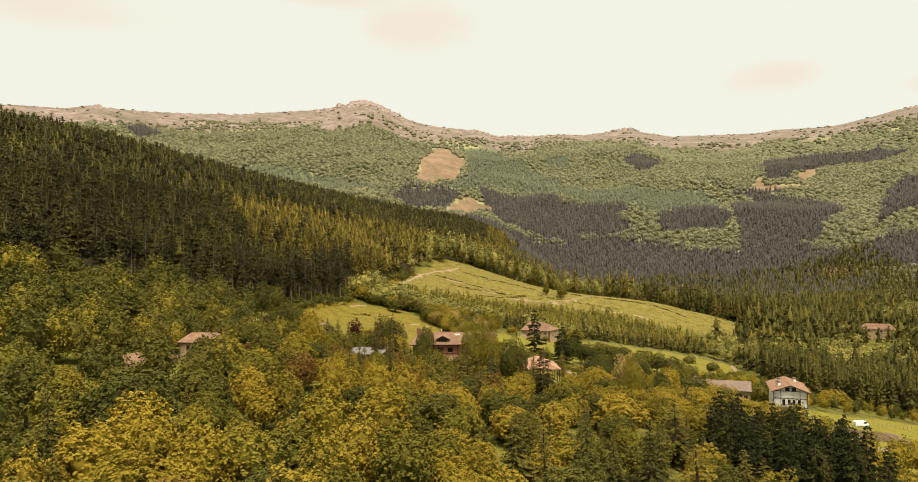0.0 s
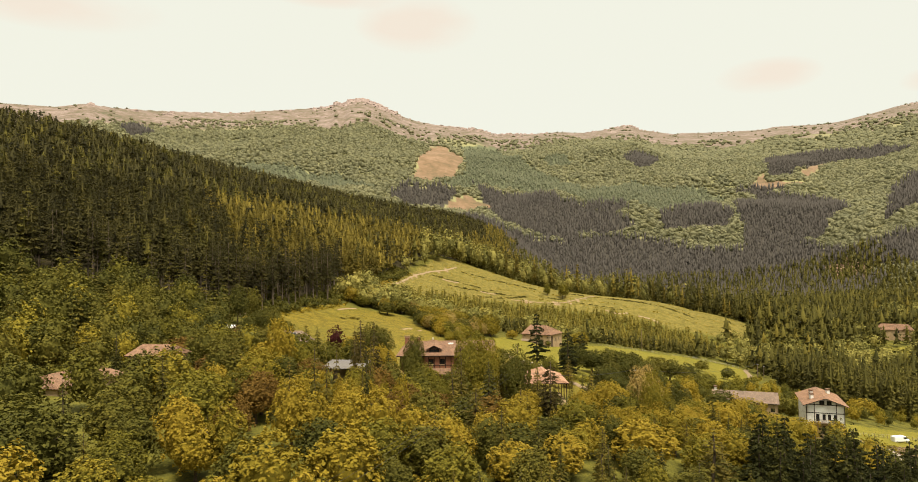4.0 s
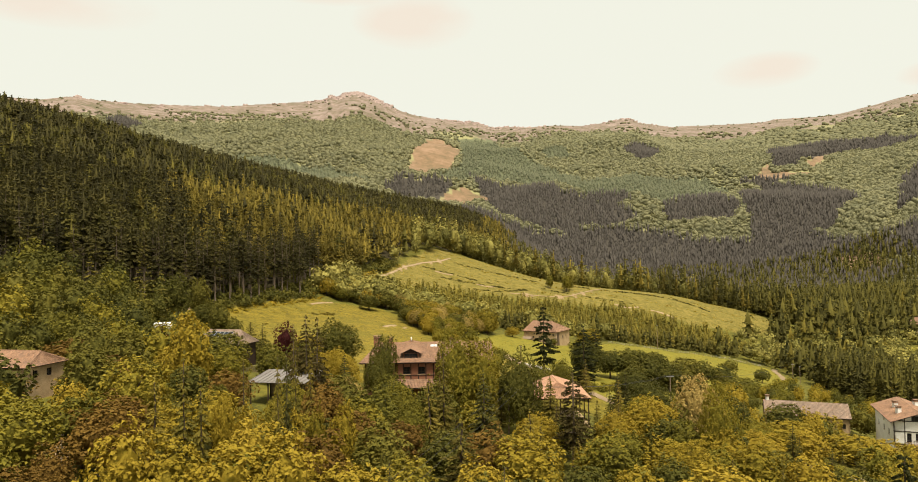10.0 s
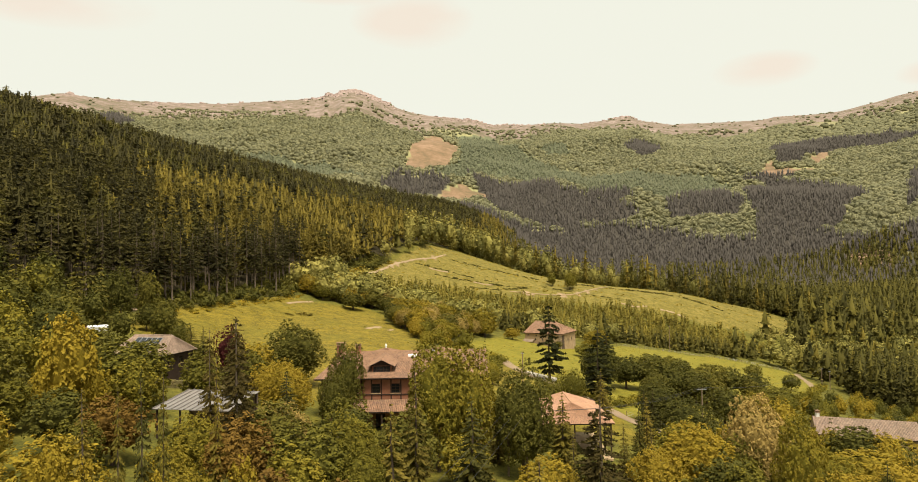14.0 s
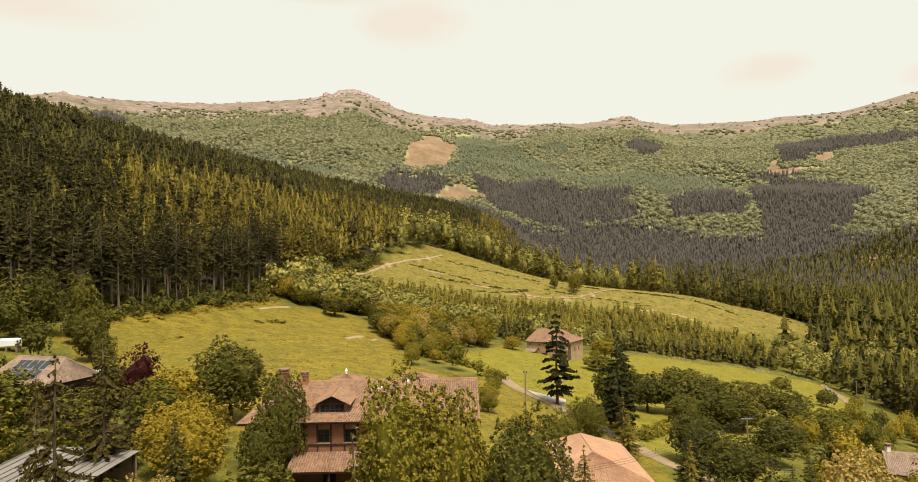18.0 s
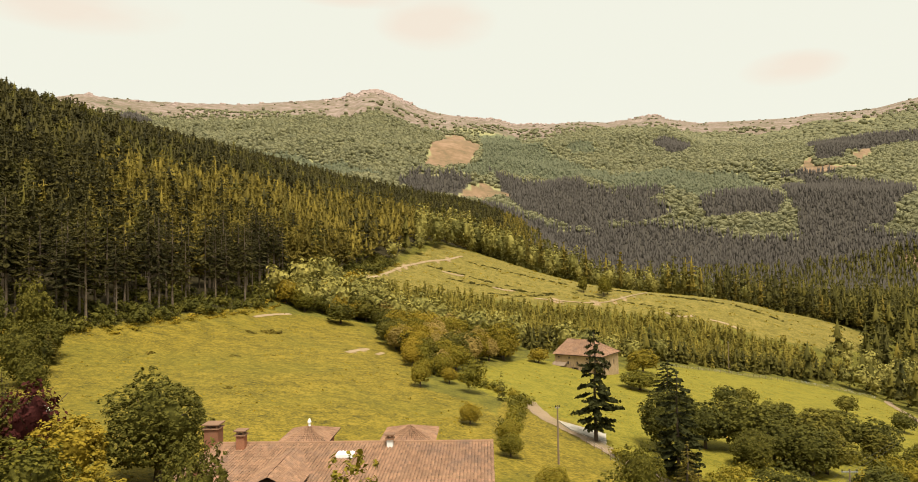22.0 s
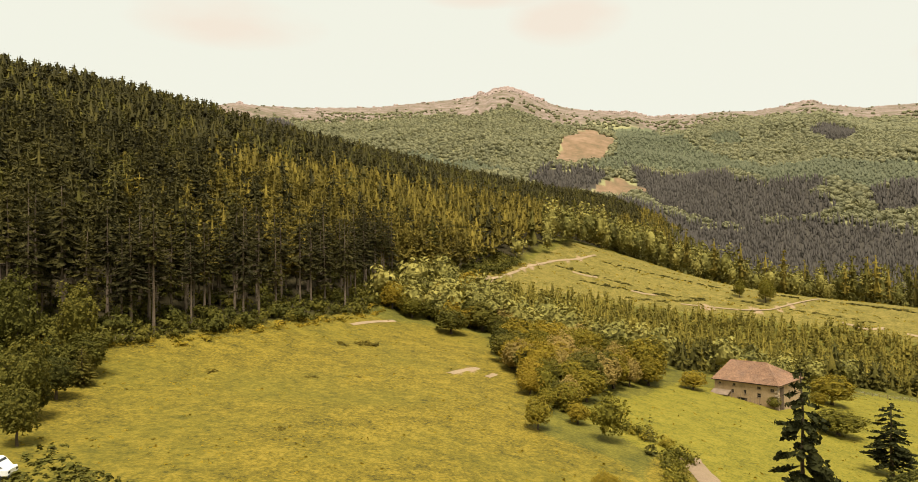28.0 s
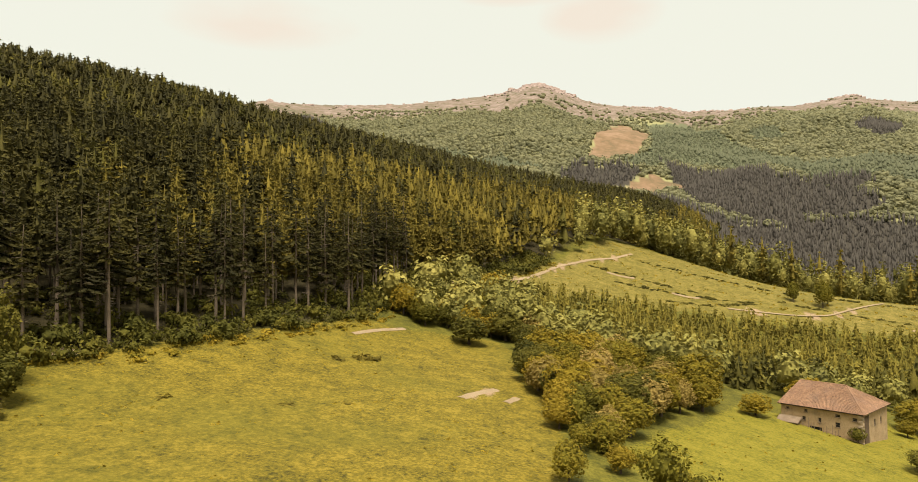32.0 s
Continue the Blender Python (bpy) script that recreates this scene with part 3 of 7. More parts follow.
# ---- trees ----
def icosahedron():
    p = (1 + 5 ** 0.5) / 2
    v = np.array([(-1, p, 0), (1, p, 0), (-1, -p, 0), (1, -p, 0), (0, -1, p), (0, 1, p), (0, -1, -p), (0, 1, -p), (p, 0, -1), (p, 0, 1), (-p, 0, -1), (-p, 0, 1)], float)
    f = np.array([(0, 11, 5), (0, 5, 1), (0, 1, 7), (0, 7, 10), (0, 10, 11), (1, 5, 9), (5, 11, 4), (11, 10, 2), (10, 7, 6), (7, 1, 8), (3, 9, 4), (3, 4, 2), (3, 2, 6), (3, 6, 8), (3, 8, 9), (4, 9, 5), (2, 4, 11), (6, 2, 10), (8, 6, 7), (9, 8, 1)])
    return v / np.linalg.norm(v[0]), f


ICO = icosahedron()


def unit(v):
    return v / np.maximum(np.linalg.norm(v, axis=-1, keepdims=True), 1e-9)


def join(pieces):
    vs, fs, at = [], [], 0
    for v, f in pieces:
        vs.append(v)
        fs.append(f + at)
        at += len(v)
    return np.concatenate(vs), np.concatenate(fs)


def sprays(rng, at, out, size, stray=0.4):
    """Leaf sprays: uneven four-cornered blades, folded along the middle, at the given places and facing out."""
    n = len(at)
    out = unit(out + rng.normal(0, stray, (n, 3)))
    side = unit(np.cross(out, rng.normal(0, 1, (n, 3))))
    up = np.cross(out, side)
    s = (np.broadcast_to(size, (n,)) * rng.uniform(0.6, 1.35, n))[:, None]
    k = lambda lo, hi: rng.uniform(lo, hi, (n, 1))
    v = np.stack([at - side * s * k(0.5, 0.8), at - up * s * k(0.25, 0.5) + out * s * 0.2, at + side * s * k(0.5, 0.8), at + up * s * k(0.3, 0.6) + out * s * 0.16], 1)
    f = np.arange(n * 4).reshape(n, 4)
    return v.reshape(-1, 3), np.concatenate([f[:, [0, 1, 2]], f[:, [0, 2, 3]]])


def split_sphere(times):
    v, f = ICO
    for _ in range(times):
        a, b, c_ = (v[f[:, k]] for k in range(3))
        n, m = len(v), len(f)
        v = np.concatenate([v, unit(a + b), unit(b + c_), unit(c_ + a)])
        ab, bc, ca = (n + k * m + np.arange(m) for k in range(3))
        f = np.concatenate([np.stack(q, 1) for q in ((f[:, 0], ab, ca), (f[:, 1], bc, ab), (f[:, 2], ca, bc), (ab, bc, ca))])
    key, back = np.unique(v.round(5), axis=0, return_inverse=True)
    return unit(key), back.reshape(-1)[f]


SPHERES = [split_sphere(k) for k in (0, 1, 2)]


def broad_crown(seed, h=14.0, r=5.0, lobes=14, cards=3300, size=0.39, low=-0.06, core=0.62):
    """A leafy crown: bosses on an uneven egg, set with tufts of leaf sprays that stand up to the light, with dark gaps between."""
    rng = np.random.default_rng(seed)
    k = (np.arange(lobes) + 0.5) / lobes
    el, an = np.arcsin(np.clip(1 - 1.8 * k, -1, 1)), np.arange(lobes) * 2.39996 + rng.uniform(-0.6, 0.6, lobes)
    ld = np.stack([np.cos(el) * np.cos(an), np.cos(el) * np.sin(an), np.sin(el)], 1)
    lift, sharp = rng.uniform(0.12, 0.42, lobes), rng.uniform(5, 12, lobes)

    def reach(d):
        boss = lift * np.exp(-sharp * (1 - d @ ld.T) * math.sqrt(lobes) * 0.28)
        return (0.64 + np.max(boss, 1)) * (1 - 0.16 * d[:, 2] ** 2 * (d[:, 2] < 0)) * (0.94 + 0.06 * np.sin(7 * d[:, 0] + seed) * np.cos(6 * d[:, 1] - seed))

    form, mid = np.array([r, r, h * (1 - low) / 2]), np.array([0, 0, h * (1 + low) / 2])
    tufts = max(lobes, cards // 11)
    k = (np.arange(tufts) + 0.5) / tufts
    el, an = np.arcsin(1 - 1.9 * k), np.arange(tufts) * 2.39996
    d = unit(np.stack([np.cos(el) * np.cos(an), np.cos(el) * np.sin(an), np.sin(el)], 1) + rng.normal(0, 0.9 / math.sqrt(tufts), (tufts, 3)))
    tc = d * (reach(d) * (1.02 - 0.30 * rng.random(tufts) ** 2))[:, None]
    tr = rng.uniform(0.6, 1.3, tufts) * 1.9 / math.sqrt(tufts)
    pick = np.arange(cards) % tufts
    dd = unit(rng.normal(0, 0.75, (cards, 3)) + d[pick] * 0.7 + [0, 0, 0.35])
    at = tc[pick] + dd * (tr[pick] * rng.uniform(0.35, 1.05, cards))[:, None] - d[pick] * tr[pick][:, None] * 0.5
    pieces = [sprays(rng, at * form + mid, dd * 0.7 + d[pick] * 0.3 + [0, 0, 0.3], size, 0.4)]
    if core:
        v, f = SPHERES[2 if cards >= 800 else 1 if cards >= 150 else 0]
        pieces.append((v * (reach(v) * core * rng.uniform(0.78, 1.1, len(v)))[:, None] * form + mid, f))
    return join(pieces)


def bough(rng, a, b, w, droop):
    """A conifer bough from a to b: two drooping wings along a rib."""
    out = b - a
    side = unit(np.cross(out, [0, 0, 1.0])) * w
    m = a + out * 0.55 + [0, 0, 0.1 * w]
    dz = np.array([0, 0, -droop])
    v = np.array([a, m + side + dz, b + dz * 0.6, m, m - side + dz])
    return v, np.array([(0, 1, 3), (1, 2, 3), (0, 3, 4), (3, 2, 4)])


def fir_crown(seed, h=16.0, r=3.0, low=0.05, whorls=22, per=9, cards=900, shape=0.85, gaps=0.0, size=0.36, slim=0.30):
    """A conifer's crown: whorls of drooping boughs, each hung with needle sprays."""
    rng = np.random.default_rng(seed)
    pieces, tips = [], []
    for i in range(whorls):
        u = i / (whorls - 1)
        z = h * (low + (0.985 - low) * u) + rng.uniform(-0.3, 0.3) * h / whorls
        rad = r * (1 - u) ** shape * min(1, 0.55 + 2.2 * u) + 0.12
        n = max(3, int(per * (1 - 0.5 * u)))
        for j in range(n):
            if rng.random() < gaps:
                continue
            an = 2 * math.pi * (j + rng.uniform(-0.4, 0.4)) / n + i * 1.3
            q = rad * rng.uniform(0.6, 1.18)
            a, tip = np.array([0, 0, z + 0.15]), np.array([math.cos(an) * q, math.sin(an) * q, z - q * rng.uniform(0.05, 0.42)])
            pieces.append(bough(rng, a, tip, max(0.12, q * slim), q * 0.14 + 0.05))
            tips.append((a, tip, q))
    if cards:
        w = np.array([t[2] for t in tips])
        pick = rng.choice(len(tips), cards, p=w ** 1.3 / np.sum(w ** 1.3))
        a, b = np.array([t[0] for t in tips])[pick], np.array([t[1] for t in tips])[pick]
        u = rng.uniform(0.3, 1.05, (cards, 1))
        out = unit(b - a)
        side = unit(np.cross(out, [0, 0, 1.0])) * (rng.uniform(-1, 1, (cards, 1)) * w[pick][:, None] * slim * 1.25 * (1.15 - u))
        at = a + (b - a) * u + side + np.array([0, 0, 1.0]) * rng.uniform(-0.22, 0.12, (cards, 1))
        pieces.append(sprays(rng, at, out * 0.7 + [0, 0, 0.5], size, 0.6))
    return join(pieces)


def fuzzy_conifer(seed, h=24.0, r=3.6, low=0.2, blades=40, size=1.35, shape=0.6, tiers=4, sides=7, body=0.86):
    """A conifer of a far stand: uneven drooping tiers with needle sprays standing off them."""
    rng = np.random.default_rng(seed)
    pieces = []
    for i in range(tiers):
        u = i / tiers
        z0, z1 = h * (low + (1 - low) * u * 0.9), h * min(1.0, low + (1 - low) * (u + 1.5 / tiers))
        q = r * (1 - u) ** shape * (0.75 if i == 0 else 1.0)
        an = (np.arange(sides) + rng.uniform(-0.3, 0.3, sides)) * 2 * math.pi / sides + i
        out = q * body * rng.uniform(0.55, 1.15, sides)
        rim = np.stack([np.cos(an) * out, np.sin(an) * out, z0 + rng.uniform(-0.05, 0.05, sides) * h], 1)
        tip = [[rng.uniform(-0.1, 0.1) * q, rng.uniform(-0.1, 0.1) * q, h if i == tiers - 1 else z1]]
        pieces.append((np.concatenate([rim, tip]), np.array([(k, (k + 1) % sides, sides) for k in range(sides)])))
    u = 1 - np.sqrt(rng.random(blades)) * 0.97
    an = rng.uniform(0, 2 * math.pi, blades)
    q = r * (1 - u) ** shape * rng.uniform(0.55, 1.05, blades)
    at = np.stack([np.cos(an) * q, np.sin(an) * q, h * (low + (0.93 - low) * u)], 1)
    pieces.append(sprays(rng, at, np.stack([np.cos(an), np.sin(an), 0.3 + 0 * an], 1), size * (1.1 - 0.6 * u), 0.4))
    return join(pieces)


def stand_conifer(seed, h, r, low, whorls, per, cards, size, shape, slim=0.26, core=1.0):
    """A conifer in a closed stand: ragged layers of boughs hung with needles round a ragged inner crown."""
    rng = np.random.default_rng(seed + 500)
    body = []
    for z0, z1, q in ((low, 0.62, 0.66), (low + (1 - low) * 0.38, 0.93, 0.50)):
        an = (np.arange(9) + rng.uniform(-0.3, 0.3, 9)) * 0.698
        out = r * q * core * rng.uniform(0.55, 1.2, 9)
        rim = np.stack([np.cos(an) * out, np.sin(an) * out, h * (z0 + rng.uniform(-0.05, 0.05, 9))], 1)
        body.append((np.concatenate([rim, [[0, 0, h * z1]]]), np.array([(k, (k + 1) % 9, 9) for k in range(9)])))
    return join([fir_crown(seed, h, r, low, whorls, per, cards, shape, 0.12, size, slim)] + body)


def far_dome(seed, h=9.0, r=5.3, cards=7):
    """A broadleaf crown on the far slopes: a rough low dome with a few sprays standing off it."""
    rng = np.random.default_rng(seed)
    v = ICO[0] * rng.uniform(0.6, 1.15, (12, 1)) * [r, r, h * 0.55] + [0, 0, h * 0.25]
    d = unit(rng.normal(0, 1, (cards, 3)) * [1, 1, 0.5] + [0, 0, 0.6])
    return join([(v, ICO[1]), sprays(rng, d * [r * 0.95, r * 0.95, h * 0.55] + [0, 0, h * 0.28], d, r * 0.5, 0.5)])


def in_sight(x, y, lift=14.0):
    """Slopes that the valley looks on to: not behind a nearer ridge."""
    x, y = np.asarray(x, float), np.asarray(y, float)
    z, seen = land(x, y) + lift, np.zeros(len(x), bool)
    for ex, ey, ez in ((0, 0, 0), (9, 120, -7), (5, 212, -6)):
        clear = np.ones(len(x), bool)
        for f in np.linspace(0.35, 0.97, 14):
            clear &= land(ex + (x - ex) * f, ey + (y - ey) * f) < ez + (z - ez) * f + 4
        seen |= clear
    return seen


def trunk_mesh(h, r, lean=0.02, seed=0, limbs=0, mat=None, limb_at=0.35, spread=2.5, stubs=0):
    """A tapered trunk with limbs; it starts a little below the ground."""
    rng = random.Random(seed)
    bm = bmesh.new()
    pts = [Vector((rng.uniform(-1, 1) * lean * h * k / 4, rng.uniform(-1, 1) * lean * h * k / 4, -0.6 + (h + 0.6) * k / 4)) for k in range(5)]
    for k in range(4):
        add_rod(bm, pts[k], pts[k + 1], r * (1 - 0.2 * k) * (1.25 if k == 0 else 1), r * (1 - 0.2 * (k + 1)), 7)
    for k in range(limbs):
        an, z = k * 2.4 + rng.uniform(-0.4, 0.4), h * (limb_at + 0.5 * k / max(1, limbs))
        add_rod(bm, (0, 0, z), (math.cos(an) * spread, math.sin(an) * spread, z + spread * 0.9), r * 0.42, r * 0.14, 5)
    for k in range(stubs):
        an, z = rng.uniform(0, 6.3), h * rng.uniform(0.2, 0.75)
        q = rng.uniform(0.5, 1.5)
        add_rod(bm, (0, 0, z), (math.cos(an) * q, math.sin(an) * q, z + rng.uniform(-0.2, 0.3)), 0.04, 0.015, 3)
    me = bpy.data.meshes.new("trunk")
    bm.to_mesh(me)
    bm.free()
    me.materials.append(mat or BARK)
    return me


class Kind:
    """A kind of tree: a few different crowns and trunks, of which every tree takes one."""

    def __init__(self, name, label, category, group, crowns, trunks, leaf, h, r):
        self.name, self.label, self.category, self.group, self.h, self.r = name, label, category, group, h, r
        self.crowns = [bulk("crown", *c_, LEAF[leaf]) for c_ in crowns]
        self.trunks, self.count, self.leaf, self.fine = trunks, 0, leaf, []

    def plant(self, x, y, h=None, r=None, turn=None, label="", sink=0.0, fine=False):
        k = self.count
        self.count += 1
        h, r = h or self.h, r or self.r
        t = thing(self.name, label or self.label, self.category, (x, y, float(land(x, y)) - sink), 0, self.group)
        t.matrix_basis = pose(x, y, float(land(x, y)) - sink, 0, 0, (k * 137.5) % 360 if turn is None else turn) @ Matrix.Diagonal((r / self.r, r / self.r, h / self.h, 1))
        child("trunk", self.trunks[k % len(self.trunks)], t)
        if fine and not self.fine:
            self.fine = [bulk("crown", *broad_crown(q, cards=11000, size=0.23, lobes=18), LEAF[self.leaf]) for q in (201, 202)]
        crowns = self.fine if fine else self.crowns
        child("crown", crowns[k % len(crowns)], t)
        return t


oak_trunks = [trunk_mesh(9.0, 0.30, 0.03, s, 6, BARK, 0.35, 2.6) for s in (1, 2)]
fir_trunks = [trunk_mesh(15.0, 0.24, 0.008, s, 0, BARK) for s in (3, 4)]
pine_trunks = [trunk_mesh(24.0, 0.26, 0.008, s, 0, BARK_PALE, stubs=60) for s in (5, 6, 7)]
KINDS = {
    "oak": Kind("oak_tree", "broadleaf tree with dense green foliage", "tree", "broadleaf trees of the valley", [broad_crown(s) for s in (11, 12, 13, 14)], oak_trunks, "green", 14.0, 5.0),
    "gold": Kind("young_oak", "broadleaf tree with golden green spring leaves", "tree", "golden green trees of the valley", [broad_crown(s, lobes=18) for s in (21, 22, 23, 24)], oak_trunks, "gold", 14.0, 5.0),
    "deep": Kind("dark_oak", "broadleaf tree with dark green glossy leaves", "tree", "dark green trees of the valley", [broad_crown(s, lobes=12) for s in (31, 32, 33)], oak_trunks, "deep", 14.0, 5.0),
    "brown": Kind("beech_tree", "broadleaf tree with young brownish leaves", "tree", "brownish trees by the houses", [broad_crown(s, lobes=15) for s in (41, 42)], oak_trunks, "brown", 14.0, 5.0),
    "blossom": Kind("flowering_tree", "tree with pale creamy blossom", "tree", "flowering trees", [broad_crown(s, lobes=18) for s in (51, 52)], oak_trunks, "blossom", 14.0, 5.0),
    "fir": Kind("fir_tree", "green fir with drooping boughs", "tree", "firs of the valley", [fir_crown(s, whorls=24, per=10, cards=1500, size=0.27, slim=0.15) for s in (61, 62, 63)], fir_trunks, "fir", 16.0, 3.0),
    "larch": Kind("larch_tree", "slender larch with yellowish green needles", "tree", "larches of the valley", [fir_crown(s, r=2.6, whorls=22, per=9, cards=1400, size=0.25, slim=0.13, gaps=0.12) for s in (71, 72)], fir_trunks, "larch", 16.0, 2.6),
    "pine": Kind("tall_pine", "tall forest pine with a long bare trunk", "tree", "front row of the pine forest", [fir_crown(s, h=27.0, r=2.9 + 0.25 * k, low=(0.45, 0.30, 0.50, 0.22, 0.38)[k], whorls=18, per=7, cards=700, shape=(0.6, 0.75, 0.55, 0.8, 0.65)[k], gaps=0.22, size=0.42, slim=0.17) for k, s in enumerate((81, 82, 83, 84, 85))], pine_trunks, "pine", 27.0, 2.9),
    "copper": Kind("copper_tree", "purple leaved copper beech", "tree", "", [broad_crown(91, h=8.0, r=2.6, cards=1100, size=0.26)], [trunk_mesh(5.0, 0.16, 0.02, 9, 4, BARK)], "copper", 8.0, 2.6),
    "bush": Kind("bush", "round green field bush", "shrub", "bushes in the fields", [broad_crown(s, h=4.0, r=2.6, cards=1000, size=0.26, lobes=10, low=-0.05) for s in (95, 96)], [trunk_mesh(1.6, 0.12, 0.02, 9, 3, BARK, spread=0.8)], "deep", 4.0, 2.6),
}


def woods(name, label, templates, mat, x, y, scale, wide=None, seed=0, category="trees", soft=False):
    """Many trees as one mesh, for what nobody could count."""
    rng = np.random.default_rng(seed)
    x, y, scale = (np.asarray(q, float) for q in (x, y, scale))
    z, which = land(x, y), rng.integers(0, len(templates), len(x))
    turn, tone = rng.uniform(0, 6.283, len(x)), rng.random(len(x))
    wide = scale if wide is None else wide
    vs, fs, ts, at = [], [], [], 0
    for k, (v, f) in enumerate(templates):
        sel = np.where(which == k)[0]
        if not len(sel):
            continue
        c_, s_ = np.cos(turn[sel])[:, None], np.sin(turn[sel])[:, None]
        w_ = np.asarray(wide)[sel][:, None]
        px, py = v[None, :, 0] * w_, v[None, :, 1] * w_
        p = np.stack([px * c_ - py * s_ + x[sel][:, None], px * s_ + py * c_ + y[sel][:, None], v[None, :, 2] * scale[sel][:, None] + z[sel][:, None] - 0.3], -1)
        vs.append(p.reshape(-1, 3))
        fs.append((f[None] + (np.arange(len(sel)) * len(v))[:, None, None] + at).reshape(-1, 3))
        ts.append(np.repeat(tone[sel], len(v)))
        at += len(sel) * len(v)
    if not vs:
        return None
    return tagged(new(name, bulk(name, np.concatenate(vs), np.concatenate(fs), mat, np.concatenate(ts), shade=soft)), label, category, kind="stuff")


def scatter(x0, x1, y0, y1, step, seed, jitter=0.45):
    rng = np.random.default_rng(seed)
    x, y = np.meshgrid(np.arange(x0, x1, step), np.arange(y0, y1, step * 0.87))
    x = x + (np.arange(x.shape[0]) % 2)[:, None] * step * 0.5
    return (x + rng.uniform(-jitter, jitter, x.shape) * step).ravel(), (y + rng.uniform(-jitter, jitter, x.shape) * step).ravel()


# ---- the pine forest on the hill ----
def in_view(x, y):
    """The part of the country that the valley opens to."""
    return (np.abs(np.degrees(np.arctan2(x, y + 60))) < 62)


fx_, fy_ = scatter(-640, 250, 60, 1330, 5.5, 5)
hd, hs = hill_axes(fx_, fy_)
edge = np.interp(fy_, *FOREST_X) + 22 * ripple(fx_, fy_, 26, 6.0) * smooth(520, 640, fy_) - fx_
keep = (edge > 1.5) & (hd > -22) & (fy_ < 1250) & in_view(fx_, fy_)
fx_, fy_, edge, hd = fx_[keep], fy_[keep], edge[keep], hd[keep]
rng = np.random.default_rng(7)
front = (edge < 15) & (fy_ > 255) & (fy_ < 420)
for x_, y_, h_ in zip(fx_[front], fy_[front], rng.uniform(20, 30, front.sum())):
    KINDS["pine"].plant(x_, y_, h_, rng.uniform(2.6, 4.0))
rest = ~front
x_, y_, e_ = fx_[rest], fy_[rest], edge[rest]
dist = np.hypot(x_, y_ - 205)
lean = 1.2 - np.hypot((x_ + 88) / 66, (y_ - 475) / 118) + 0.25 * ripple(x_, y_, 30, 1.0)
larch = rng.random(len(x_)) < np.maximum(np.clip(lean * 2.6, 0, 0.92) * (hd[rest] > 14), 0.85 * (e_ < 40) * (y_ > 415))
spruce = ~larch & (rng.random(len(x_)) < np.clip(0.12 + 0.85 * smooth(-0.2, 0.5, ripple(x_, y_, 60, 9.0)) * smooth(210, 60, hd[rest]) * smooth(640, 520, y_) + 0.35 * smooth(-0.1, 0.6, ripple(x_, y_, 45, 4.0)) * (y_ > 640) * (hd[rest] > 30), 0, 0.85))
near = dist < 280
size = np.clip(rng.normal(0.9, 0.11, len(x_)), 0.65, 1.12) * (1 - 0.22 * smooth(80, 10, hd[rest]))
mid_pine = [stand_conifer(s, 25.0, 3.8, 0.38, 12, 7, 230, 0.80, 0.50, 0.24, 0.45) for s in (101, 102, 103, 104)]
mid_larch = [stand_conifer(s, 22.5, 3.6, 0.25, 13, 7, 230, 0.80, 0.66, 0.26, 0.55) for s in (105, 106, 107)]
low_pine = [stand_conifer(s, 23.5, 4.0, 0.50, 6, 5, 50, 1.15, 0.48, 0.26, 0.75) for s in (108, 109, 110, 111)]
low_larch = [stand_conifer(s, 22.0, 3.9, 0.42, 7, 5, 50, 1.15, 0.62, 0.26, 0.8) for s in (112, 113, 114)]
for key, sel, lab in (("pine", ~larch & ~spruce, "dark pine forest covering the hillside"), ("larch", larch, "yellowish larch stand among the pines"), ("spruce", spruce, "olive green spruces among the dark pines")):
    for zone, tmpl, tag in ((near, mid_larch if key == "larch" else mid_pine, ""), (~near, low_larch if key == "larch" else low_pine, "upper_")):
        woods(tag + key + ("_forest" if key == "pine" else "_stand"), lab, tmpl, LEAF_FAR[key], x_[zone & sel], y_[zone & sel], size[zone & sel], seed=len(key) + len(tag))
post = np.array([(math.cos(k * 1.571) * 0.22, math.sin(k * 1.571) * 0.22, z) for z in (0.0, 17.0) for k in range(4)])
post_f = np.array([(0, 1, 5), (0, 5, 4), (1, 2, 6), (1, 6, 5), (2, 3, 7), (2, 7, 6), (3, 0, 4), (3, 4, 7)])
deep = (e_ < 45) & (dist < 260)
woods("pine_trunks", "bare trunks inside the pine forest", [(post, post_f)], BARK_PALE, x_[deep], y_[deep], size[deep], np.ones(deep.sum()), 5)

# ---- young plantation before the cleared knoll ----
px_, py_ = scatter(-60, 190, 385, 535, 3.6, 8)
ok = inside(PLANTATION, px_, py_) > 0
px_, py_ = px_[ok], py_[ok]
pr = rng.uniform(0.6, 1.15, len(px_))
young = [stand_conifer(s, 7.6, 2.5, 0.04, 7, 5, 48, 0.66, 0.6, 0.26, 0.6) for s in (121, 122, 123, 124)]
some = rng.random(len(px_)) < 0.80 + 0.25 * ripple(px_, py_, 18, 2.0) + 0.4 * smooth(3, 22, inside(PLANTATION, px_, py_) + 0.35 * (py_ - 440))
low_edge = line_off([(25, 392), (41, 408), (80, 434), (150, 450), (176, 460)], px_, py_) < 9
some &= ~(low_edge & (rng.random(len(px_)) < 0.8))
pr = pr * np.where(low_edge, 1.35, 1.0)
woods("young_plantation", "young conifer plantation with yellowish shoots", young, LEAF_FAR["sapling"], px_[some], py_[some], pr[some], seed=9)
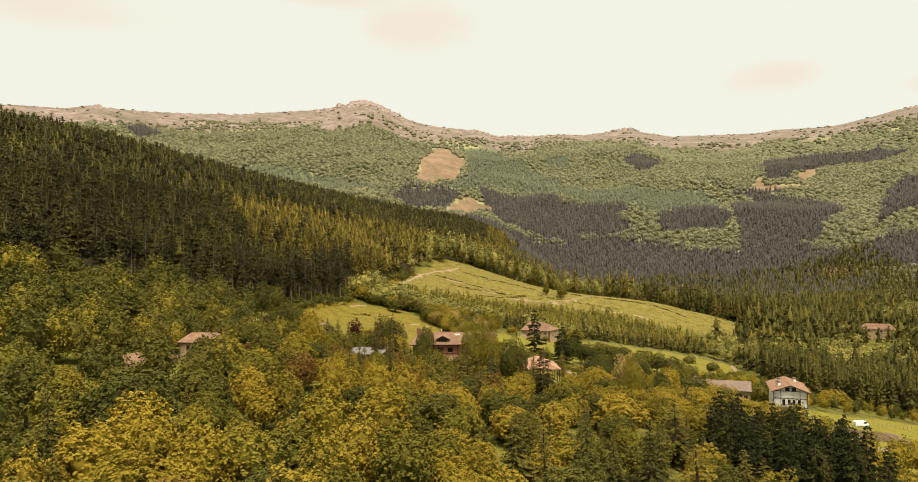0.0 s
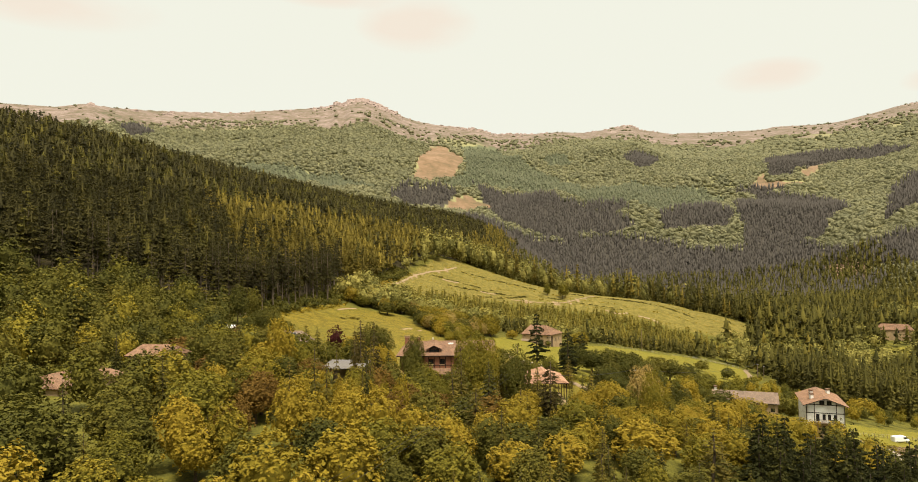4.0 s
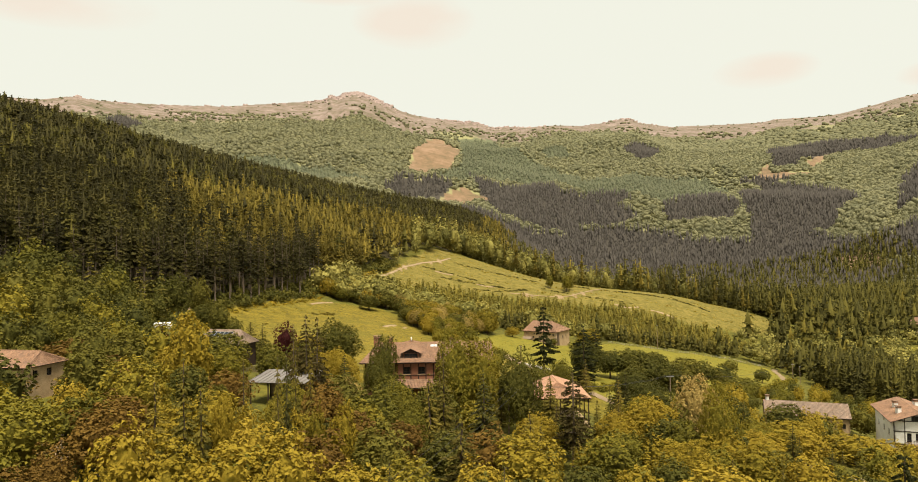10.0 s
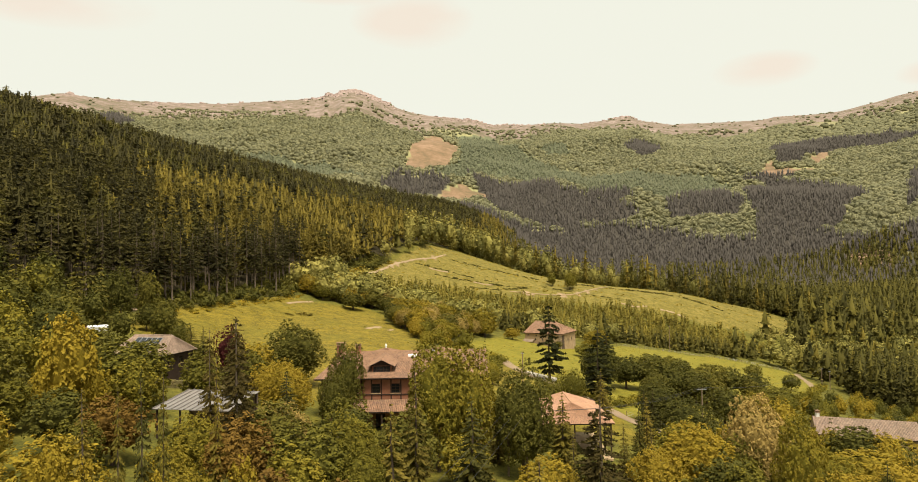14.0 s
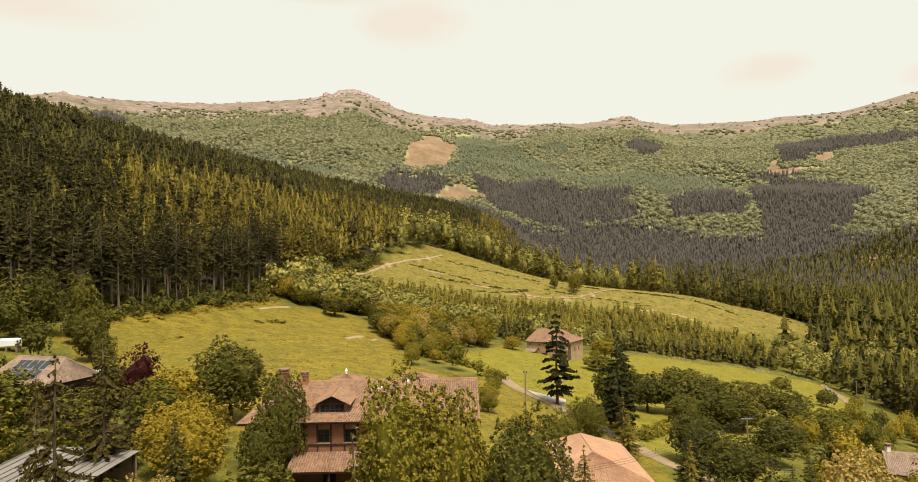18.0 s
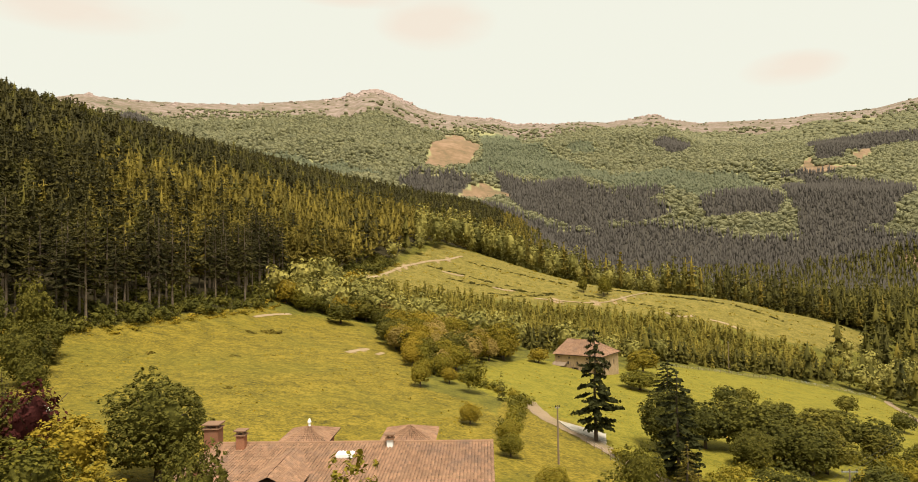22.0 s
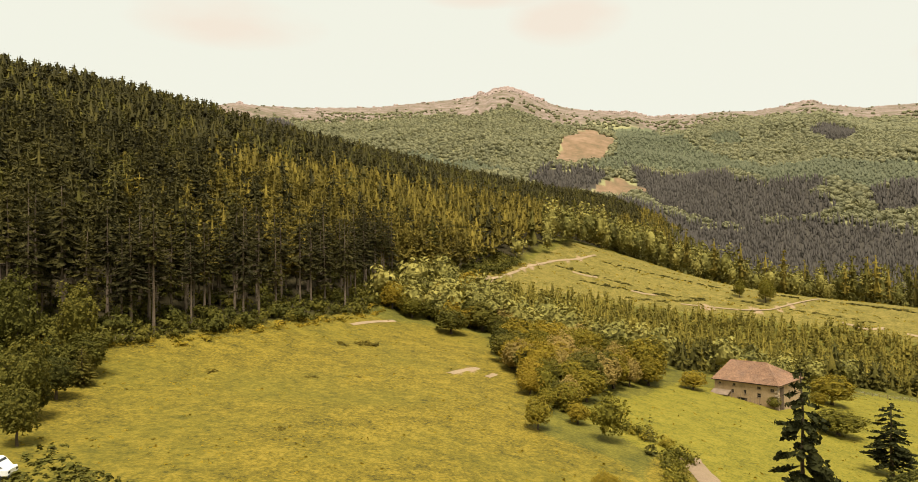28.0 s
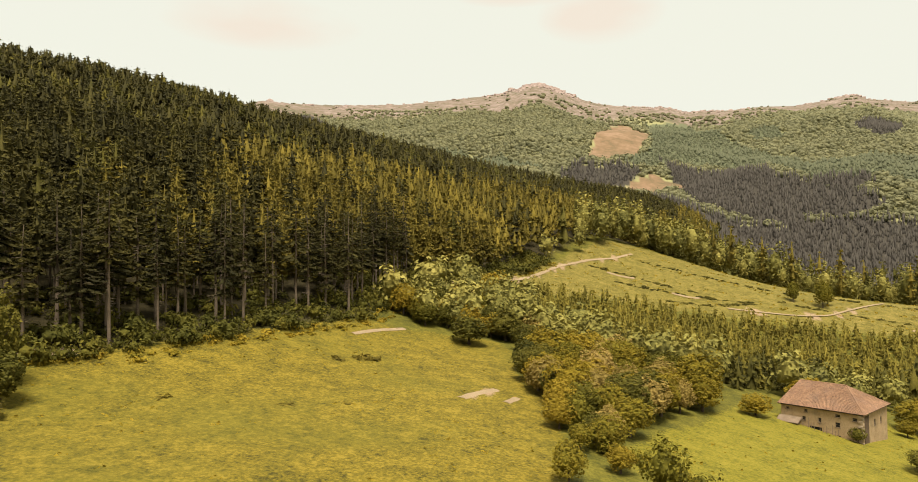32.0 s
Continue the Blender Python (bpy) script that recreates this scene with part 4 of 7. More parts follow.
woods("young_fir_plantation", "young dark green firs along the plantation edge", young, LEAF_FAR["spruce"], px_[~some], py_[~some], pr[~some], seed=10)

# ---- woods of the valley bottom beyond the fields ----
vx, vy = scatter(-60, 640, 380, 1080, 8.0, 11)
free = (inside(PLANTATION, vx, vy) < -2) & (inside(CLEARCUT, vx, vy) < -2) & (inside(SHEEP_FIELD, vx, vy) < -5) & (inside(MEADOW, vx, vy) < -4) & ~in_forest(vx, vy) & in_view(vx, vy) & (np.hypot((vx - 330) / 62, (vy - 470) / 27) > 1) & (np.hypot((vx - 38) / 30, (vy - 368) / 22) > 1) & (np.hypot((vx - 318) / 24, (vy - 524) / 18) > 1)
belt = lambda x, y: (inside(CLEARCUT, x, y) > -36) & (y > 536) & (x > -30)
free &= ~belt(vx, vy)
free &= ~((inside(PLANTATION, vx, vy) > -14) & (inside(CLEARCUT, vx, vy) > -14))
vx, vy = vx[free], vy[free]
BROAD = [(60, 1220), (130, 1200), (200, 1130), (270, 1080), (330, 1040), (390, 990), (400, 900), (260, 690), (180, 625), (110, 580), (60, 590), (0, 585), (0, 760), (40, 950)]
PINES = [(150, 600), (230, 690), (330, 820), (420, 930), (500, 900), (420, 700), (300, 560), (240, 500), (190, 470), (225, 550)]
mixk = 0.6 * (vx < 40) * (vy < 530) - 0.85 * smooth(640, 720, vy) * smooth(-40, 20, vx) + 0.55 * ripple(vx, vy, 38, 7.0) + rng.normal(0, 0.2, len(vx)) + np.where(inside(BROAD, vx, vy) > 0, 0.45, 0) - np.where(inside(PINES, vx, vy) > 0, 0.55, 0)
vs_ = rng.uniform(0.75, 1.3, len(vx))
vs_ = vs_ * (1 + 0.35 * smooth(-120, -40, inside(CLEARCUT, vx, vy)) * (vy > 520))
mid_round = [broad_crown(s, h=13.0, r=5.0, lobes=7, cards=64, size=1.6, core=0.8) for s in (131, 132, 133, 134, 135)]
near_round = [broad_crown(s, h=12.0, r=5.2, lobes=10, cards=200, size=0.95) for s in (136, 137, 138)]
mid_fir = [stand_conifer(s, 17.0, 4.3, 0.18, 6, 5, 56, 1.1, 0.5, 0.26, 0.75) for s in (134, 135, 136)]
close = vy < 700
for key, sel, tmpl, mat_, lab in (("valley_broadleaf_wood", (mixk > 0.1) & ~close, mid_round, "vale", "light green broadleaf wood along the valley"), ("field_edge_wood", (mixk > 0.1) & close, near_round, "vale", "green broadleaf wood behind the fields"), ("valley_fir_wood", (mixk <= 0.1) & (mixk > -0.2), mid_fir, "fir", "green fir wood along the valley"), ("valley_pine_wood", mixk <= -0.2, mid_fir, "spruce", "dark pine wood along the valley")):
    woods(key, lab, tmpl, LEAF_FAR[mat_], vx[sel], vy[sel], vs_[sel], seed=12)

# tall mixed wood along the back of the cleared knoll
bx, by = scatter(-30, 260, 534, 650, 7.0, 13)
sel = belt(bx, by) & (inside(CLEARCUT, bx, by) < 3.0 + 3 * ripple(bx, by, 20, 2.0)) & ~in_forest(bx, by)
bx, by = bx[sel], by[sel]
lot, rim = rng.random(len(bx)), smooth(-14, 0, inside(CLEARCUT, bx, by))
tall_pine = smooth(100, 190, bx) * 0.78 + 0.14 * (1 - rim)
bh = rng.uniform(0.85, 1.4, len(bx)) * (1 - 0.22 * rim * (lot > 0.5))
knoll_round = [broad_crown(s, h=20.0, r=5.2, lobes=9, cards=240, size=1.05) for s in (191, 192, 193, 194)]
knoll_pine = [stand_conifer(s, 23.0, 3.6, 0.25, 9, 6, 110, 0.9, 0.6, 0.26, 0.6) for s in (195, 196, 197)]
for key, sel, tmpl, mat_, lab in (("knoll_broadleaf_wood", lot > tall_pine + 0.16, knoll_round, "vale", "tall light green broadleaf trees behind the cleared knoll"), ("knoll_pine_wood", lot < tall_pine, knoll_pine, "spruce", "tall pines behind the cleared knoll"), ("knoll_larch_wood", (lot >= tall_pine) & (lot <= tall_pine + 0.16), knoll_pine, "larch", "golden larches behind the cleared knoll")):
    woods(key, lab, tmpl, LEAF_FAR[mat_], bx[sel], by[sel], bh[sel], bh[sel] * 0.95, seed=14)

# ---- the far mountain's woods ----
fa, fq = [], []
q = 880.0
while q < 4350:
    step = 4.2 + q / 360
    n = int(radians(92) * q / step)
    a_ = np.linspace(-47, 45, n) + rng.uniform(-0.5, 0.5, n) * 92 / n
    fa.append(a_)
    fq.append(q + rng.uniform(-0.5, 0.5, n) * step)
    q += step
fa, fq = np.radians(np.concatenate(fa)), np.concatenate(fq)
mx, my = fq * np.sin(fa), fq * np.cos(fa)
open_to = in_sight(mx, my)
fa, fq, mx, my = fa[open_to], fq[open_to], mx[open_to], my[open_to]
hd, _ = hill_axes(mx, my)
up_far = crest_near(mx, my)
hidden = (in_forest(mx, my) & (my < 1300) & (hd > -30)) | (up_far > 1.03)
dark_s, young_s, bare_s = stand(mx, my, STANDS), stand(mx, my, YOUNG_STANDS), far_bare(mx, my)
up = crest_near(mx, my)
thin = np.clip(1.2 - 1.2 * smooth(0.60, 0.88, up + bare_top(mx, my) + 0.09 * ripple(mx, my, 130, 5.0)), 0.015, 1) * (up < 1.0)
alive = (rng.random(len(mx)) < thin) & (bare_s < 0) & ~hidden
big = (4.2 + fq / 360) / 8.0
is_dark, is_young = (dark_s > 0) & alive, (young_s > 0) & alive
is_young &= ~is_dark
is_wood = alive & ~is_dark & ~is_young
far_c, far_r = [fuzzy_conifer(s, 17.0, 5.0, 0.02, 4, 2.6, 0.8, 2, 5) for s in (141, 142, 143)], [far_dome(s) for s in (144, 145, 146, 147)]
vary = rng.uniform(0.6, 1.35, len(mx))
dense = np.r_[np.where(is_dark)[0], np.where(is_dark)[0]]
dx_, dy_ = (mx[dense] + rng.uniform(-5, 5, len(dense)), my[dense] + rng.uniform(-5, 5, len(dense)))
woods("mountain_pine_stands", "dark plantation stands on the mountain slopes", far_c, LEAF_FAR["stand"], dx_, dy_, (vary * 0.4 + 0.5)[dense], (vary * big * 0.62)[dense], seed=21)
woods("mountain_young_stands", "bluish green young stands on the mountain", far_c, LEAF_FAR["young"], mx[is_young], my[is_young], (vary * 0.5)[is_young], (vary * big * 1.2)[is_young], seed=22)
wide_ = vary * big * (1.22 - 0.55 * smooth(0.5, 0.95, up))
tall_ = vary * big * (1.0 - 0.6 * smooth(0.6, 0.95, up))
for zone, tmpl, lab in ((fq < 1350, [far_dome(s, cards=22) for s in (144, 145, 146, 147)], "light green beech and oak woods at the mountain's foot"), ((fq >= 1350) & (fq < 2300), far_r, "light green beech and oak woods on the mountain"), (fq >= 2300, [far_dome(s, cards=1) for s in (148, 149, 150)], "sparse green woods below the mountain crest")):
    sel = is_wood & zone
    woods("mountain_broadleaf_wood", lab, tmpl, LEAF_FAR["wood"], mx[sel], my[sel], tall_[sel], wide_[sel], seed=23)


# a dense dark conifer grove beyond the barn
qx, qy = scatter(140, 250, 290, 420, 5.0, 51)
sel = (np.hypot((qx - 194) / 34, (qy - 348) / 50) + 0.15 * ripple(qx, qy, 18, 1.0) < 1) & (inside(SHEEP_FIELD, qx, qy) < -3)
grove = [stand_conifer(s, 21.0, 3.8, 0.12, 12, 7, 130, 0.8, 0.6, 0.26, 0.6) for s in (171, 172, 173)]
woods("conifer_grove", "dense dark conifer grove beyond the barn", grove, LEAF_FAR["spruce"], qx[sel], qy[sel], rng.uniform(0.8, 1.1, sel.sum()), seed=52)

# ---- crags along the mountain crest ----
rk = np.random.default_rng(55)
cr_az = np.radians(np.r_[rk.normal(-8.4, 1.3, 380), rk.uniform(-30, 34, 60), rk.normal(13.8, 1.2, 40), rk.normal(2.5, 2.0, 60)])
cr_r = np.interp(np.degrees(cr_az), *CREST_FAR) - np.abs(rk.normal(0, 110, len(cr_az))) + 15
block_v = np.array([(x, y, z) for z in (-0.6, 0.5) for x, y in ((-1, -0.6), (1, -0.7), (0.9, 0.6), (-0.8, 0.7))]) * [1, 1, 1]
block_f = np.array([(0, 1, 5), (0, 5, 4), (1, 2, 6), (1, 6, 5), (2, 3, 7), (2, 7, 6), (3, 0, 4), (3, 4, 7), (4, 5, 6), (4, 6, 7)])
crag = [((block_v * rk.uniform(0.7, 1.3, (8, 3))) * [8, 7, 8], block_f) for _ in range(6)]
woods("crest_crags", "weathered pinkish rock crags along the mountain crest", crag, ROCK, cr_r * np.sin(cr_az), cr_r * np.cos(cr_az), rk.uniform(0.3, 1.0, len(cr_az)), rk.uniform(0.5, 1.7, len(cr_az)), seed=56, category="rocks")
# single trees: x, y, height, crown radius
TREES_0 = ("gold", [(-42.8, 65.1, 9, 3.1), (-28.7, 66.6, 9, 3.9), (-34.8, 67.3, 9, 4.4), (-39.9, 72.1, 11, 5.1), (-28.8, 73.7, 11, 4.2), (-15.7, 77.2, 11, 4.8), (-36.7, 78, 10, 4.2), (-40.8, 84.4, 12, 5.4), (-13.8, 85.8, 11, 4.3), (2, 90.9, 9, 3.7), (-20.1, 96.4, 12, 5.7), (-12.6, 100.7, 13, 5.8), (-32.7, 109.4, 8, 3.9), (-29.7, 111.9, 11, 3.6), (-36, 113, 11, 4.1), (-70.7, 118.4, 9, 4.2), (-24.5, 124.5, 12, 4), (-16.2, 125.6, 11, 4.6), (-12.2, 127.7, 12, 4.4), (-7.1, 127.9, 10, 4.4), (-22, 128.1, 10, 3.8), (5.3, 137, 9, 4.1), (-15.7, 145.2, 10, 1.7), (33.5, 145.5, 11, 7)])
TREES_1 = ("gold", [(-13.2, 146.3, 10, 1.5), (-10.2, 146.5, 11, 2.1), (-21.5, 146.7, 9, 1.6), (-24.4, 147.6, 10, 1.7), (34, 161.3, 10, 5.5), (42.2, 170.1, 10, 5.5), (14.6, 170.6, 8, 4.7), (-40.6, 177.9, 17, 4.3), (28.7, 179.8, 9, 4.4), (53.2, 182.8, 9, 6.2), (37.2, 190.1, 11, 6.3), (-18.8, 191.9, 10, 4.5), (-21.9, 196.3, 9, 4.7), (68.3, 196.4, 9, 4.6), (70.3, 207.9, 8, 7), (84.8, 210.2, 7, 7), (77.9, 214.4, 10, 4.2), (93.6, 215.2, 6, 5.8), (85.7, 225.9, 8, 7), (6.3, 267, 4, 2.4), (158.9, 294, 8, 7), (1.1, 301.4, 4, 2.4), (-8.6, 329.7, 10, 5.2), (169, 333.4, 11, 7)])
TREES_2 = ("gold", [(226.6, 356.4, 10, 7), (14.2, 360.2, 12, 7), (25.6, 362.7, 5, 4.1), (-18, 363.2, 10, 7), (39.9, 384, 8, 6.2), (-55.7, 385.2, 9, 6.4), (63, 385.4, 9, 7), (225.4, 385.7, 11, 7), (-48.3, 397, 10, 7), (-45.5, 430.9, 12, 7)])
TREES_3 = ("copper", [(-35.5, 217.5, 11.5, 3.3), (-69, 230.5, 8, 2.6)])
TREES_4 = ("oak", [(-7.4, 81.4, 12, 4.9), (-52.5, 86.7, 8, 4), (-0.4, 112.5, 9, 5), (-39.7, 126.4, 12, 5.6), (19.5, 139.6, 8, 4.4), (-39.1, 155.9, 12, 5.3), (-21.2, 159.1, 7, 3.1), (-3.7, 160.1, 9, 3.2), (-21.6, 167.1, 8, 3.8), (-6.1, 168.4, 10, 3.9), (43, 173.4, 18, 3.8), (2.5, 182.4, 18.5, 5), (6.5, 183.3, 18, 4.6), (-38, 188.4, 9, 4.3), (50.2, 190.4, 10, 4.9), (42.8, 190.8, 10, 4.8), (-41.6, 195.3, 11, 6.9), (58.5, 195.7, 9, 4.8), (-82.1, 213.4, 11, 6.3), (21.2, 220.4, 9, 4.4), (17.4, 237.4, 4, 2.9), (28.1, 237.6, 9, 3.8), (12.5, 251.4, 4, 2.4), (12.7, 259.5, 4, 2.3)])
TREES_5 = ("oak", [(93.7, 285.4, 8, 7), (-4.5, 292.4, 6, 2.7), (-0.8, 309.1, 6, 3.5), (51.9, 342.1, 6, 7), (7.2, 363.4, 10, 6), (-3.2, 375.4, 9, 7)])
TREES_6 = ("fir", [(-40.2, 65.6, 9, 2.1), (6.7, 90.4, 13, 4.5), (25.8, 94.8, 14, 3.5), (20.9, 94.9, 9, 4), (17, 95.9, 13, 3.9), (28.3, 97.8, 12, 3.2), (6.9, 126.3, 12, 2), (-20.4, 130.6, 15, 2.1), (-22.6, 132.2, 16, 2.5), (-16.4, 141.7, 16, 1.2), (-16.1, 144.2, 16, 1.5), (-15.7, 146.6, 16, 1.3), (6.5, 167.6, 13, 3.5), (-77.5, 176.5, 10.5, 2), (-41.9, 222.5, 9, 2.8), (-46.4, 228.2, 9, 3.4), (-70.6, 272.9, 6, 2.6)])
TREES_7 = ("larch", [(10.6, 90.9, 13, 3.3), (33.7, 99, 12, 4.2), (48.1, 109.5, 9, 3.8), (45.5, 111, 10, 3.8), (40.1, 130.2, 13, 5.5), (-28.6, 139.2, 12, 2.4), (3.3, 143.7, 11, 4), (-22, 147.6, 14, 1.6), (-17.5, 162.2, 15, 1.1), (-1.1, 162.2, 12, 2.7), (0.7, 170, 15, 2.4), (33.3, 231.5, 8, 2.8), (34.9, 241.1, 9, 2.8)])
TREES_8 = ("deep", [(15.8, 89.3, 11, 4.1), (-68, 104, 13, 5.5), (9.6, 137.3, 8, 4.9), (13.3, 184.9, 16, 5.1), (-12.9, 195.1, 9, 2.9), (13, 196, 10, 5), (-11.5, 199, 13.5, 3.5), (-43.8, 200.5, 10, 5), (74.6, 216.9, 11, 6), (-24.7, 220.7, 12.5, 6.8), (46.7, 222.5, 9.5, 5.9), (46.1, 237.7, 9.5, 5.9), (63.7, 248.1, 9.5, 5.6), (-57.4, 249.2, 8, 2.8), (-47.3, 234.6, 4.6, 2.8), (-50.5, 236.5, 4.0, 2.2), (-63.9, 256.2, 12, 3.9), (-68.6, 266, 7, 3.6), (-82, 272, 17, 4.6), (-79, 281, 15, 4.4), (-72.6, 276.6, 6.5, 2.5), (-74.5, 270, 8, 3.4), (-64.5, 258, 6, 3.2), (54.7, 270.6, 7.5, 4.7), (41, 272.4, 12, 7), (66.5, 274.5, 9.5, 5.9), (-74.1, 277.1, 8, 4.4), (70.6, 277.8, 9.5, 5.8), (61.4, 278, 9.5, 5.9)])
TREES_9 = ("deep", [(73.8, 290.6, 7.5, 4.7), (91.3, 298.2, 7.5, 4.7), (93, 301.2, 9.5, 5.9), (1, 329.2, 10, 5.7), (-38, 371.4, 8, 6.5), (-32.1, 386.3, 9, 7)])
TREES_9B = ("deep", [(57, 283, 12, 7.2), (66, 288, 11, 6.8), (50, 281, 10, 5.6), (78, 296, 11, 7), (86, 302, 10, 6.2), (72, 305, 9, 5.5)])
TREES_10 = ("blossom", [(-14.7, 176.8, 8, 3.1), (-17.4, 178, 7, 2.1), (46, 191.6, 17, 5.2)])
TREES_11 = ("rust", [(19.5, 167.1, 15, 3.3), (-18.1, 169.4, 17, 2.2), (-23.2, 175.6, 15, 1.4), (-23.3, 185.1, 15.5, 2.6)])
TREES_12 = ("brown", [(-34.6, 131.5, 7, 2.7), (-64.1, 166.5, 7, 5.2), (-53.1, 173.5, 8, 7), (-71.1, 197.3, 8, 7)])
TREES_13 = ("scots", [(65.1, 117.1, 12, 3), (51.3, 122.4, 13, 3), (58.6, 123.4, 13, 3.1), (48.5, 125.9, 13, 3), (71.4, 134.6, 13, 3.4), (61.2, 140.2, 14, 3.4), (51.9, 141, 14, 3.3), (72.8, 142.1, 14, 3.6), (66.3, 143.3, 14, 3.5), (59.7, 147.7, 15, 3.5), (73.9, 150.8, 15, 3.7), (36, 249, 18, 4.5), (28.0, 270.5, 20.3, 4.6), (51.9, 313.6, 13, 4.7)])
TREES_14 = ("bush", [(74.7, 339.5, 6.5, 4.6), (92.3, 343, 4, 2.4), (81.1, 343.5, 6.5, 4.6), (128.6, 350.6, 6.5, 4.6), (123.7, 371.9, 6.5, 4.6)])
NAMED_TREES = [TREES_0, TREES_1, TREES_2, TREES_3, TREES_4, TREES_5, TREES_6, TREES_7, TREES_8, TREES_9, TREES_9B, TREES_10, TREES_11, TREES_12, TREES_13, TREES_14]

KINDS["scots"] = Kind("dark_pine", "dark green pine standing among lower trees", "tree", "dark pines of the valley", [fir_crown(s, h=16.0, r=3.2, low=0.16, whorls=17, per=8, cards=1900, shape=0.62, gaps=0.22, size=0.38, slim=0.20) for s in (151, 152, 153)], fir_trunks, "scots", 16.0, 3.2)
KINDS["rust"] = Kind("rusty_pine", "half dead pine with rusty brown needles", "tree", "rusty pines by the houses", [fir_crown(s, h=18.0, r=2.6, low=0.30, whorls=20, per=9, cards=2000, shape=0.6, gaps=0.15, size=0.26, slim=0.12) for s in (154, 155)], [trunk_mesh(17.5, 0.24, 0.006, s, 0, BARK_PALE, stubs=14) for s in (15, 16)], "rust", 18.0, 2.6)
placed = []
for kind_name, rows in NAMED_TREES:
    for x_, y_, h_, r_ in rows:
        KINDS[kind_name].plant(x_, y_, h_, r_, fine=kind_name in ("oak", "deep", "gold", "blossom") and 150 < y_ < 275 and -32 < x_ < 60)
        placed.append((x_, y_, r_))
pine_x, pine_y = scatter(42, 84, 106, 158, 5.6, 35)
for x_, y_ in zip(pine_x, pine_y):
    if inside([(44, 108), (70, 106), (84, 150), (56, 157)], x_, y_) > 0 and min(math.hypot(x_ - p_[0], y_ - p_[1]) for p_ in placed) > 3.2:
        KINDS["scots"].plant(x_, y_, 12.5 + (x_ * 7.3 + y_ * 3.1) % 3.5, 3.2 + (x_ * 3.7) % 0.8)
        placed.append((x_, y_, 3.4))
placed = np.array(placed)

# footprints that stay free of trees: x, y, radius
FREE = [(24, 225, 13), (28, 276, 12), (-3, 206, 17), (8, 207, 12), (106, 230, 14), (92, 244, 13), (22.6, 208, 11), (-81, 162, 11), (-84, 152, 9), (-72, 150, 9), (-62, 136, 6), (-69, 180, 11), (-60, 166, 7), (-48.5, 217, 9), (-28, 184, 9), (-24, 174, 5), (42, 364, 14), (-35, 116, 7), (-31, 106, 6), (-40, 130, 6), (-46, 150, 5), (-54, 172, 5), (-20, 108, 4), (5, 112, 5), (12, 200, 6), (-64, 131, 9), (-58, 116, 9), (-66, 152, 9), (-66, 182, 9), (-8, 189, 8), (-27, 114, 8), (-70, 102, 9), (22, 250, 18), (28, 272, 14), (14, 282, 9), (-24, 170, 6), (-40, 208, 6), (36, 250, 12), (-80, 257, 7), (-70, 245, 8), (-50, 240, 5), (-46, 212, 10), (-60, 232, 7), (-60, 214, 5)]
tx, ty = scatter(-230, 215, 24, 330, 7.2, 31)
ok = (np.abs(np.degrees(np.arctan2(tx, ty + 12))) < 44) & (inside(MEADOW, tx, ty) < -3) & (inside(SHEEP_FIELD, tx, ty) < -2) & ~in_forest(tx, ty) & (inside(YARD_GRASS, tx, ty) < -1) & (line_off(LANE, tx, ty) > 4)
for kx, ky, kr in FREE:
    ok &= np.hypot(tx - kx, ty - ky) > kr
gap = np.array([np.min(np.hypot(placed[:, 0] - a_, placed[:, 1] - b_) - placed[:, 2] * 0.75) for a_, b_ in zip(tx, ty)])
ok &= gap > 1.2
tx, ty = tx[ok], ty[ok]
warm = ripple(tx, ty, 35, 3.0)
fill = np.random.default_rng(77)
loose = {"green": [], "gold": [], "deep": [], "fir": []}
for x_, y_, w_ in zip(tx, ty, warm):
    if x_ > 70 and y_ > 255:
        k, h_ = fill.choice(["gold", "oak", "deep"]), fill.uniform(4.5, 7.5)
    elif float(np.interp(y_, *FOREST_X)) > x_ - 34:
        k, h_ = fill.choice(["fir", "fir", "deep", "fir", "oak"]), fill.uniform(12, 18)
    elif x_ < -45 - 0.05 * (y_ - 100):
        k, h_ = fill.choice(["oak", "deep", "deep", "oak", "deep", "fir"] if x_ > -85 else ["deep", "deep", "oak", "fir", "fir", "deep"]), fill.uniform(9, 13) + 6 * float(smooth(-75, -120, x_))
    elif x_ < 8:
        k, h_ = fill.choice(["gold", "gold", "gold", "oak", "brown"] if y_ < 112 else ["gold", "oak", "oak", "deep", "brown"]) if w_ > -0.3 else fill.choice(["oak", "gold", "fir", "deep"]), fill.uniform(7, 10)
    else:
        k, h_ = fill.choice(["oak", "fir", "larch", "gold", "deep"]), fill.uniform(7, 10.5)
    r_ = h_ * (0.22 if k in ("fir", "larch") else 0.46) * fill.uniform(0.85, 1.2)
    if abs(x_ - 5) > 60 or y_ > 225 or KINDS[k].count > 270:
        loose["fir" if k in ("fir", "larch") else k if k in ("gold", "deep") else "green"].append((x_, y_, h_))
    else:
        KINDS[k].plant(x_, y_, h_, r_)
slope_round = [broad_crown(s, h=13.0, r=4.8, lobes=12, cards=800, size=0.55) for s in (181, 182, 183, 184)]
slope_fir = [fir_crown(s, h=13.0, r=2.8, whorls=13, per=7, cards=220, size=0.42, slim=0.18) for s in (185, 186)]
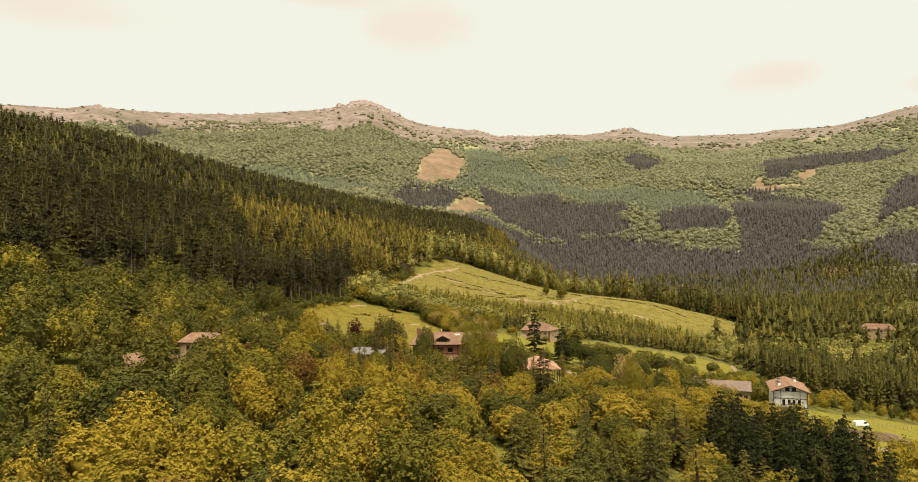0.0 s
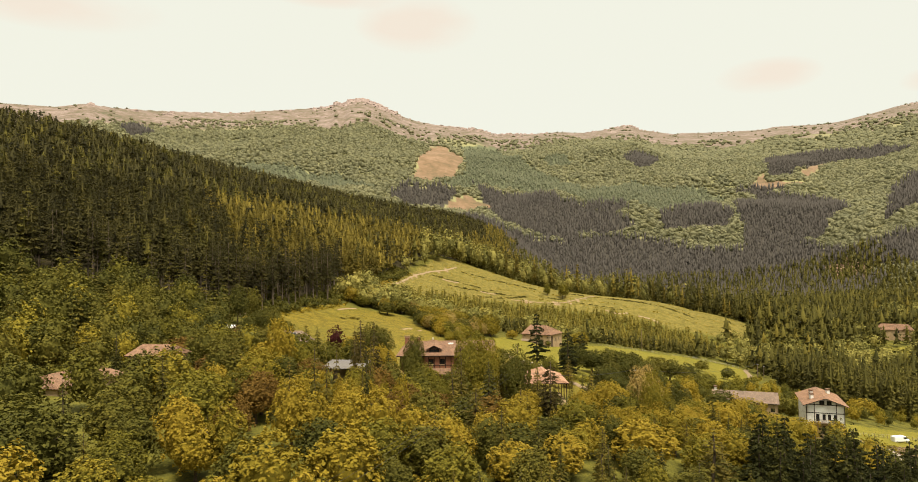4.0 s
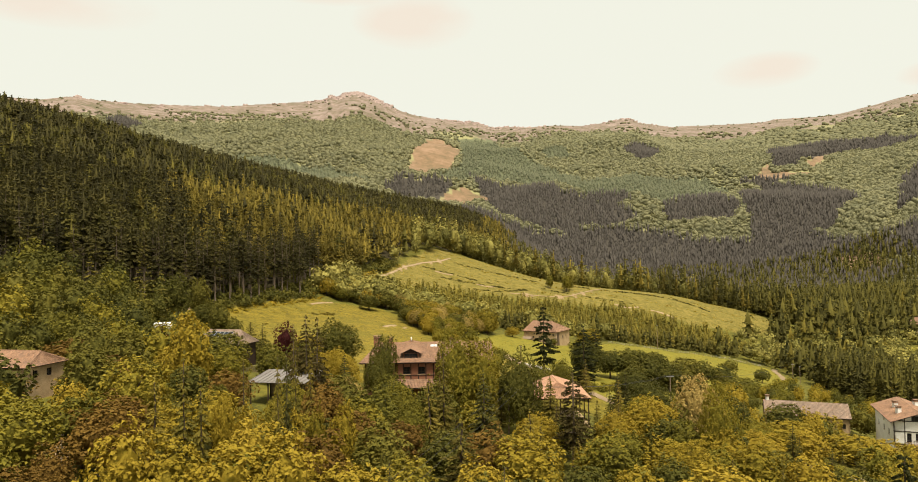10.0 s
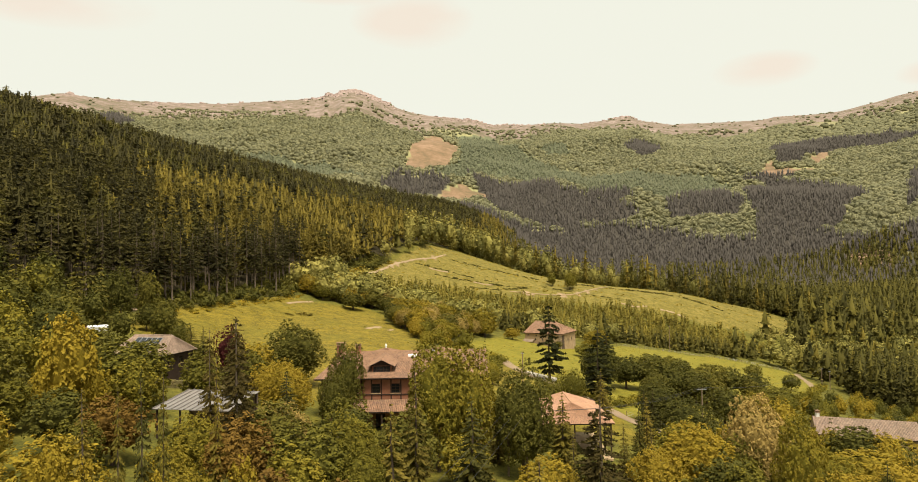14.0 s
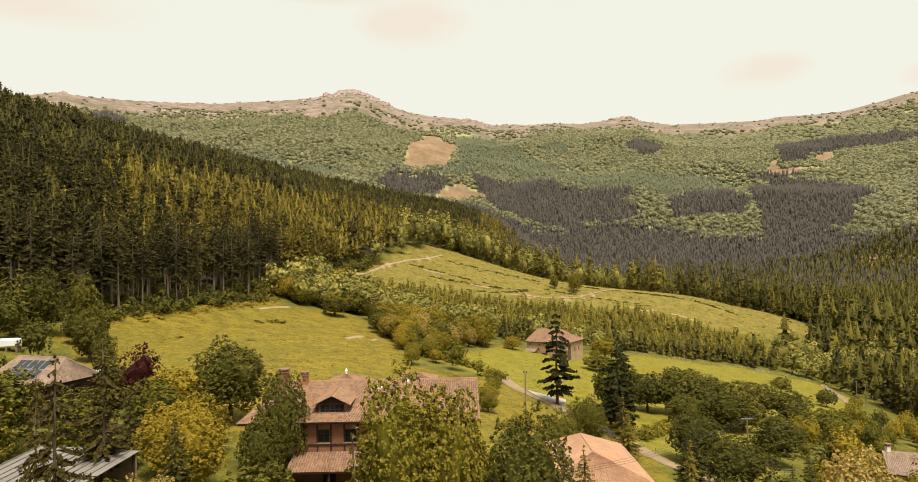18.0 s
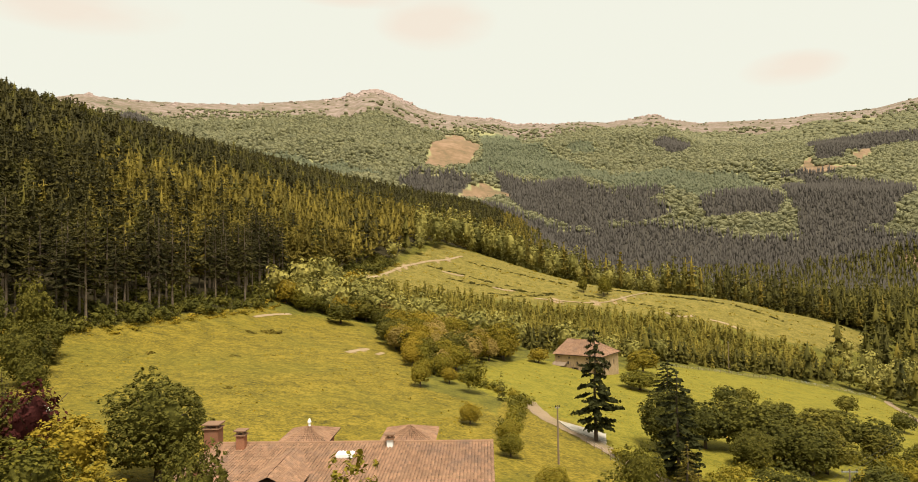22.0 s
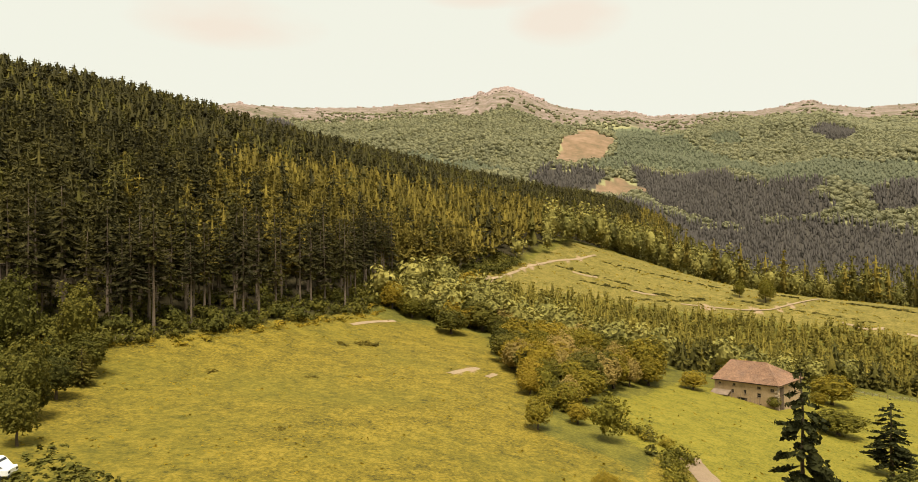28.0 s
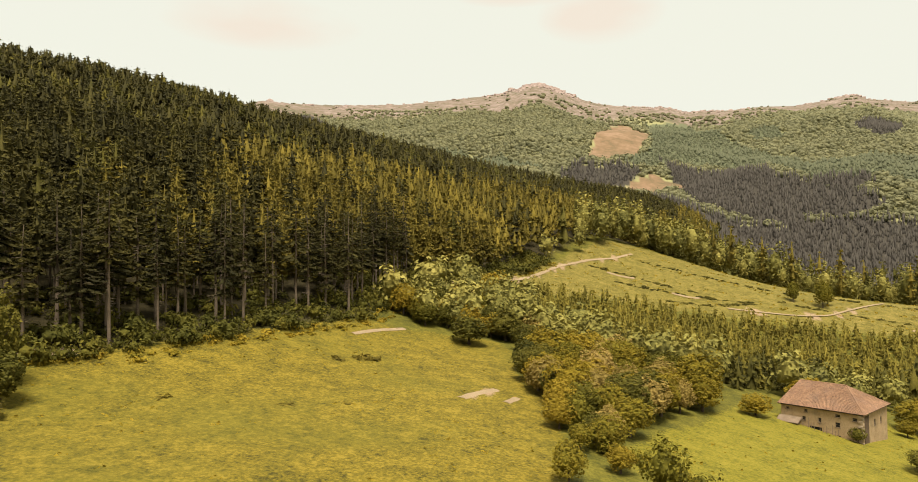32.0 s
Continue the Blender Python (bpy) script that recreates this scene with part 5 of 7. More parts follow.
for key, lab in (("green", "green broadleaf trees on the lower slopes"), ("gold", "golden green trees on the lower slopes"), ("deep", "dark green trees on the lower slopes"), ("fir", "firs and larches on the lower slopes")):
    q_ = np.array(loose[key])
    woods("slope_trees", lab, slope_fir if key == "fir" else slope_round, LEAF_FAR[key], q_[:, 0], q_[:, 1], q_[:, 2] / 13.0, seed=90)

CLUMP = [(-24, 362), (-15, 333), (-8, 305), (1, 306), (6, 330), (18, 360), (14, 378), (-8, 388), (-26, 380)]
OAK_ROW = [(-60, 372), (-44, 380), (-24, 384), (-20, 400), (-40, 402), (-60, 392)]
kx_, ky_ = scatter(-64, 22, 300, 406, 6.0, 33)
inn = np.maximum(inside(CLUMP, kx_, ky_), inside(OAK_ROW, kx_, ky_)) > 0.5
gap = np.array([np.min(np.hypot(placed[:, 0] - a_, placed[:, 1] - b_)) for a_, b_ in zip(kx_, ky_)])
for x_, y_ in zip(kx_[inn & (gap > 2.5)], ky_[inn & (gap > 2.5)]):
    h_ = fill.uniform(6.5, 10.0) * (0.65 if y_ < 318 else 1.0)
    KINDS[fill.choice(["gold", "gold", "oak", "deep", "blossom"])].plant(x_, y_, h_, h_ * fill.uniform(0.48, 0.62))

# undergrowth: shrubs along the forest's edge, hedges and the thicket floor, as loose growth
ux, uy = scatter(-140, 20, 225, 520, 2.6, 41)
ue = np.interp(uy, *FOREST_X) - ux
sel = (ue > -3.5) & (ue < 30) & (fill.random(len(ux)) < np.where(ue < 9, 0.75, 0.3))
shrub = [broad_crown(s, h=2.6, r=1.7, lobes=7, cards=120, size=0.36, low=-0.1) for s in (161, 162, 163)]
woods("forest_edge_undergrowth", "green brambles and saplings along the forest edge", shrub, LEAF_FAR["deep"], ux[sel], uy[sel], fill.uniform(0.5, 1.9, sel.sum()), seed=42, category="undergrowth")
sel = (ue <= -1.0) & (ue > -6.5) & (fill.random(len(ux)) < 0.8)
bracken = [broad_crown(s, h=0.8, r=1.3, lobes=5, cards=70, size=0.34, low=-0.2) for s in (164, 165)]
woods("bracken_bank", "olive bracken on the bank below the forest", bracken, LEAF_FAR["gold"], ux[sel], uy[sel], fill.uniform(0.6, 1.5, sel.sum()), seed=43, category="bracken")
hx, hy = scatter(-40, 180, 230, 460, 1.7, 44)
HEDGES = [[(-2, 310), (4, 307), (10, 304), (15, 299), (17, 292)], [(16, 290), (14, 272), (12, 262)], [(54, 272), (75, 287), (100, 300), (130, 340), (158, 384)], [(31, 262), (40, 250), (48, 262), (56, 272)]]
sel = np.min([line_off(hg, hx, hy) for hg in HEDGES], 0) < 1.5
woods("field_hedges", "low green hedges between the fields", shrub, LEAF_FAR["green"], hx[sel], hy[sel], fill.uniform(0.45, 1.0, sel.sum()), seed=45, category="hedge")
gx_, gy_ = scatter(-95, 175, 205, 440, 1.7, 46)
sel = ((inside(MEADOW, gx_, gy_) > 2) | (inside(SHEEP_FIELD, gx_, gy_) > 2)) & (ripple(gx_, gy_, 14, 6.0) + fill.normal(0, 0.5, len(gx_)) > 0.25)
tuft = [broad_crown(s, h=0.22, r=0.5, lobes=4, cards=9, size=0.26, low=-0.4, core=0) for s in (166, 167)]
woods("grass_tufts", "coarse grass tufts in the meadows", tuft, LEAF_FAR["gold"], gx_[sel], gy_[sel], fill.uniform(0.4, 1.2, sel.sum()) ** 2 + 0.3, seed=47, category="grass")
cx_, cy_ = scatter(-80, 210, 420, 680, 3.6, 48)
sel = (inside(CLEARCUT, cx_, cy_) > 1) & (np.sin((cy_ + 0.25 * cx_) / 2.6 + 2 * ripple(cx_, cy_, 30, 2.0)) > 0.55)
woods("brush_rows", "rows of cut brush and stumps on the cleared knoll", tuft, LEAF_FAR["gold"], cx_[sel], cy_[sel], fill.uniform(1.5, 3.2, sel.sum()), seed=49, category="brush")
WINDROWS = [[(-22, 530), (-6, 530), (10, 528), (26, 528)], [(-10, 517), (18, 521), (43, 526)], [(8, 507), (30, 514), (49, 528)], [(-1, 556), (19, 556), (41, 555), (67, 552)], [(60, 535), (90, 528), (120, 522)], [(84, 556), (120, 548), (150, 540), (176, 522)]]
wx_, wy_ = scatter(-30, 180, 500, 560, 1.5, 50)
sel = np.min([line_off(q_, wx_, wy_) for q_ in WINDROWS], 0) + 0.7 * ripple(wx_, wy_, 7, 3.0) < 0.75
woods("brush_windrows", "dark windrows of brushwood across the cleared knoll", bracken, LEAF_FAR["spruce"], wx_[sel], wy_[sel], fill.uniform(0.5, 1.3, sel.sum()), seed=59, category="brush")
sx_, sy_ = np.array([-49.5, -51, -48, -53, -54.5, -47, -40, -62, -36]), np.array([336, 335, 337, 331, 332, 300, 306, 292, 268])
woods("meadow_shrubs", "low olive shrubs in the meadow grass", bracken, LEAF_FAR["larch"], sx_, sy_, np.array([1.7, 1.4, 1.5, 0.9, 1.1, 0.6, 0.6, 0.6, 0.5]), np.array([1.3, 1.2, 1.2, 1.2, 1.0, 1.6, 1.3, 1.5, 1.2]), seed=57, category="shrubs")
for x_, y_, h_ in ((66, 540, 10), (77, 536, 13), (80, 541, 10)):
    KINDS["oak"].plant(x_, y_, h_, h_ * 0.34)

# ---- houses ----
def tiles(name, a, b, c, d, mat, parent, width=0.28, length=0.42, rise=0.07, label=""):
    """Rows of half-round clay tiles on the roof plane a-b (eave) and d-c (ridge), each a small arched sheet."""
    a, b, c, d = (np.array(p, float) for p in (a, b, c, d))
    n = np.cross(b - a, d - a)
    n = n / np.linalg.norm(n)
    if n[2] < 0:
        n = -n
    cols = max(2, int(max(np.linalg.norm(b - a), np.linalg.norm(c - d)) / width))
    rows_ = max(2, int(max(np.linalg.norm(d - a), np.linalg.norm(c - b)) / length))
    rng_ = np.random.default_rng(int(abs(a[0] * 7 + a[1] * 3)) + cols)
    u, v = np.meshgrid(np.arange(cols), np.arange(rows_))
    u, v = u.ravel(), v.ravel()

    def at(s, t):
        s, t = s[:, None], t[:, None]
        return (a * (1 - s) + b * s) * (1 - t) + (d * (1 - s) + c * s) * t

    jit = rng_.uniform(-0.06, 0.06, len(u))
    vs = []
    for t_, lift in ((v / rows_ - 0.01, 0.035), ((v + 1.12) / rows_, 0.0)):
        for k, up in ((0.02, 0.0), (0.27, 0.8), (0.5, 1.0), (0.73, 0.8), (0.98, 0.0)):
            s_ = (u + np.clip(k + jit, 0, 1)) / cols
            vs.append(at(s_, np.clip(t_, 0, 1)) + n * (rise * up + lift + 0.01 + rng_.uniform(0, 0.012, len(u))[:, None]))
    vs = np.stack(vs, 1)
    base_i = (np.arange(len(u)) * 10)[:, None]
    f = np.concatenate([base_i + [k, k + 1, k + 6, k + 5] for k in range(4)])
    ob = new(name, bulk(name, vs.reshape(-1, 3), f, mat))
    ob.parent = parent
    return tagged(ob, label, kind="stuff")


def roof_plane(parent, pts, mat, name="roof_plane", thick=0.16, tiled=True):
    """One pitch: eave corners a, b, then ridge corners c, d; a boarded slab with tiles on it."""
    slab = part(name, add_poly(bmesh.new(), pts, thick), TIMBER if tiled else mat, parent)
    if tiled:
        tiles("roof_tiles", *pts, mat, slab)
    return slab


def wall_cells(length, z0, z1, holes):
    us = sorted({0.0, length, *[q for h in holes for q in h[:2]]})
    zs = sorted({z0, z1, *[q for h in holes for q in h[2:4]]})
    for u0, u1 in zip(us, us[1:]):
        for v0, v1 in zip(zs, zs[1:]):
            um, vm = (u0 + u1) / 2, (v0 + v1) / 2
            if not any(h[0] < um < h[1] and h[2] < vm < h[3] for h in holes):
                yield u0, u1, v0, v1


def wall(parent, p, q, z0, z1, mat, holes=(), thick=0.4, name="wall", panes=(2, 3), frame_mat=None, glazed=True):
    """A wall from p to q (outer face to the right of that way), with openings (u0, u1, z0, z1) through it and windows in them."""
    p, q = Vector((*p, 0)), Vector((*q, 0))
    along = (q - p).normalized()
    inward = Vector((-along.y, along.x, 0))
    m = Matrix((along, inward, Vector((0, 0, 1)))).transposed().to_4x4()
    m.translation = p
    bm = bmesh.new()
    for u0, u1, v0, v1 in wall_cells((q - p).length, z0, z1, holes):
        add_box(bm, u0, u1, 0, thick, v0, v1)
    bmesh.ops.remove_doubles(bm, verts=bm.verts, dist=0.001)
    bm.transform(m)
    w = part(name, bm, mat, parent)
    for u0, u1, v0, v1, *style in holes:
        bm = bmesh.new()
        fw = 0.09
        for e in ((u0, u0 + fw, v0, v1), (u1 - fw, u1, v0, v1), (u0 + fw, u1 - fw, v0, v0 + fw), (u0 + fw, u1 - fw, v1 - fw, v1)):
            add_box(bm, e[0], e[1], 0.10, 0.20, e[2], e[3])
        if "door" not in style:
            for k in range(1, panes[0]):
                x_ = u0 + (u1 - u0) * k / panes[0]
                add_box(bm, x_ - 0.03, x_ + 0.03, 0.12, 0.18, v0 + fw, v1 - fw)
            for k in range(1, panes[1]):
                z_ = v0 + (v1 - v0) * k / panes[1]
                add_box(bm, u0 + fw, u1 - fw, 0.125, 0.175, z_ - 0.03, z_ + 0.03)
        bm.transform(m)
        win = part("door_frame" if "door" in style else "window_frame", bm, frame_mat or TIMBER, parent)
        pane = box(u0 + fw, u1 - fw, 0.15, 0.155, v0 + fw, v1 - fw) if "door" not in style else box(u0 + fw, u1 - fw, 0.14, 0.19, v0 + fw, v1 - fw)
        pane.transform(m)
        # without glazing the pane is a black sheet painted as the unlit inside
        part("door_leaf" if "door" in style else "pane", pane, (TIMBER if "door" in style else GLASS) if glazed else SHADE_SHEET, win)
        if "door" not in style:
            sill = box(u0 - 0.1, u1 + 0.1, -0.08, 0.1, v0 - 0.1, v0)
            sill.transform(m)
            part("sill", sill, STONE if glazed else WOOD, win)
    return w


def chimney(parent, x, y, z0, z1, w=0.7, mat=None):
    c_ = part("chimney", box(x - w / 2, x + w / 2, y - w / 2, y + w / 2, z0, z1, 0.03), mat or BRICK, parent)
    bm = box(x - w / 2 - 0.1, x + w / 2 + 0.1, y - w / 2 - 0.1, y + w / 2 + 0.1, z1, z1 + 0.1)
    for sx in (-1, 1):
        for sy in (-1, 1):
            add_box(bm, x + sx * w * 0.36 - 0.06, x + sx * w * 0.36 + 0.06, y + sy * w * 0.36 - 0.06, y + sy * w * 0.36 + 0.06, z1 + 0.1, z1 + 0.35)
    add_box(bm, x - w / 2 - 0.14, x + w / 2 + 0.14, y - w / 2 - 0.14, y + w / 2 + 0.14, z1 + 0.35, z1 + 0.45)
    part("chimney_cap", bm, TILE, c_)
    return c_


def gable_fill(parent, pts, mat, name="gable_wall"):
    return part(name, add_poly(bmesh.new(), pts, 0.3), mat, parent)


# -- the brick house with the dormer --
house = thing("dormer_house", "brick house with dark timbers, tiled roof and dormer", "house")
ZE, ZR, YF, YR, YB = -24.45, -21.85, 198.1, 208.0, 217.6
XL, XR = -16.2, 9.6
roof_plane(house, [(XL, YF, ZE), (XR, YF, ZE), (XR, YR, ZR), (-13.2, YR, ZR)], TILE)
roof_plane(house, [(XR, YB, ZE), (XL, YB, ZE), (-13.2, YR, ZR), (XR, YR, ZR)], TILE)
roof_plane(house, [(XL, YB, ZE), (XL, YF, ZE), (-13.2, YR, ZR), (-13.21, YR + 0.02, ZR)], TILE)
part("ridge_tiles", add_rod(add_rod(bmesh.new(), (-13.2, YR, ZR + 0.02), (XR, YR, ZR + 0.02), 0.16), (XL, YF, ZE), (-13.2, YR, ZR), 0.13), TILE, house)
wl0, wr0, wf = -15.3, 9.0, 199.0
front_holes = [(7.4 + k * 2.9, 8.75 + k * 2.9, -26.75, -25.35) for k in (0, 1, 3, 4)] + [(1.6, 2.9, -26.75, -25.35), (4.3, 5.5, -26.75, -25.35)] + [(3.0, 4.2, -31.6, -30.0), (8.0, 9.4, -32.3, -29.8, "door"), (14.0, 15.4, -31.6, -30.0), (19.0, 20.4, -31.6, -30.0)]
wall(house, (wl0, wf), (wr0, wf), -34.5, ZE + 0.25, BRICK, front_holes)
wall(house, (wr0, wf), (wr0, 216.8), -36.0, ZE + 0.25, BRICK, [(4, 5.2, -26.9, -25.5), (10, 11.2, -26.9, -25.5)])
wall(house, (wr0, 216.8), (wl0, 216.8), -35.5, ZE + 0.25, BRICK, [(4, 5.2, -26.9, -25.5), (14, 15.2, -26.9, -25.5)])
wall(house, (wl0, 216.8), (wl0, wf), -33.0, ZE + 0.25, BRICK, [(6, 7.2, -26.9, -25.5)])
gable_fill(house, [(wr0, 199.4, ZE + 0.25), (wr0, 216.4, ZE + 0.25), (wr0, YR, ZR - 0.2)], BRICK)
for k in range(18):
    x_ = wl0 + 0.1 + k * 1.45 + (0.1 if k else 0)
    if x_ < wr0:
        part("timber_post", box(x_ - 0.1, x_ + 0.1, wf - 0.06, wf + 0.02, -27.75, -24.6), TIMBER, house)
part("timber_rail", box(wl0, wr0, wf - 0.09, wf + 0.01, -24.75, -24.5), TIMBER, house)
part("timber_rail", box(wl0, wr0, wf - 0.09, wf + 0.01, -27.05, -26.88), TIMBER, house)
for k in range(27):
    x_ = XL + 0.5 + k * 0.94
    part("rafter_end", box(x_ - 0.06, x_ + 0.06, YF + 0.08, wf, ZE - 0.22, ZE - 0.07), TIMBER, house)
# porch roof before the house
roof_plane(house, [(-10.4, 195.2, -28.75), (2.5, 195.2, -28.75), (2.5, 198.94, -27.75), (-10.4, 198.94, -27.75)], TILE, "porch_roof")
for x_ in (-10.0, -6.0, -2.0, 2.1):
    part("porch_post", box(x_ - 0.11, x_ + 0.11, 195.4, 195.62, float(land(x_, 195.5)) - 0.4, -28.85), TIMBER, house)
# dormer
DX, DF = -6.45, 200.2
dorm = part("dormer", box(DX - 1.45, DX + 1.45, DF + 0.15, 204.4, -24.2, -22.85), BRICK, house, "tiled dormer with a wide dark window")
part("gable_board", add_poly(bmesh.new(), [(DX - 1.9, DF + 0.1, -22.9), (DX + 1.9, DF + 0.1, -22.9), (DX, DF + 0.1, -22.05)], 0.12), TIMBER, dorm)
for sx in (-1, 1):
    e0, e1, r1, r0 = (DX + sx * 2.05, DF - 0.45, -23.0), (DX + sx * 2.05, 205.0, -23.0), (DX, 207.6, -21.9), (DX, DF - 0.45, -22.0)
    pts_ = [e0, e1, r1, r0] if sx < 0 else [e1, e0, r0, r1]
    pts_ = pts_[::-1] if sx < 0 else pts_[::-1]
    bm = add_poly(bmesh.new(), pts_, 0.0)
    bmesh.ops.solidify(bm, geom=bm.faces[:], thickness=0.12)
    part("dormer_roof", bm, TIMBER, dorm)
    tiles("roof_tiles", e0, e1, r1, r0, TILE, house)
bm = bmesh.new()
for x_ in np.linspace(DX - 1.25, DX + 1.25, 6):
    add_box(bm, x_ - 0.04, x_ + 0.04, DF, DF + 0.09, -24.0, -22.95)
for z_ in (-24.0, -23.5, -22.99):
    add_box(bm, DX - 1.29, DX + 1.29, DF + 0.01, DF + 0.08, z_ - 0.04, z_ + 0.04)
part("window_frame", bm, TIMBER, dorm)
part("pane", box(DX - 1.25, DX + 1.25, DF + 0.05, DF + 0.055, -24.0, -23.0), GLASS, dorm)
part("sill", box(DX - 1.45, DX + 1.45, DF - 0.15, DF + 0.1, -24.16, -24.05), WOOD, dorm, "pale wooden sill")
sk = part("skylight", box(-2.9, -1.5, 205.6, 207.0, -22.45, -22.12, 0.03), WHITE, house, "white framed skylight")
chimney(house, -11.0, 207.3, -22.4, -20.95)
chimney(house, -12.6, 202.6, -24.0, -22.2, 0.6)
chimney(house, -14.2, 209.5, -23.0, -20.9, 1.2)
chimney(house, 1.2, 207.4, -22.4, -21.4, 0.5, WHITE)
for lx, lw in ((-7.4, 2.3), (2.0, 2.5)):
    lan = part("roof_lantern", box(lx - lw + 0.5, lx + lw - 0.5, 213.0, 217.2, -26.5, -23.2), BRICK, house, "small hipped roof behind the ridge")
    apex = (lx, 215.0, -22.2)
    cs = [(lx - lw, 212.4, -23.1), (lx + lw, 212.4, -23.1), (lx + lw, 217.8, -23.1), (lx - lw, 217.8, -23.1)]
    for k in range(4):
        a_, b_ = cs[k], cs[(k + 1) % 4]
        tip = tuple(np.array(apex) + (np.array(b_) - np.array(a_)) * 0.002)
        part("roof_plane", add_poly(bmesh.new(), [a_, b_, apex], 0.1), TIMBER, lan)
        tiles("roof_tiles", a_, b_, tip, apex, TILE, house)
part("finial", add_rod(add_rod(bmesh.new(), (-7.4, 215, -22.3), (-7.4, 215, -21.8), 0.14, 0.1), (-7.4, 215, -21.8), (-7.4, 215, -21.45), 0.2, 0.05), WHITE, house, "white roof finial")

# -- the stone farmhouse --
farm = thing("stone_farmhouse", "old rubble stone farmhouse with a sagging clay tile roof", "house")
FL, FF, FR_ = np.array([30.3, 366.2]), np.array([44.1, 357.2]), np.array([52.4, 369.9])
FB = FL + FR_ - FF
inset = lambda pt, k=0.93: tuple((pt - (FL + FR_) / 2) * k + (FL + FR_) / 2)
sl, sf, sr, sb = inset(FL), inset(FF), inset(FR_), inset(FB)
ez, rz = -37.35, -33.4
mid_l, mid_r = (FL * 0.5 + FB * 0.5), (FF * 0.5 + FR_ * 0.5)
ra, rb = mid_l + (mid_r - mid_l) * 0.10, mid_l + (mid_r - mid_l) * 0.66
P3 = lambda p, z: (float(p[0]), float(p[1]), z)
roof_plane(farm, [P3(FL, ez), P3(FF, ez), P3(rb, rz), P3(ra, rz)], TILE)
roof_plane(farm, [P3(FR_, ez), P3(FB, ez), P3(ra, rz), P3(rb, rz)], TILE)
roof_plane(farm, [P3(FF, ez), P3(FR_, ez), P3(rb + 0.01, rz), P3(rb, rz)], TILE)
roof_plane(farm, [P3(FB, ez), P3(FL, ez), P3(ra, rz), P3(ra + 0.01, rz)], TILE)
part("ridge_tiles", add_rod(add_rod(bmesh.new(), P3(ra, rz + 0.03), P3(rb, rz + 0.03), 0.17), P3(rb, rz), P3(FF, ez), 0.15), TILE, farm)
wall(farm, sl, sf, -45.5, ez + 0.2, STONE, [(1.0, 1.7, -38.4, -37.9), (4.6, 5.3, -38.5, -37.9), (7.3, 7.9, -40.2, -39.2), (10.5, 11.4, -40.6, -39.6), (10.5, 11.4, -38.6, -38.0), (13.6, 14.5, -41.3, -40.2), (13.6, 14.5, -38.9, -38.2), (5.6, 8.0, -43.2, -41.1), (10.8, 11.5, -42.6, -42.1), (4.2, 4.9, -40.2, -39.4)], glazed=False, panes=(1, 2), frame_mat=WOOD)
wall(farm, sf, sr, -46.5, ez + 0.2, STONE, [(1.2, 3.4, -43.6, -38.0), (6.5, 7.3, -40.5, -39.3), (10, 10.8, -40.5, -39.3)], glazed=False, frame_mat=WOOD)
wall(farm, sr, sb, -46.5, ez + 0.2, STONE, [(4, 5, -40.5, -39.3)], glazed=False, frame_mat=WOOD)
wall(farm, sb, sl, -45.0, ez + 0.2, STONE, [(5, 6, -40.5, -39.3)], glazed=False, frame_mat=WOOD)
fu, fv = unit(FF - FL), unit(FL - FB)
loc = lambda u, v: tuple(np.array(sl) + fu * u + fv * v)
bal = part("lean_to_roof", add_poly(bmesh.new(), [P3(loc(-0.3, 2.2), -40.6), P3(loc(4.2, 2.2), -40.6), P3(loc(4.2, 0), -39.7), P3(loc(-0.3, 0), -39.7)], 0.14), WOOD, farm, "collapsing wooden lean-to roof")
wall(farm, loc(-0.2, 2.0), loc(2.6, 2.0), -44.5, -41.6, STONE, thick=0.3, name="low_wall")
for u in (0.0, 2.0, 4.0):
    part("lean_to_post", add_beam(bmesh.new(), P3(loc(u, 2.0), -43.8), P3(loc(u, 2.0), -40.7), 0.14, 0.14), WOOD, farm)
gs = unit(FR_ - FF)
for k in range(9):
    q_ = np.array(sf) + gs * (1.25 + 0.26 * k) + np.array([0.06, -0.06])
    part("door_board", add_beam(bmesh.new(), P3(q_, -43.5), P3(q_, -38.1 + 0.1 * (k % 3)), 0.05, 0.22), WOOD, farm)
rs = random.Random(4)
# corner stones
for k in range(16):
    z_ = -45.0 + 0.46 * k
    q_ = np.array(sf) + (fu * -0.25 if k % 2 else gs * 0.25) - unit(fu * -1 + gs) * 0.02
    bm = box(-0.36, 0.36, -0.22, 0.22, z_, z_ + 0.42, 0.02)
    bm.transform(Matrix.Translation((q_[0], q_[1], 0)) @ Matrix.Rotation(math.atan2(*(fu if k % 2 else gs)[::-1]), 4, "Z"))
    part("corner_stone", bm, STONE_PIECE, farm)

KINDS["bush"].plant(43.2, 358.2, 3.4, 2.0, label="dark round bush against the farmhouse wall")
KINDS["gold"].plant(57.5, 377.0, 4.2, 2.6, label="low yellowish bush beside the farmhouse")
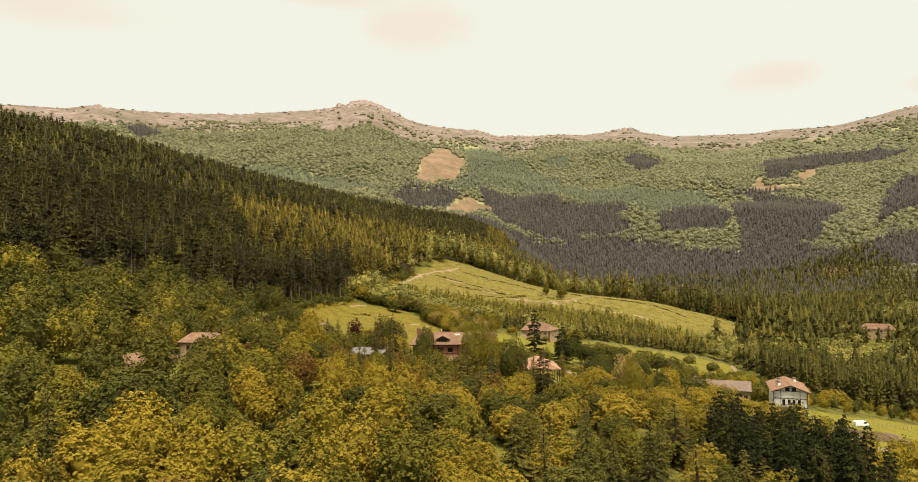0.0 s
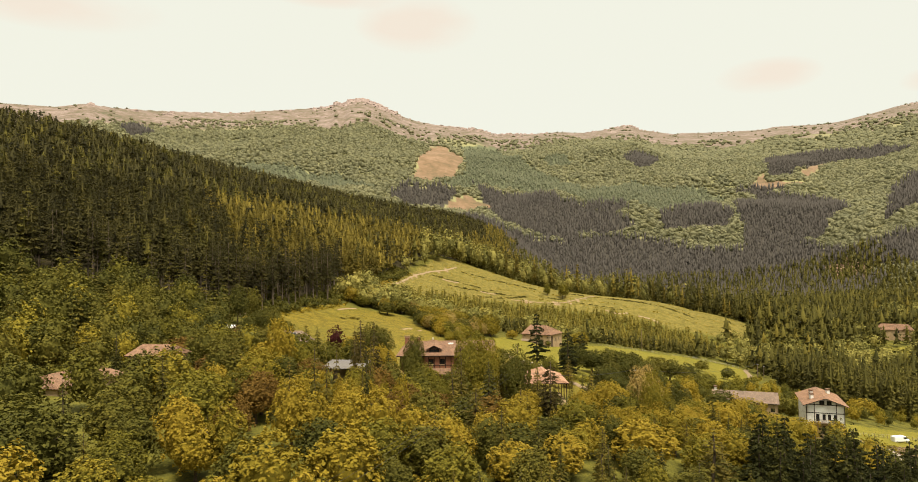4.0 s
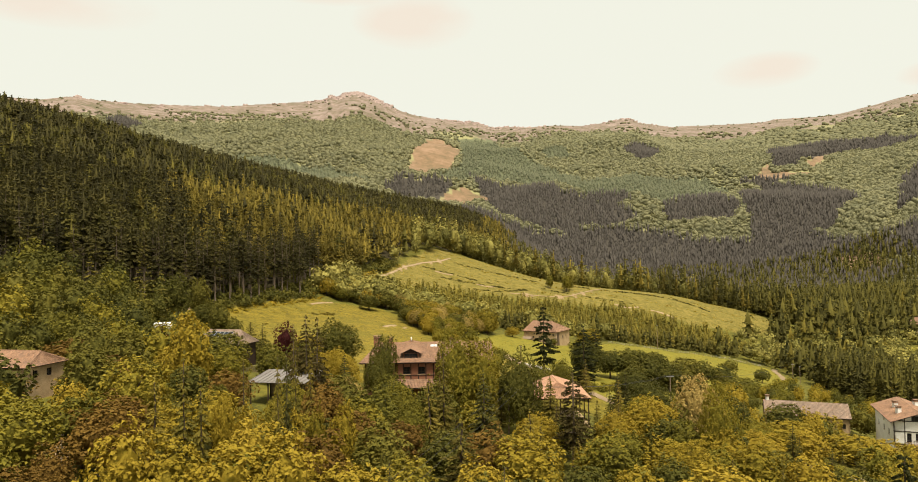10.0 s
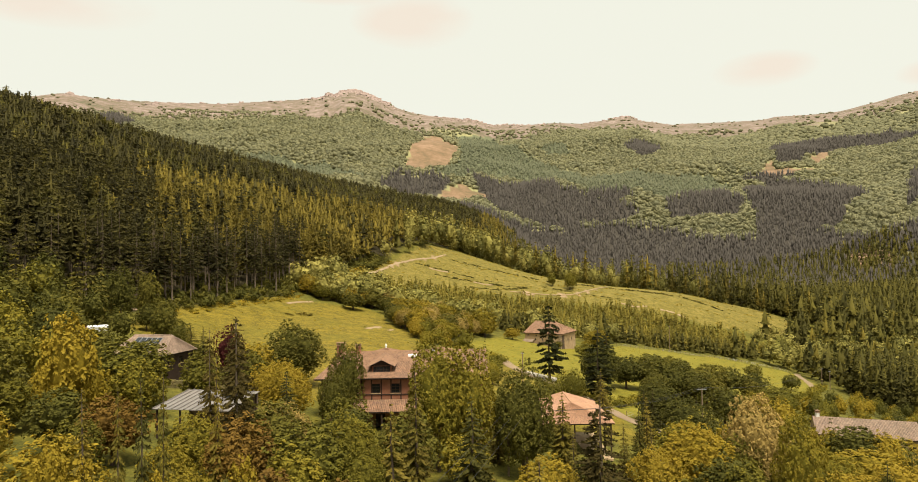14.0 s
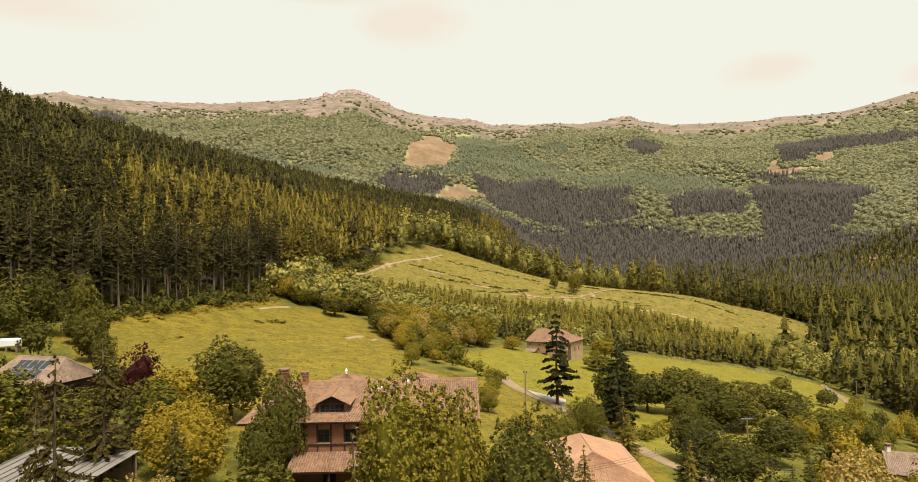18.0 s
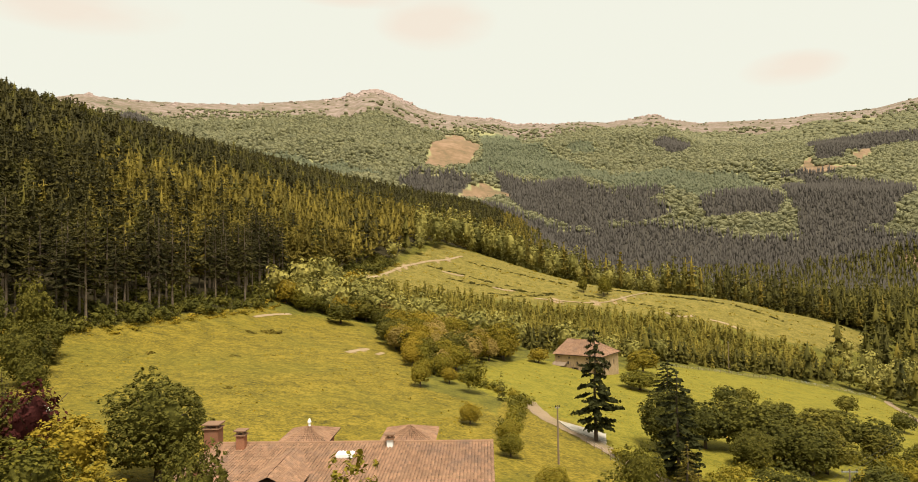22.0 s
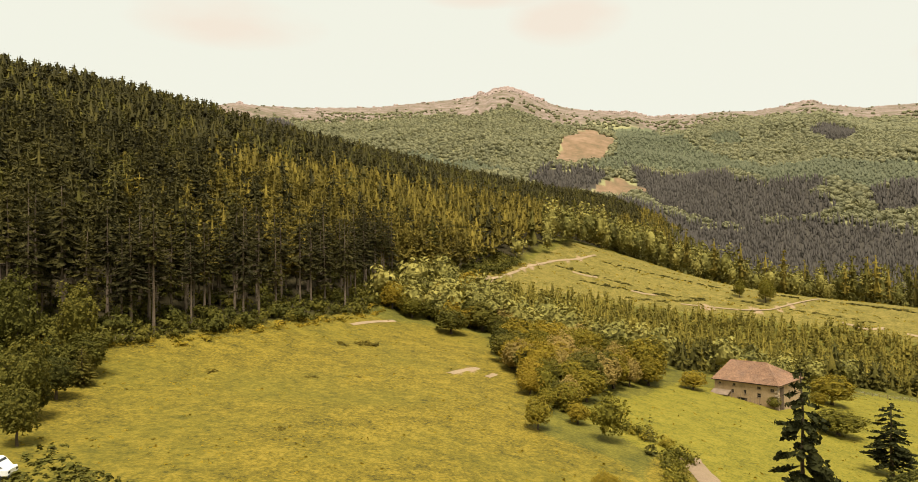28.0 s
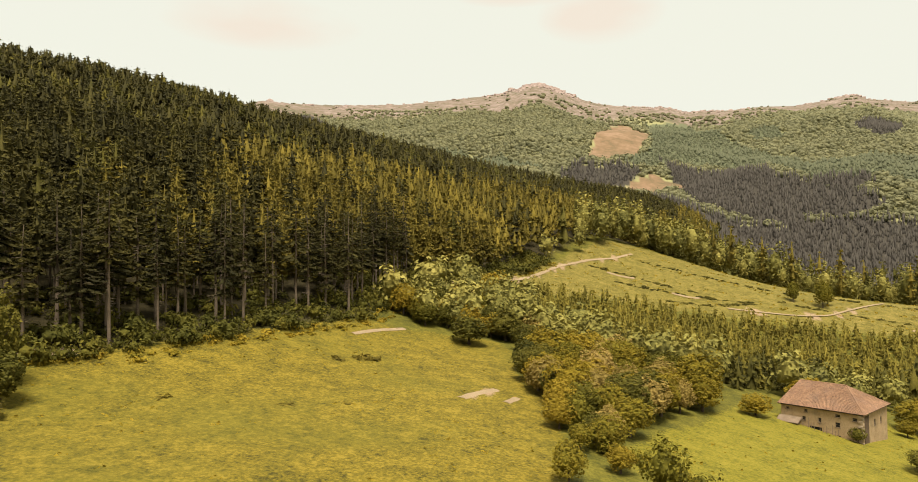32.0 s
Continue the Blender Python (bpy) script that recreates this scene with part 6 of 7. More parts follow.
for k_ in range(11):
    q_ = np.array(sl) + fu * (4.2 + k_ * 0.75) + fv * (1.2 + 0.5 * math.sin(k_ * 2.1))
    stake = thing("stake", "grey wooden stake in the grass before the farmhouse", "stake", (q_[0], q_[1], float(land(*q_))), 0, "stakes before the farmhouse")
    part("stake_post", add_beam(bmesh.new(), (0, 0, -0.3), (0.1 * math.sin(k_), 0, 1.1 + 0.5 * (k_ % 3)), 0.09, 0.09), WOOD, stake)

# -- the white farmhouse and its barn --
white = thing("white_farmhouse", "white plastered farmhouse with brown timbers and a wide low gable", "house")
A_, B_, C_ = np.array([101.5, 223.0]), np.array([111.0, 219.6]), np.array([105.6, 240.6])
gu, gd = unit(B_ - A_), unit(C_ - A_)
gd = np.array([-gu[1], gu[0]])
at2 = lambda u, v: tuple(A_ + gu * u + gd * v)
GW, GD, GE, GZ = 10.1, 17.0, -43.2, -41.1
ZB = -53.5
ov = 0.9
roof_plane(white, [P3(at2(-ov, GD + ov), GE - 0.15), P3(at2(-ov, -ov - 0.4), GE - 0.15), P3(at2(GW / 2, -ov - 0.4), GZ), P3(at2(GW / 2, GD + ov), GZ)], TILE)
roof_plane(white, [P3(at2(GW + ov, -ov - 0.4), GE - 0.15), P3(at2(GW + ov, GD + ov), GE - 0.15), P3(at2(GW / 2, GD + ov), GZ), P3(at2(GW / 2, -ov - 0.4), GZ)], TILE)
wall(white, at2(0, 0), at2(GW, 0), ZB, -48.4, STONE, [(4.2, 5.4, -51.4, -49.2, "door"), (6.6, 8.0, -50.6, -49.2)])
wall(white, at2(0, 0), at2(GW, 0), -48.4, GE, PLASTER, [(2.6, 3.5, -47.9, -45.9), (4.3, 5.1, -47.5, -45.9), (5.7, 6.5, -47.5, -45.9), (7.2, 8.1, -47.9, -45.9)])
wall(white, at2(GW, 0), at2(GW, GD), ZB - 1, GE, PLASTER, [(3, 4, -47.4, -46), (8, 9, -47.4, -46), (13, 14, -47.4, -46)])
wall(white, at2(GW, GD), at2(0, GD), ZB - 1, GE, PLASTER, [(4, 5, -47.4, -46)])
wall(white, at2(0, GD), at2(0, 0), ZB, GE, PLASTER, [(3, 3.9, -47.2, -45.9), (8, 8.9, -47.2, -45.9), (12.5, 13.4, -47.2, -45.9), (8, 8.9, -44.9, -44.1), (12.5, 13.4, -50.6, -49.4)])
for v in (0.02, GD):
    q0, q1, q2 = P3(at2(0, v), GE), P3(at2(GW, v), GE), P3(at2(GW / 2, v), GZ - 0.12)
    gable_fill(white, [q0, q1, q2] if v < 1 else [q1, q0, q2], PLASTER)
for u0 in (3.55, 5.45):
    win = part("attic_window_frame", box(0, 0.1, 0, 0.1, 0, 0.1), TIMBER, white)
    bm = bmesh.new()
    for (x0, x1, z0, z1) in ((0, 0.08, 0, 1.15), (1.22, 1.3, 0, 1.15), (0.08, 1.22, 0, 0.08), (0.08, 1.22, 1.07, 1.15), (0.61, 0.69, 0.08, 1.07)):
        add_box(bm, x0, x1, -0.06, 0.04, z0, z1)
    bm.transform(Matrix.Translation((*at2(u0, -0.02), GE + 0.05)) @ Matrix.Rotation(math.atan2(gu[1], gu[0]), 4, "Z"))
    bm.to_mesh(win.data)
    bm.free()
    pb = box(0.08, 1.22, -0.03, -0.02, 0.08, 1.07)
    pb.transform(Matrix.Translation((*at2(u0, -0.02), GE + 0.05)) @ Matrix.Rotation(math.atan2(gu[1], gu[0]), 4, "Z"))
    part("pane", pb, GLASS, win)
for u in (0.09, 2.2, GW - 2.2, GW - 0.09):
    part("timber_post", add_beam(bmesh.new(), P3(at2(u, -0.03), -48.4), P3(at2(u, -0.03), GE + (0.8 if 1 < u < 9 else 0)), 0.16, 0.08), TIMBER, white)
for z_ in (GE + 0.02, -45.55, -48.4):
    part("timber_rail", add_beam(bmesh.new(), P3(at2(0, -0.05), z_), P3(at2(GW, -0.05), z_), 0.08, 0.2), TIMBER, white)
balc = part("balcony", add_beam(bmesh.new(), P3(at2(2.2, -0.6), -48.3), P3(at2(GW - 2.2, -0.6), -48.3), 1.2, 0.16), WOOD, white, "wooden balcony with railings")
for k in range(20):
    u = 2.3 + k * 0.29
    part("baluster", add_beam(bmesh.new(), P3(at2(u, -1.15), -48.2), P3(at2(u, -1.15), -47.3), 0.05, 0.05), TIMBER, balc)
part("handrail", add_beam(bmesh.new(), P3(at2(2.2, -1.15), -47.27), P3(at2(GW - 2.2, -1.15), -47.27), 0.08, 0.06), TIMBER, balc)
for u, v, h_ in ((2.0, 4.0, -41.0), (2.6, 9.5, -40.9), (7.6, 12.5, -41.0)):
    chimney(white, *at2(u, v), GE, h_, 0.9, PLASTER)
barn = thing("long_barn", "long low stone barn with a grey brown tiled roof", "barn")
bq = lambda u, v: tuple(np.array([101.0, 238.5]) + np.array([-0.93, 0.36]) * u + np.array([0.36, 0.93]) * v)
roof_plane(barn, [P3(bq(20, -0.6), -46.6), P3(bq(0, -0.6), -46.6), P3(bq(0, 5), -43.9), P3(bq(20, 5), -43.9)], TILE_OLD)
roof_plane(barn, [P3(bq(0, 10.6), -46.6), P3(bq(20, 10.6), -46.6), P3(bq(20, 5), -43.9), P3(bq(0, 5), -43.9)], TILE_OLD)
wall(barn, bq(19.6, 0), bq(0.4, 0), -53, -46.4, STONE, [(3, 4.2, -49.2, -48), (8, 10.5, -52, -48.6, "door"), (14, 15.2, -49.2, -48), (17, 18.2, -49.2, -48)])
wall(barn, bq(0.4, 10), bq(19.6, 10), -53, -46.4, STONE)
for u in (0.4, 19.6):
    gable_fill(barn, [P3(bq(u, 0), -53), P3(bq(u, 10), -53), P3(bq(u, 10), -46.5), P3(bq(u, 5), -44.1), P3(bq(u, 0), -46.5)], STONE)
chimney(barn, *bq(19, 5), -44.3, -43.0, 0.7, PLASTER)


def hip_house(name, label, cx, cy, w, d, base, eave, ridge, turn, roof, walls, category="house", open_sides=False, ridge_part=0.5):
    h = thing(name, label, category)
    m = Matrix.Translation((cx, cy, 0)) @ Matrix.Rotation(radians(turn), 4, "Z")
    g = lambda x, y, z: tuple(m @ Vector((x, y, z)))
    X, Y, q = w / 2, d / 2, d / 2 * ridge_part
    roof_plane(h, [g(-X, -Y, eave), g(X, -Y, eave), g(0.01, -q, ridge), g(0, -q, ridge)], roof)
    roof_plane(h, [g(X, Y, eave), g(-X, Y, eave), g(0, q, ridge), g(0.01, q, ridge)], roof)
    roof_plane(h, [g(X, -Y, eave), g(X, Y, eave), g(0, q, ridge), g(0, -q, ridge)], roof)
    roof_plane(h, [g(-X, Y, eave), g(-X, -Y, eave), g(0, -q, ridge), g(0, q, ridge)], roof)
    bm = add_rod(bmesh.new(), g(0, -q, ridge + 0.03), g(0, q, ridge + 0.03), 0.14)
    for sx in (-1, 1):
        for sy in (-1, 1):
            add_rod(bm, g(0, sy * q, ridge), g(sx * X, sy * Y, eave), 0.12)
    part("ridge_tiles", bm, roof, h)
    i = 0.5
    if open_sides:
        for x in (-X + i, 0, X - i):
            for y in (-Y + i, -Y / 3, Y / 3, Y - i):
                part("post", add_beam(bmesh.new(), g(x, y, base), g(x, y, eave + 0.15), 0.2, 0.2), TIMBER, h)
        part("floor", add_beam(bmesh.new(), g(0, -Y, base + 0.9), g(0, Y, base + 0.9), w - 0.6, 0.3), STONE, h)
        wall(h, g(-X + i, Y - i, 0)[:2], g(-X + i, -Y + i, 0)[:2], base, eave, walls)
    else:
        cs = [g(-X + i, -Y + i, 0)[:2], g(X - i, -Y + i, 0)[:2], g(X - i, Y - i, 0)[:2], g(-X + i, Y - i, 0)[:2]]
        for k in range(4):
            ln = math.dist(cs[k], cs[(k + 1) % 4])
            wall(h, cs[k], cs[(k + 1) % 4], base, eave + 0.15, walls, [(ln * f_ - 0.5, ln * f_ + 0.5, eave - 1.9, eave - 0.7) for f_ in (0.25, 0.6)])
    return h


hip_house("pavilion", "open timber pavilion with a new orange tiled hip roof", 22.6, 208.3, 12.0, 15.5, -38.6, -32.3, -29.8, 0, TILE_ORANGE, STONE, "pavilion", True)
hip_house("roadside_house", "low stone house with a wide brown tiled roof", -81, 165, 12, 19, -29.0, -24.0, -21.9, -12, TILE, STONE, ridge_part=0.75)
hip_house("upper_house", "low house with a long brown tiled roof", -69.5, 180, 9, 11, -29, -20.7, -18.6, 78, TILE, STONE, ridge_part=0.75)
hip_house("cottage", "cottage with a weathered grey brown roof", -48.5, 217, 9, 11, -30.5, -22.4, -19.5, 75, TILE_OLD, TIMBER, ridge_part=0.7)
cot = lambda u, v, z: (-48.5 + math.cos(radians(75)) * u - math.sin(radians(75)) * v, 217 + math.sin(radians(75)) * u + math.cos(radians(75)) * v, z)
for row_ in range(2):
    for col_ in range(5):
        panel = thing("solar_panel", "dark solar panel with a pale frame on the cottage roof", "solar panel", group="solar panels on the cottage")
        u0, v0 = -3.7 + row_ * 1.55, -2.6 + col_ * 1.06
        slope_z = lambda u: -22.4 + (u + 4.5) / 4.5 * 2.9 + 0.16
        pts_ = [cot(u_, v_, slope_z(u_)) for u_, v_ in ((u0, v0), (u0, v0 + 1.0), (u0 + 1.45, v0 + 1.0), (u0 + 1.45, v0))][::-1]
        part("frame", add_poly(bmesh.new(), pts_, 0.05), METAL, panel)
        pts_ = [cot(u_, v_, slope_z(u_) + 0.015) for u_, v_ in ((u0 + 0.05, v0 + 0.05), (u0 + 0.05, v0 + 0.95), (u0 + 1.4, v0 + 0.95), (u0 + 1.4, v0 + 0.05))][::-1]
        part("pane", add_poly(bmesh.new(), pts_, 0.01), GLASS, panel)
tank = thing("water_tank", "white rounded water tank on a timber frame", "tank", (-80.0, 257.0, float(land(-80.0, 257.0))), 12)
part("tank_body", box(-2.3, 2.3, -0.9, 0.9, 0.7, 2.4, 0.3), WHITE, tank)
for x_ in (-1.8, 0.0, 1.8):
    part("support", box(x_ - 0.15, x_ + 0.15, -0.9, 0.9, -0.6, 0.72), WOOD, tank)
MOSS = surface("mossy_wall_stone", (0.10, 0.085, 0.03), (0.24, 0.19, 0.08), 1.2, 0.95, 0.6, 0.05, stain=(0.09, 0.095, 0.02), by_piece=0.2)
gw = thing("garden_wall", "low mossy stone wall below the cottage garden", "wall")
for k_ in range(24):
    x_, y_ = -56 + k_ * 0.98, 210.6 - 0.02 * k_
    for c_, dz in enumerate((0.0, 0.46, 0.92)):
        o_ = 0.49 if c_ == 1 else 0.0
        g_ = float(land(x_, y_))
        part("stone", box(x_ + o_ - 0.46, x_ + o_ + 0.46, y_ - 0.25, y_ + 0.25, g_ - (0.8 if c_ == 0 else 0) + dz, g_ + dz + 0.43, 0.04), MOSS, gw)
stack = thing("timber_stack", "stack of weathered boards in the yard", "timber stack", (-70.5, 247.0, float(land(-70.5, 247.0))), 15)
for k_ in range(12):
    part("board", box(-2.2 + 0.1 * (k_ % 3), 2.1 - 0.15 * (k_ % 2), -0.8 + 0.42 * (k_ % 4), -0.42 + 0.42 * (k_ % 4), -0.3 + 0.3 * (k_ // 4), -0.05 + 0.3 * (k_ // 4), 0.02), WOOD, stack)
shed = thing("open_shed", "low shed with a grey brown ribbed sheet roof", "shed")
sq = lambda u, v, z: (-30.6 + 0.975 * u - 0.22 * v, 188.0 - 0.22 * u - 0.975 * v, z)
for k in range(12):
    u0, z_ = k * 0.86, 0.03 * (k % 2)
    sheet = part("roof_sheet", add_poly(bmesh.new(), [sq(u0, 7.4, -24.5 + z_), sq(u0 + 0.85, 7.4, -24.5 + z_), sq(u0 + 0.85, 0, -23.6 + z_), sq(u0, 0, -23.6 + z_)], 0.05), SHEET, shed)
    part("rib", add_beam(bmesh.new(), sq(u0 + 0.05, 7.4, -24.44 + z_), sq(u0 + 0.05, 0, -23.54 + z_), 0.09, 0.07), SHEET, sheet)
for u0 in (0.4, 3.6, 6.8, 10.0):
    for v0, z_ in ((7.0, -24.5), (0.4, -23.7)):
        p_ = sq(u0, v0, z_)
        part("post", add_beam(bmesh.new(), (p_[0], p_[1], float(land(p_[0], p_[1])) - 0.3), p_, 0.18, 0.18), TIMBER, shed)
wall(shed, sq(10.2, 0.2, 0)[:2], sq(0.3, 0.2, 0)[:2], -30.0, -23.75, WOOD, thick=0.15, name="back_wall")
hip_house("valley_house", "large house with a faded red roof beyond the woods", 320, 524, 11, 24, -66, -54.5, -50.5, 60, TILE, STONE, ridge_part=0.7)

# ---- lanes and tracks ----
def ribbon(name, label, line, width, mat, lift=0.05, category="road"):
    """A way laid on the land, following a line."""
    pts = []
    for (ax, ay), (bx, by) in zip(line, line[1:]):
        n = max(2, int(math.hypot(bx - ax, by - ay) / 1.5))
        pts += [(ax + (bx - ax) * k / n, ay + (by - ay) * k / n) for k in range(n)]
    pts.append(line[-1])
    p = np.array(pts, float)
    for _ in range(4):
        p[1:-1] = (p[:-2] + 2 * p[1:-1] + p[2:]) / 4
    t = unit(np.gradient(p, axis=0))
    side = np.stack([t[:, 1], -t[:, 0]], 1)
    rng_ = np.random.default_rng(len(p))
    cols = []
    for k in (-0.5, -0.25, 0.0, 0.25, 0.5):
        w_ = width * (k + (rng_.uniform(-0.08, 0.08, len(p)) if abs(k) == 0.5 else 0))
        q_ = p + side * np.reshape(w_, (-1, 1)) if np.ndim(w_) else p + side * w_
        cols.append(np.c_[q_, land(q_[:, 0], q_[:, 1]) + lift + (0 if abs(k) < 0.5 else -0.12)])
    v = np.stack(cols, 1)
    n = len(p)
    i = np.arange(n * 5).reshape(n, 5)
    f = np.concatenate([np.stack([i[:-1, k], i[:-1, k + 1], i[1:, k + 1], i[1:, k]], -1) for k in range(4)])
    return tagged(new(name, bulk(name, v.reshape(-1, 3), f, mat, shade=True)), label, category, kind="structure")


ribbon("lane", "narrow dirt lane between hedges", LANE, 3.4, EARTH, 0.2)
ribbon("track", "pale dirt track up the cleared knoll", TRACK, 1.8, DIRT, 0.35)
ribbon("east_track", "pale dirt track across the cleared knoll", TRACK_EAST, 1.2, DIRT, 0.45)
ribbon("forest_track", "dirt track along the forest edge", [(-60, 352), (-58, 360), (-54, 369)], 1.6, DIRT, 0.2)
ribbon("earth_scar", "bare earth bank at the forest edge", [(-92, 283), (-86, 292), (-83, 298)], 3.0, DIRT, 0.3)
ribbon("earth_patch", "bare earth patch worn in the meadow", [(-26, 322), (-25, 327), (-22.5, 333)], 1.9, DIRT, 0.12)
for scar in ([(105, 518), (113, 512), (121, 516)], [(128, 512), (136, 509), (141, 503)], [(-14, 527), (-8, 526), (-2, 528)], [(14, 520), (20, 519), (26, 521)]):
    ribbon("earth_scar", "pale bare earth on the cleared knoll", scar, 2.0, DIRT, 0.3)
ribbon("earth_patch", "bare earth patch under the hedge trees", [(-19, 325), (-18, 330)], 1.5, DIRT, 0.12)
ribbon("yard_road", "pale gravel road to the white farmhouse", [(100, 180), (118, 196), (124, 214), (124, 232)], 6.0, GRAVEL, 0.15)
ribbon("yard_road", "pale gravel road along the vegetable plot", [(118, 196), (136, 206), (160, 216), (190, 226)], 5.0, GRAVEL, 0.18)
ribbon("field_road", "grey brown road along the field", [(146, 366), (152, 380), (160, 400), (168, 425), (172, 432)], 2.8, EARTH, 0.2)
ribbon("village_road", "pale pinkish road through the trees", [(-58, 178), (-52, 165), (-45, 147), (-38.5, 128)], 5.0, EARTH, 0.15)
slab = thing("concrete_slab", "pale concrete slab beside the dirt lane", "concrete slab")
for k_ in range(5):
    a_, b_ = k_ / 5, (k_ + 0.985) / 5
    q_ = [np.array([22.4, 281.0]) + np.array([8.4, -4.6]) * a_, np.array([24.2, 275.0]) + np.array([5.4, -5.6]) * a_, np.array([24.2, 275.0]) + np.array([5.4, -5.6]) * b_, np.array([22.4, 281.0]) + np.array([8.4, -4.6]) * b_]
    part("panel", add_poly(bmesh.new(), [(*p_, float(land(*p_)) + 0.42) for p_ in q_], 0.5), CONCRETE, slab)
parapet = thing("road_parapet", "low stone parapet at the end of the road", "wall")
for k_ in range(12):
    x_, y_ = -43 + k_ * 0.86, 125.4 + k_ * 0.28
    bm = box(-0.42, 0.42, -0.2, 0.2, float(land(x_, y_)) - 0.9, float(land(x_, y_)) + 0.45, 0.03)
    bm.transform(Matrix.Translation((x_, y_, 0)) @ Matrix.Rotation(0.31, 4, "Z"))
    part("stone", bm, STONE_PIECE, parapet)


# ---- fences, poles, wires, van, vegetable plot ----
def fence(label, line, step, height=1.2, r=0.07, wires=3):
    fnc = thing("fence", label, "fence", group="field fences")
    pts = []
    for (ax, ay), (bx, by) in zip(line, line[1:]):
        n = max(1, int(math.hypot(bx - ax, by - ay) / step))
        pts += [(ax + (bx - ax) * k / n, ay + (by - ay) * k / n) for k in range(n)]
    pts.append(line[-1])
    bm = add_rod(bmesh.new(), (0, 0, -0.4), (0, 0, height), r, r * 0.9, 6)
    me_ = bpy.data.meshes.new("post")
    bm.to_mesh(me_)
    bm.free()
    me_.materials.append(WOOD)
    for x_, y_ in pts:
        ob = child("post", me_, fnc)
        ob.location = (x_, y_, float(land(x_, y_)))
    for k in range(wires):
        z_ = height * (0.35 + 0.28 * k)
        bm = bmesh.new()
        for (ax, ay), (bx, by) in zip(pts, pts[1:]):
            add_rod(bm, (ax, ay, float(land(ax, ay)) + z_), (bx, by, float(land(bx, by)) + z_), 0.012, None, 3)
        part("wire", bm, METAL, fnc)
    return fnc


fence("wooden post and wire fence along the field edge", [(80, 421), (100, 430), (120, 436), (142, 442), (160, 440), (168, 434)], 2.6)
fence("wooden post and wire fence below the meadow", [(36, 236), (30, 254), (26, 268)], 2.6)
fence("wooden garden fence behind the vegetable plot", [(118, 238), (134, 244), (150, 252), (172, 262)], 2.2, 1.3)
fence("wooden post fence by the lower field", [(40, 240), (52, 234), (64, 242)], 2.8)


def pole(x, y, h, arm=0.0, label="grey wooden utility pole", lean=0.0, second=None):
    p = thing("utility_pole", label, "utility pole", (x, y, float(land(x, y))), 0, "utility poles")
    part("pole", add_rod(bmesh.new(), (0, 0, -0.8), (lean, 0, h), 0.16, 0.11, 10), WOOD, p)
    if second:
        part("pole", add_rod(bmesh.new(), (second, 0, -0.8), (second, 0, h), 0.16, 0.11, 10), WOOD, p)
        part("crossarm", box(-0.4, second + 0.4, -0.14, -0.02, h - 0.6, h - 0.4), METAL, p)
        part("brace", add_beam(bmesh.new(), (0, 0.1, h - 2.0), (second, 0.1, h - 1.2), 0.08, 0.08), METAL, p)
    elif arm:
        part("crossarm", box(-arm, arm, -0.08, 0.08, h - 0.35, h - 0.2), METAL, p)
    for x_ in ((-0.2, (second or 0) / 2, (second or 0) + 0.2) if second else (-arm * 0.9, 0.0, arm * 0.9)):
        part("insulator", add_rod(add_rod(bmesh.new(), (x_, 0, h - 0.2), (x_, 0, h + 0.1), 0.07, 0.05), (x_, 0, h - 0.05), (x_, 0, h), 0.1, 0.1), GLASS, p)
    return p


pole(11.4, 185.2, 8.2, second=2.4, label="double wooden utility pole with a steel crossarm")
pole(58.0, 246.0, 8.0, 1.1, "utility pole with a steel crossarm")
pole(155.6, 379.6, 8.5, 0.6)
pole(158.6, 379.0, 8.0, 0.4)
pole(110, 436, 13.0, 0.3, "slender utility pole at the field edge")
pole(19.5, 252, 8.5, 0.3)


def wire(a, b, sag):
    bm = bmesh.new()
    pts = [Vector(a).lerp(Vector(b), k / 14) - Vector((0, 0, sag * 4 * (k / 14) * (1 - k / 14))) for k in range(15)]
    for p_, q_ in zip(pts, pts[1:]):
        add_rod(bm, p_, q_, 0.018, None, 4)
    return part("power_line", bm, CABLE, None)


pole_top = lambda x, y, h: (x, y, float(land(x, y)) + h)
for dx in (-0.2, 1.2, 2.6):
    a_ = Vector(pole_top(11.4, 185.2, 8.3)) + Vector((dx, 0, 0))
    for far_ in (Vector((-34 + dx, 12, -16.0)), Vector(pole_top(58.0, 246.0, 8.1)) + Vector((dx * 0.7 - 0.8, 0, 0))):
        tagged(wire(a_, far_, 1.4), "thin dark power line between utility poles", "cable", "power lines")
for dx in (-0.8, 0.8):
    tagged(wire(Vector(pole_top(58.0, 246.0, 8.1)) + Vector((dx, 0, 0)), Vector(pole_top(155.6, 379.6, 8.5)) + Vector((dx * 0.5, 0, 0)), 2.5), "thin dark power line between utility poles", "cable", "power lines")

# a pole carries the near end of the lines
pole(-34.0, 12.0, float(-16.0 - land(-34.0, 12.0)), 1.6)

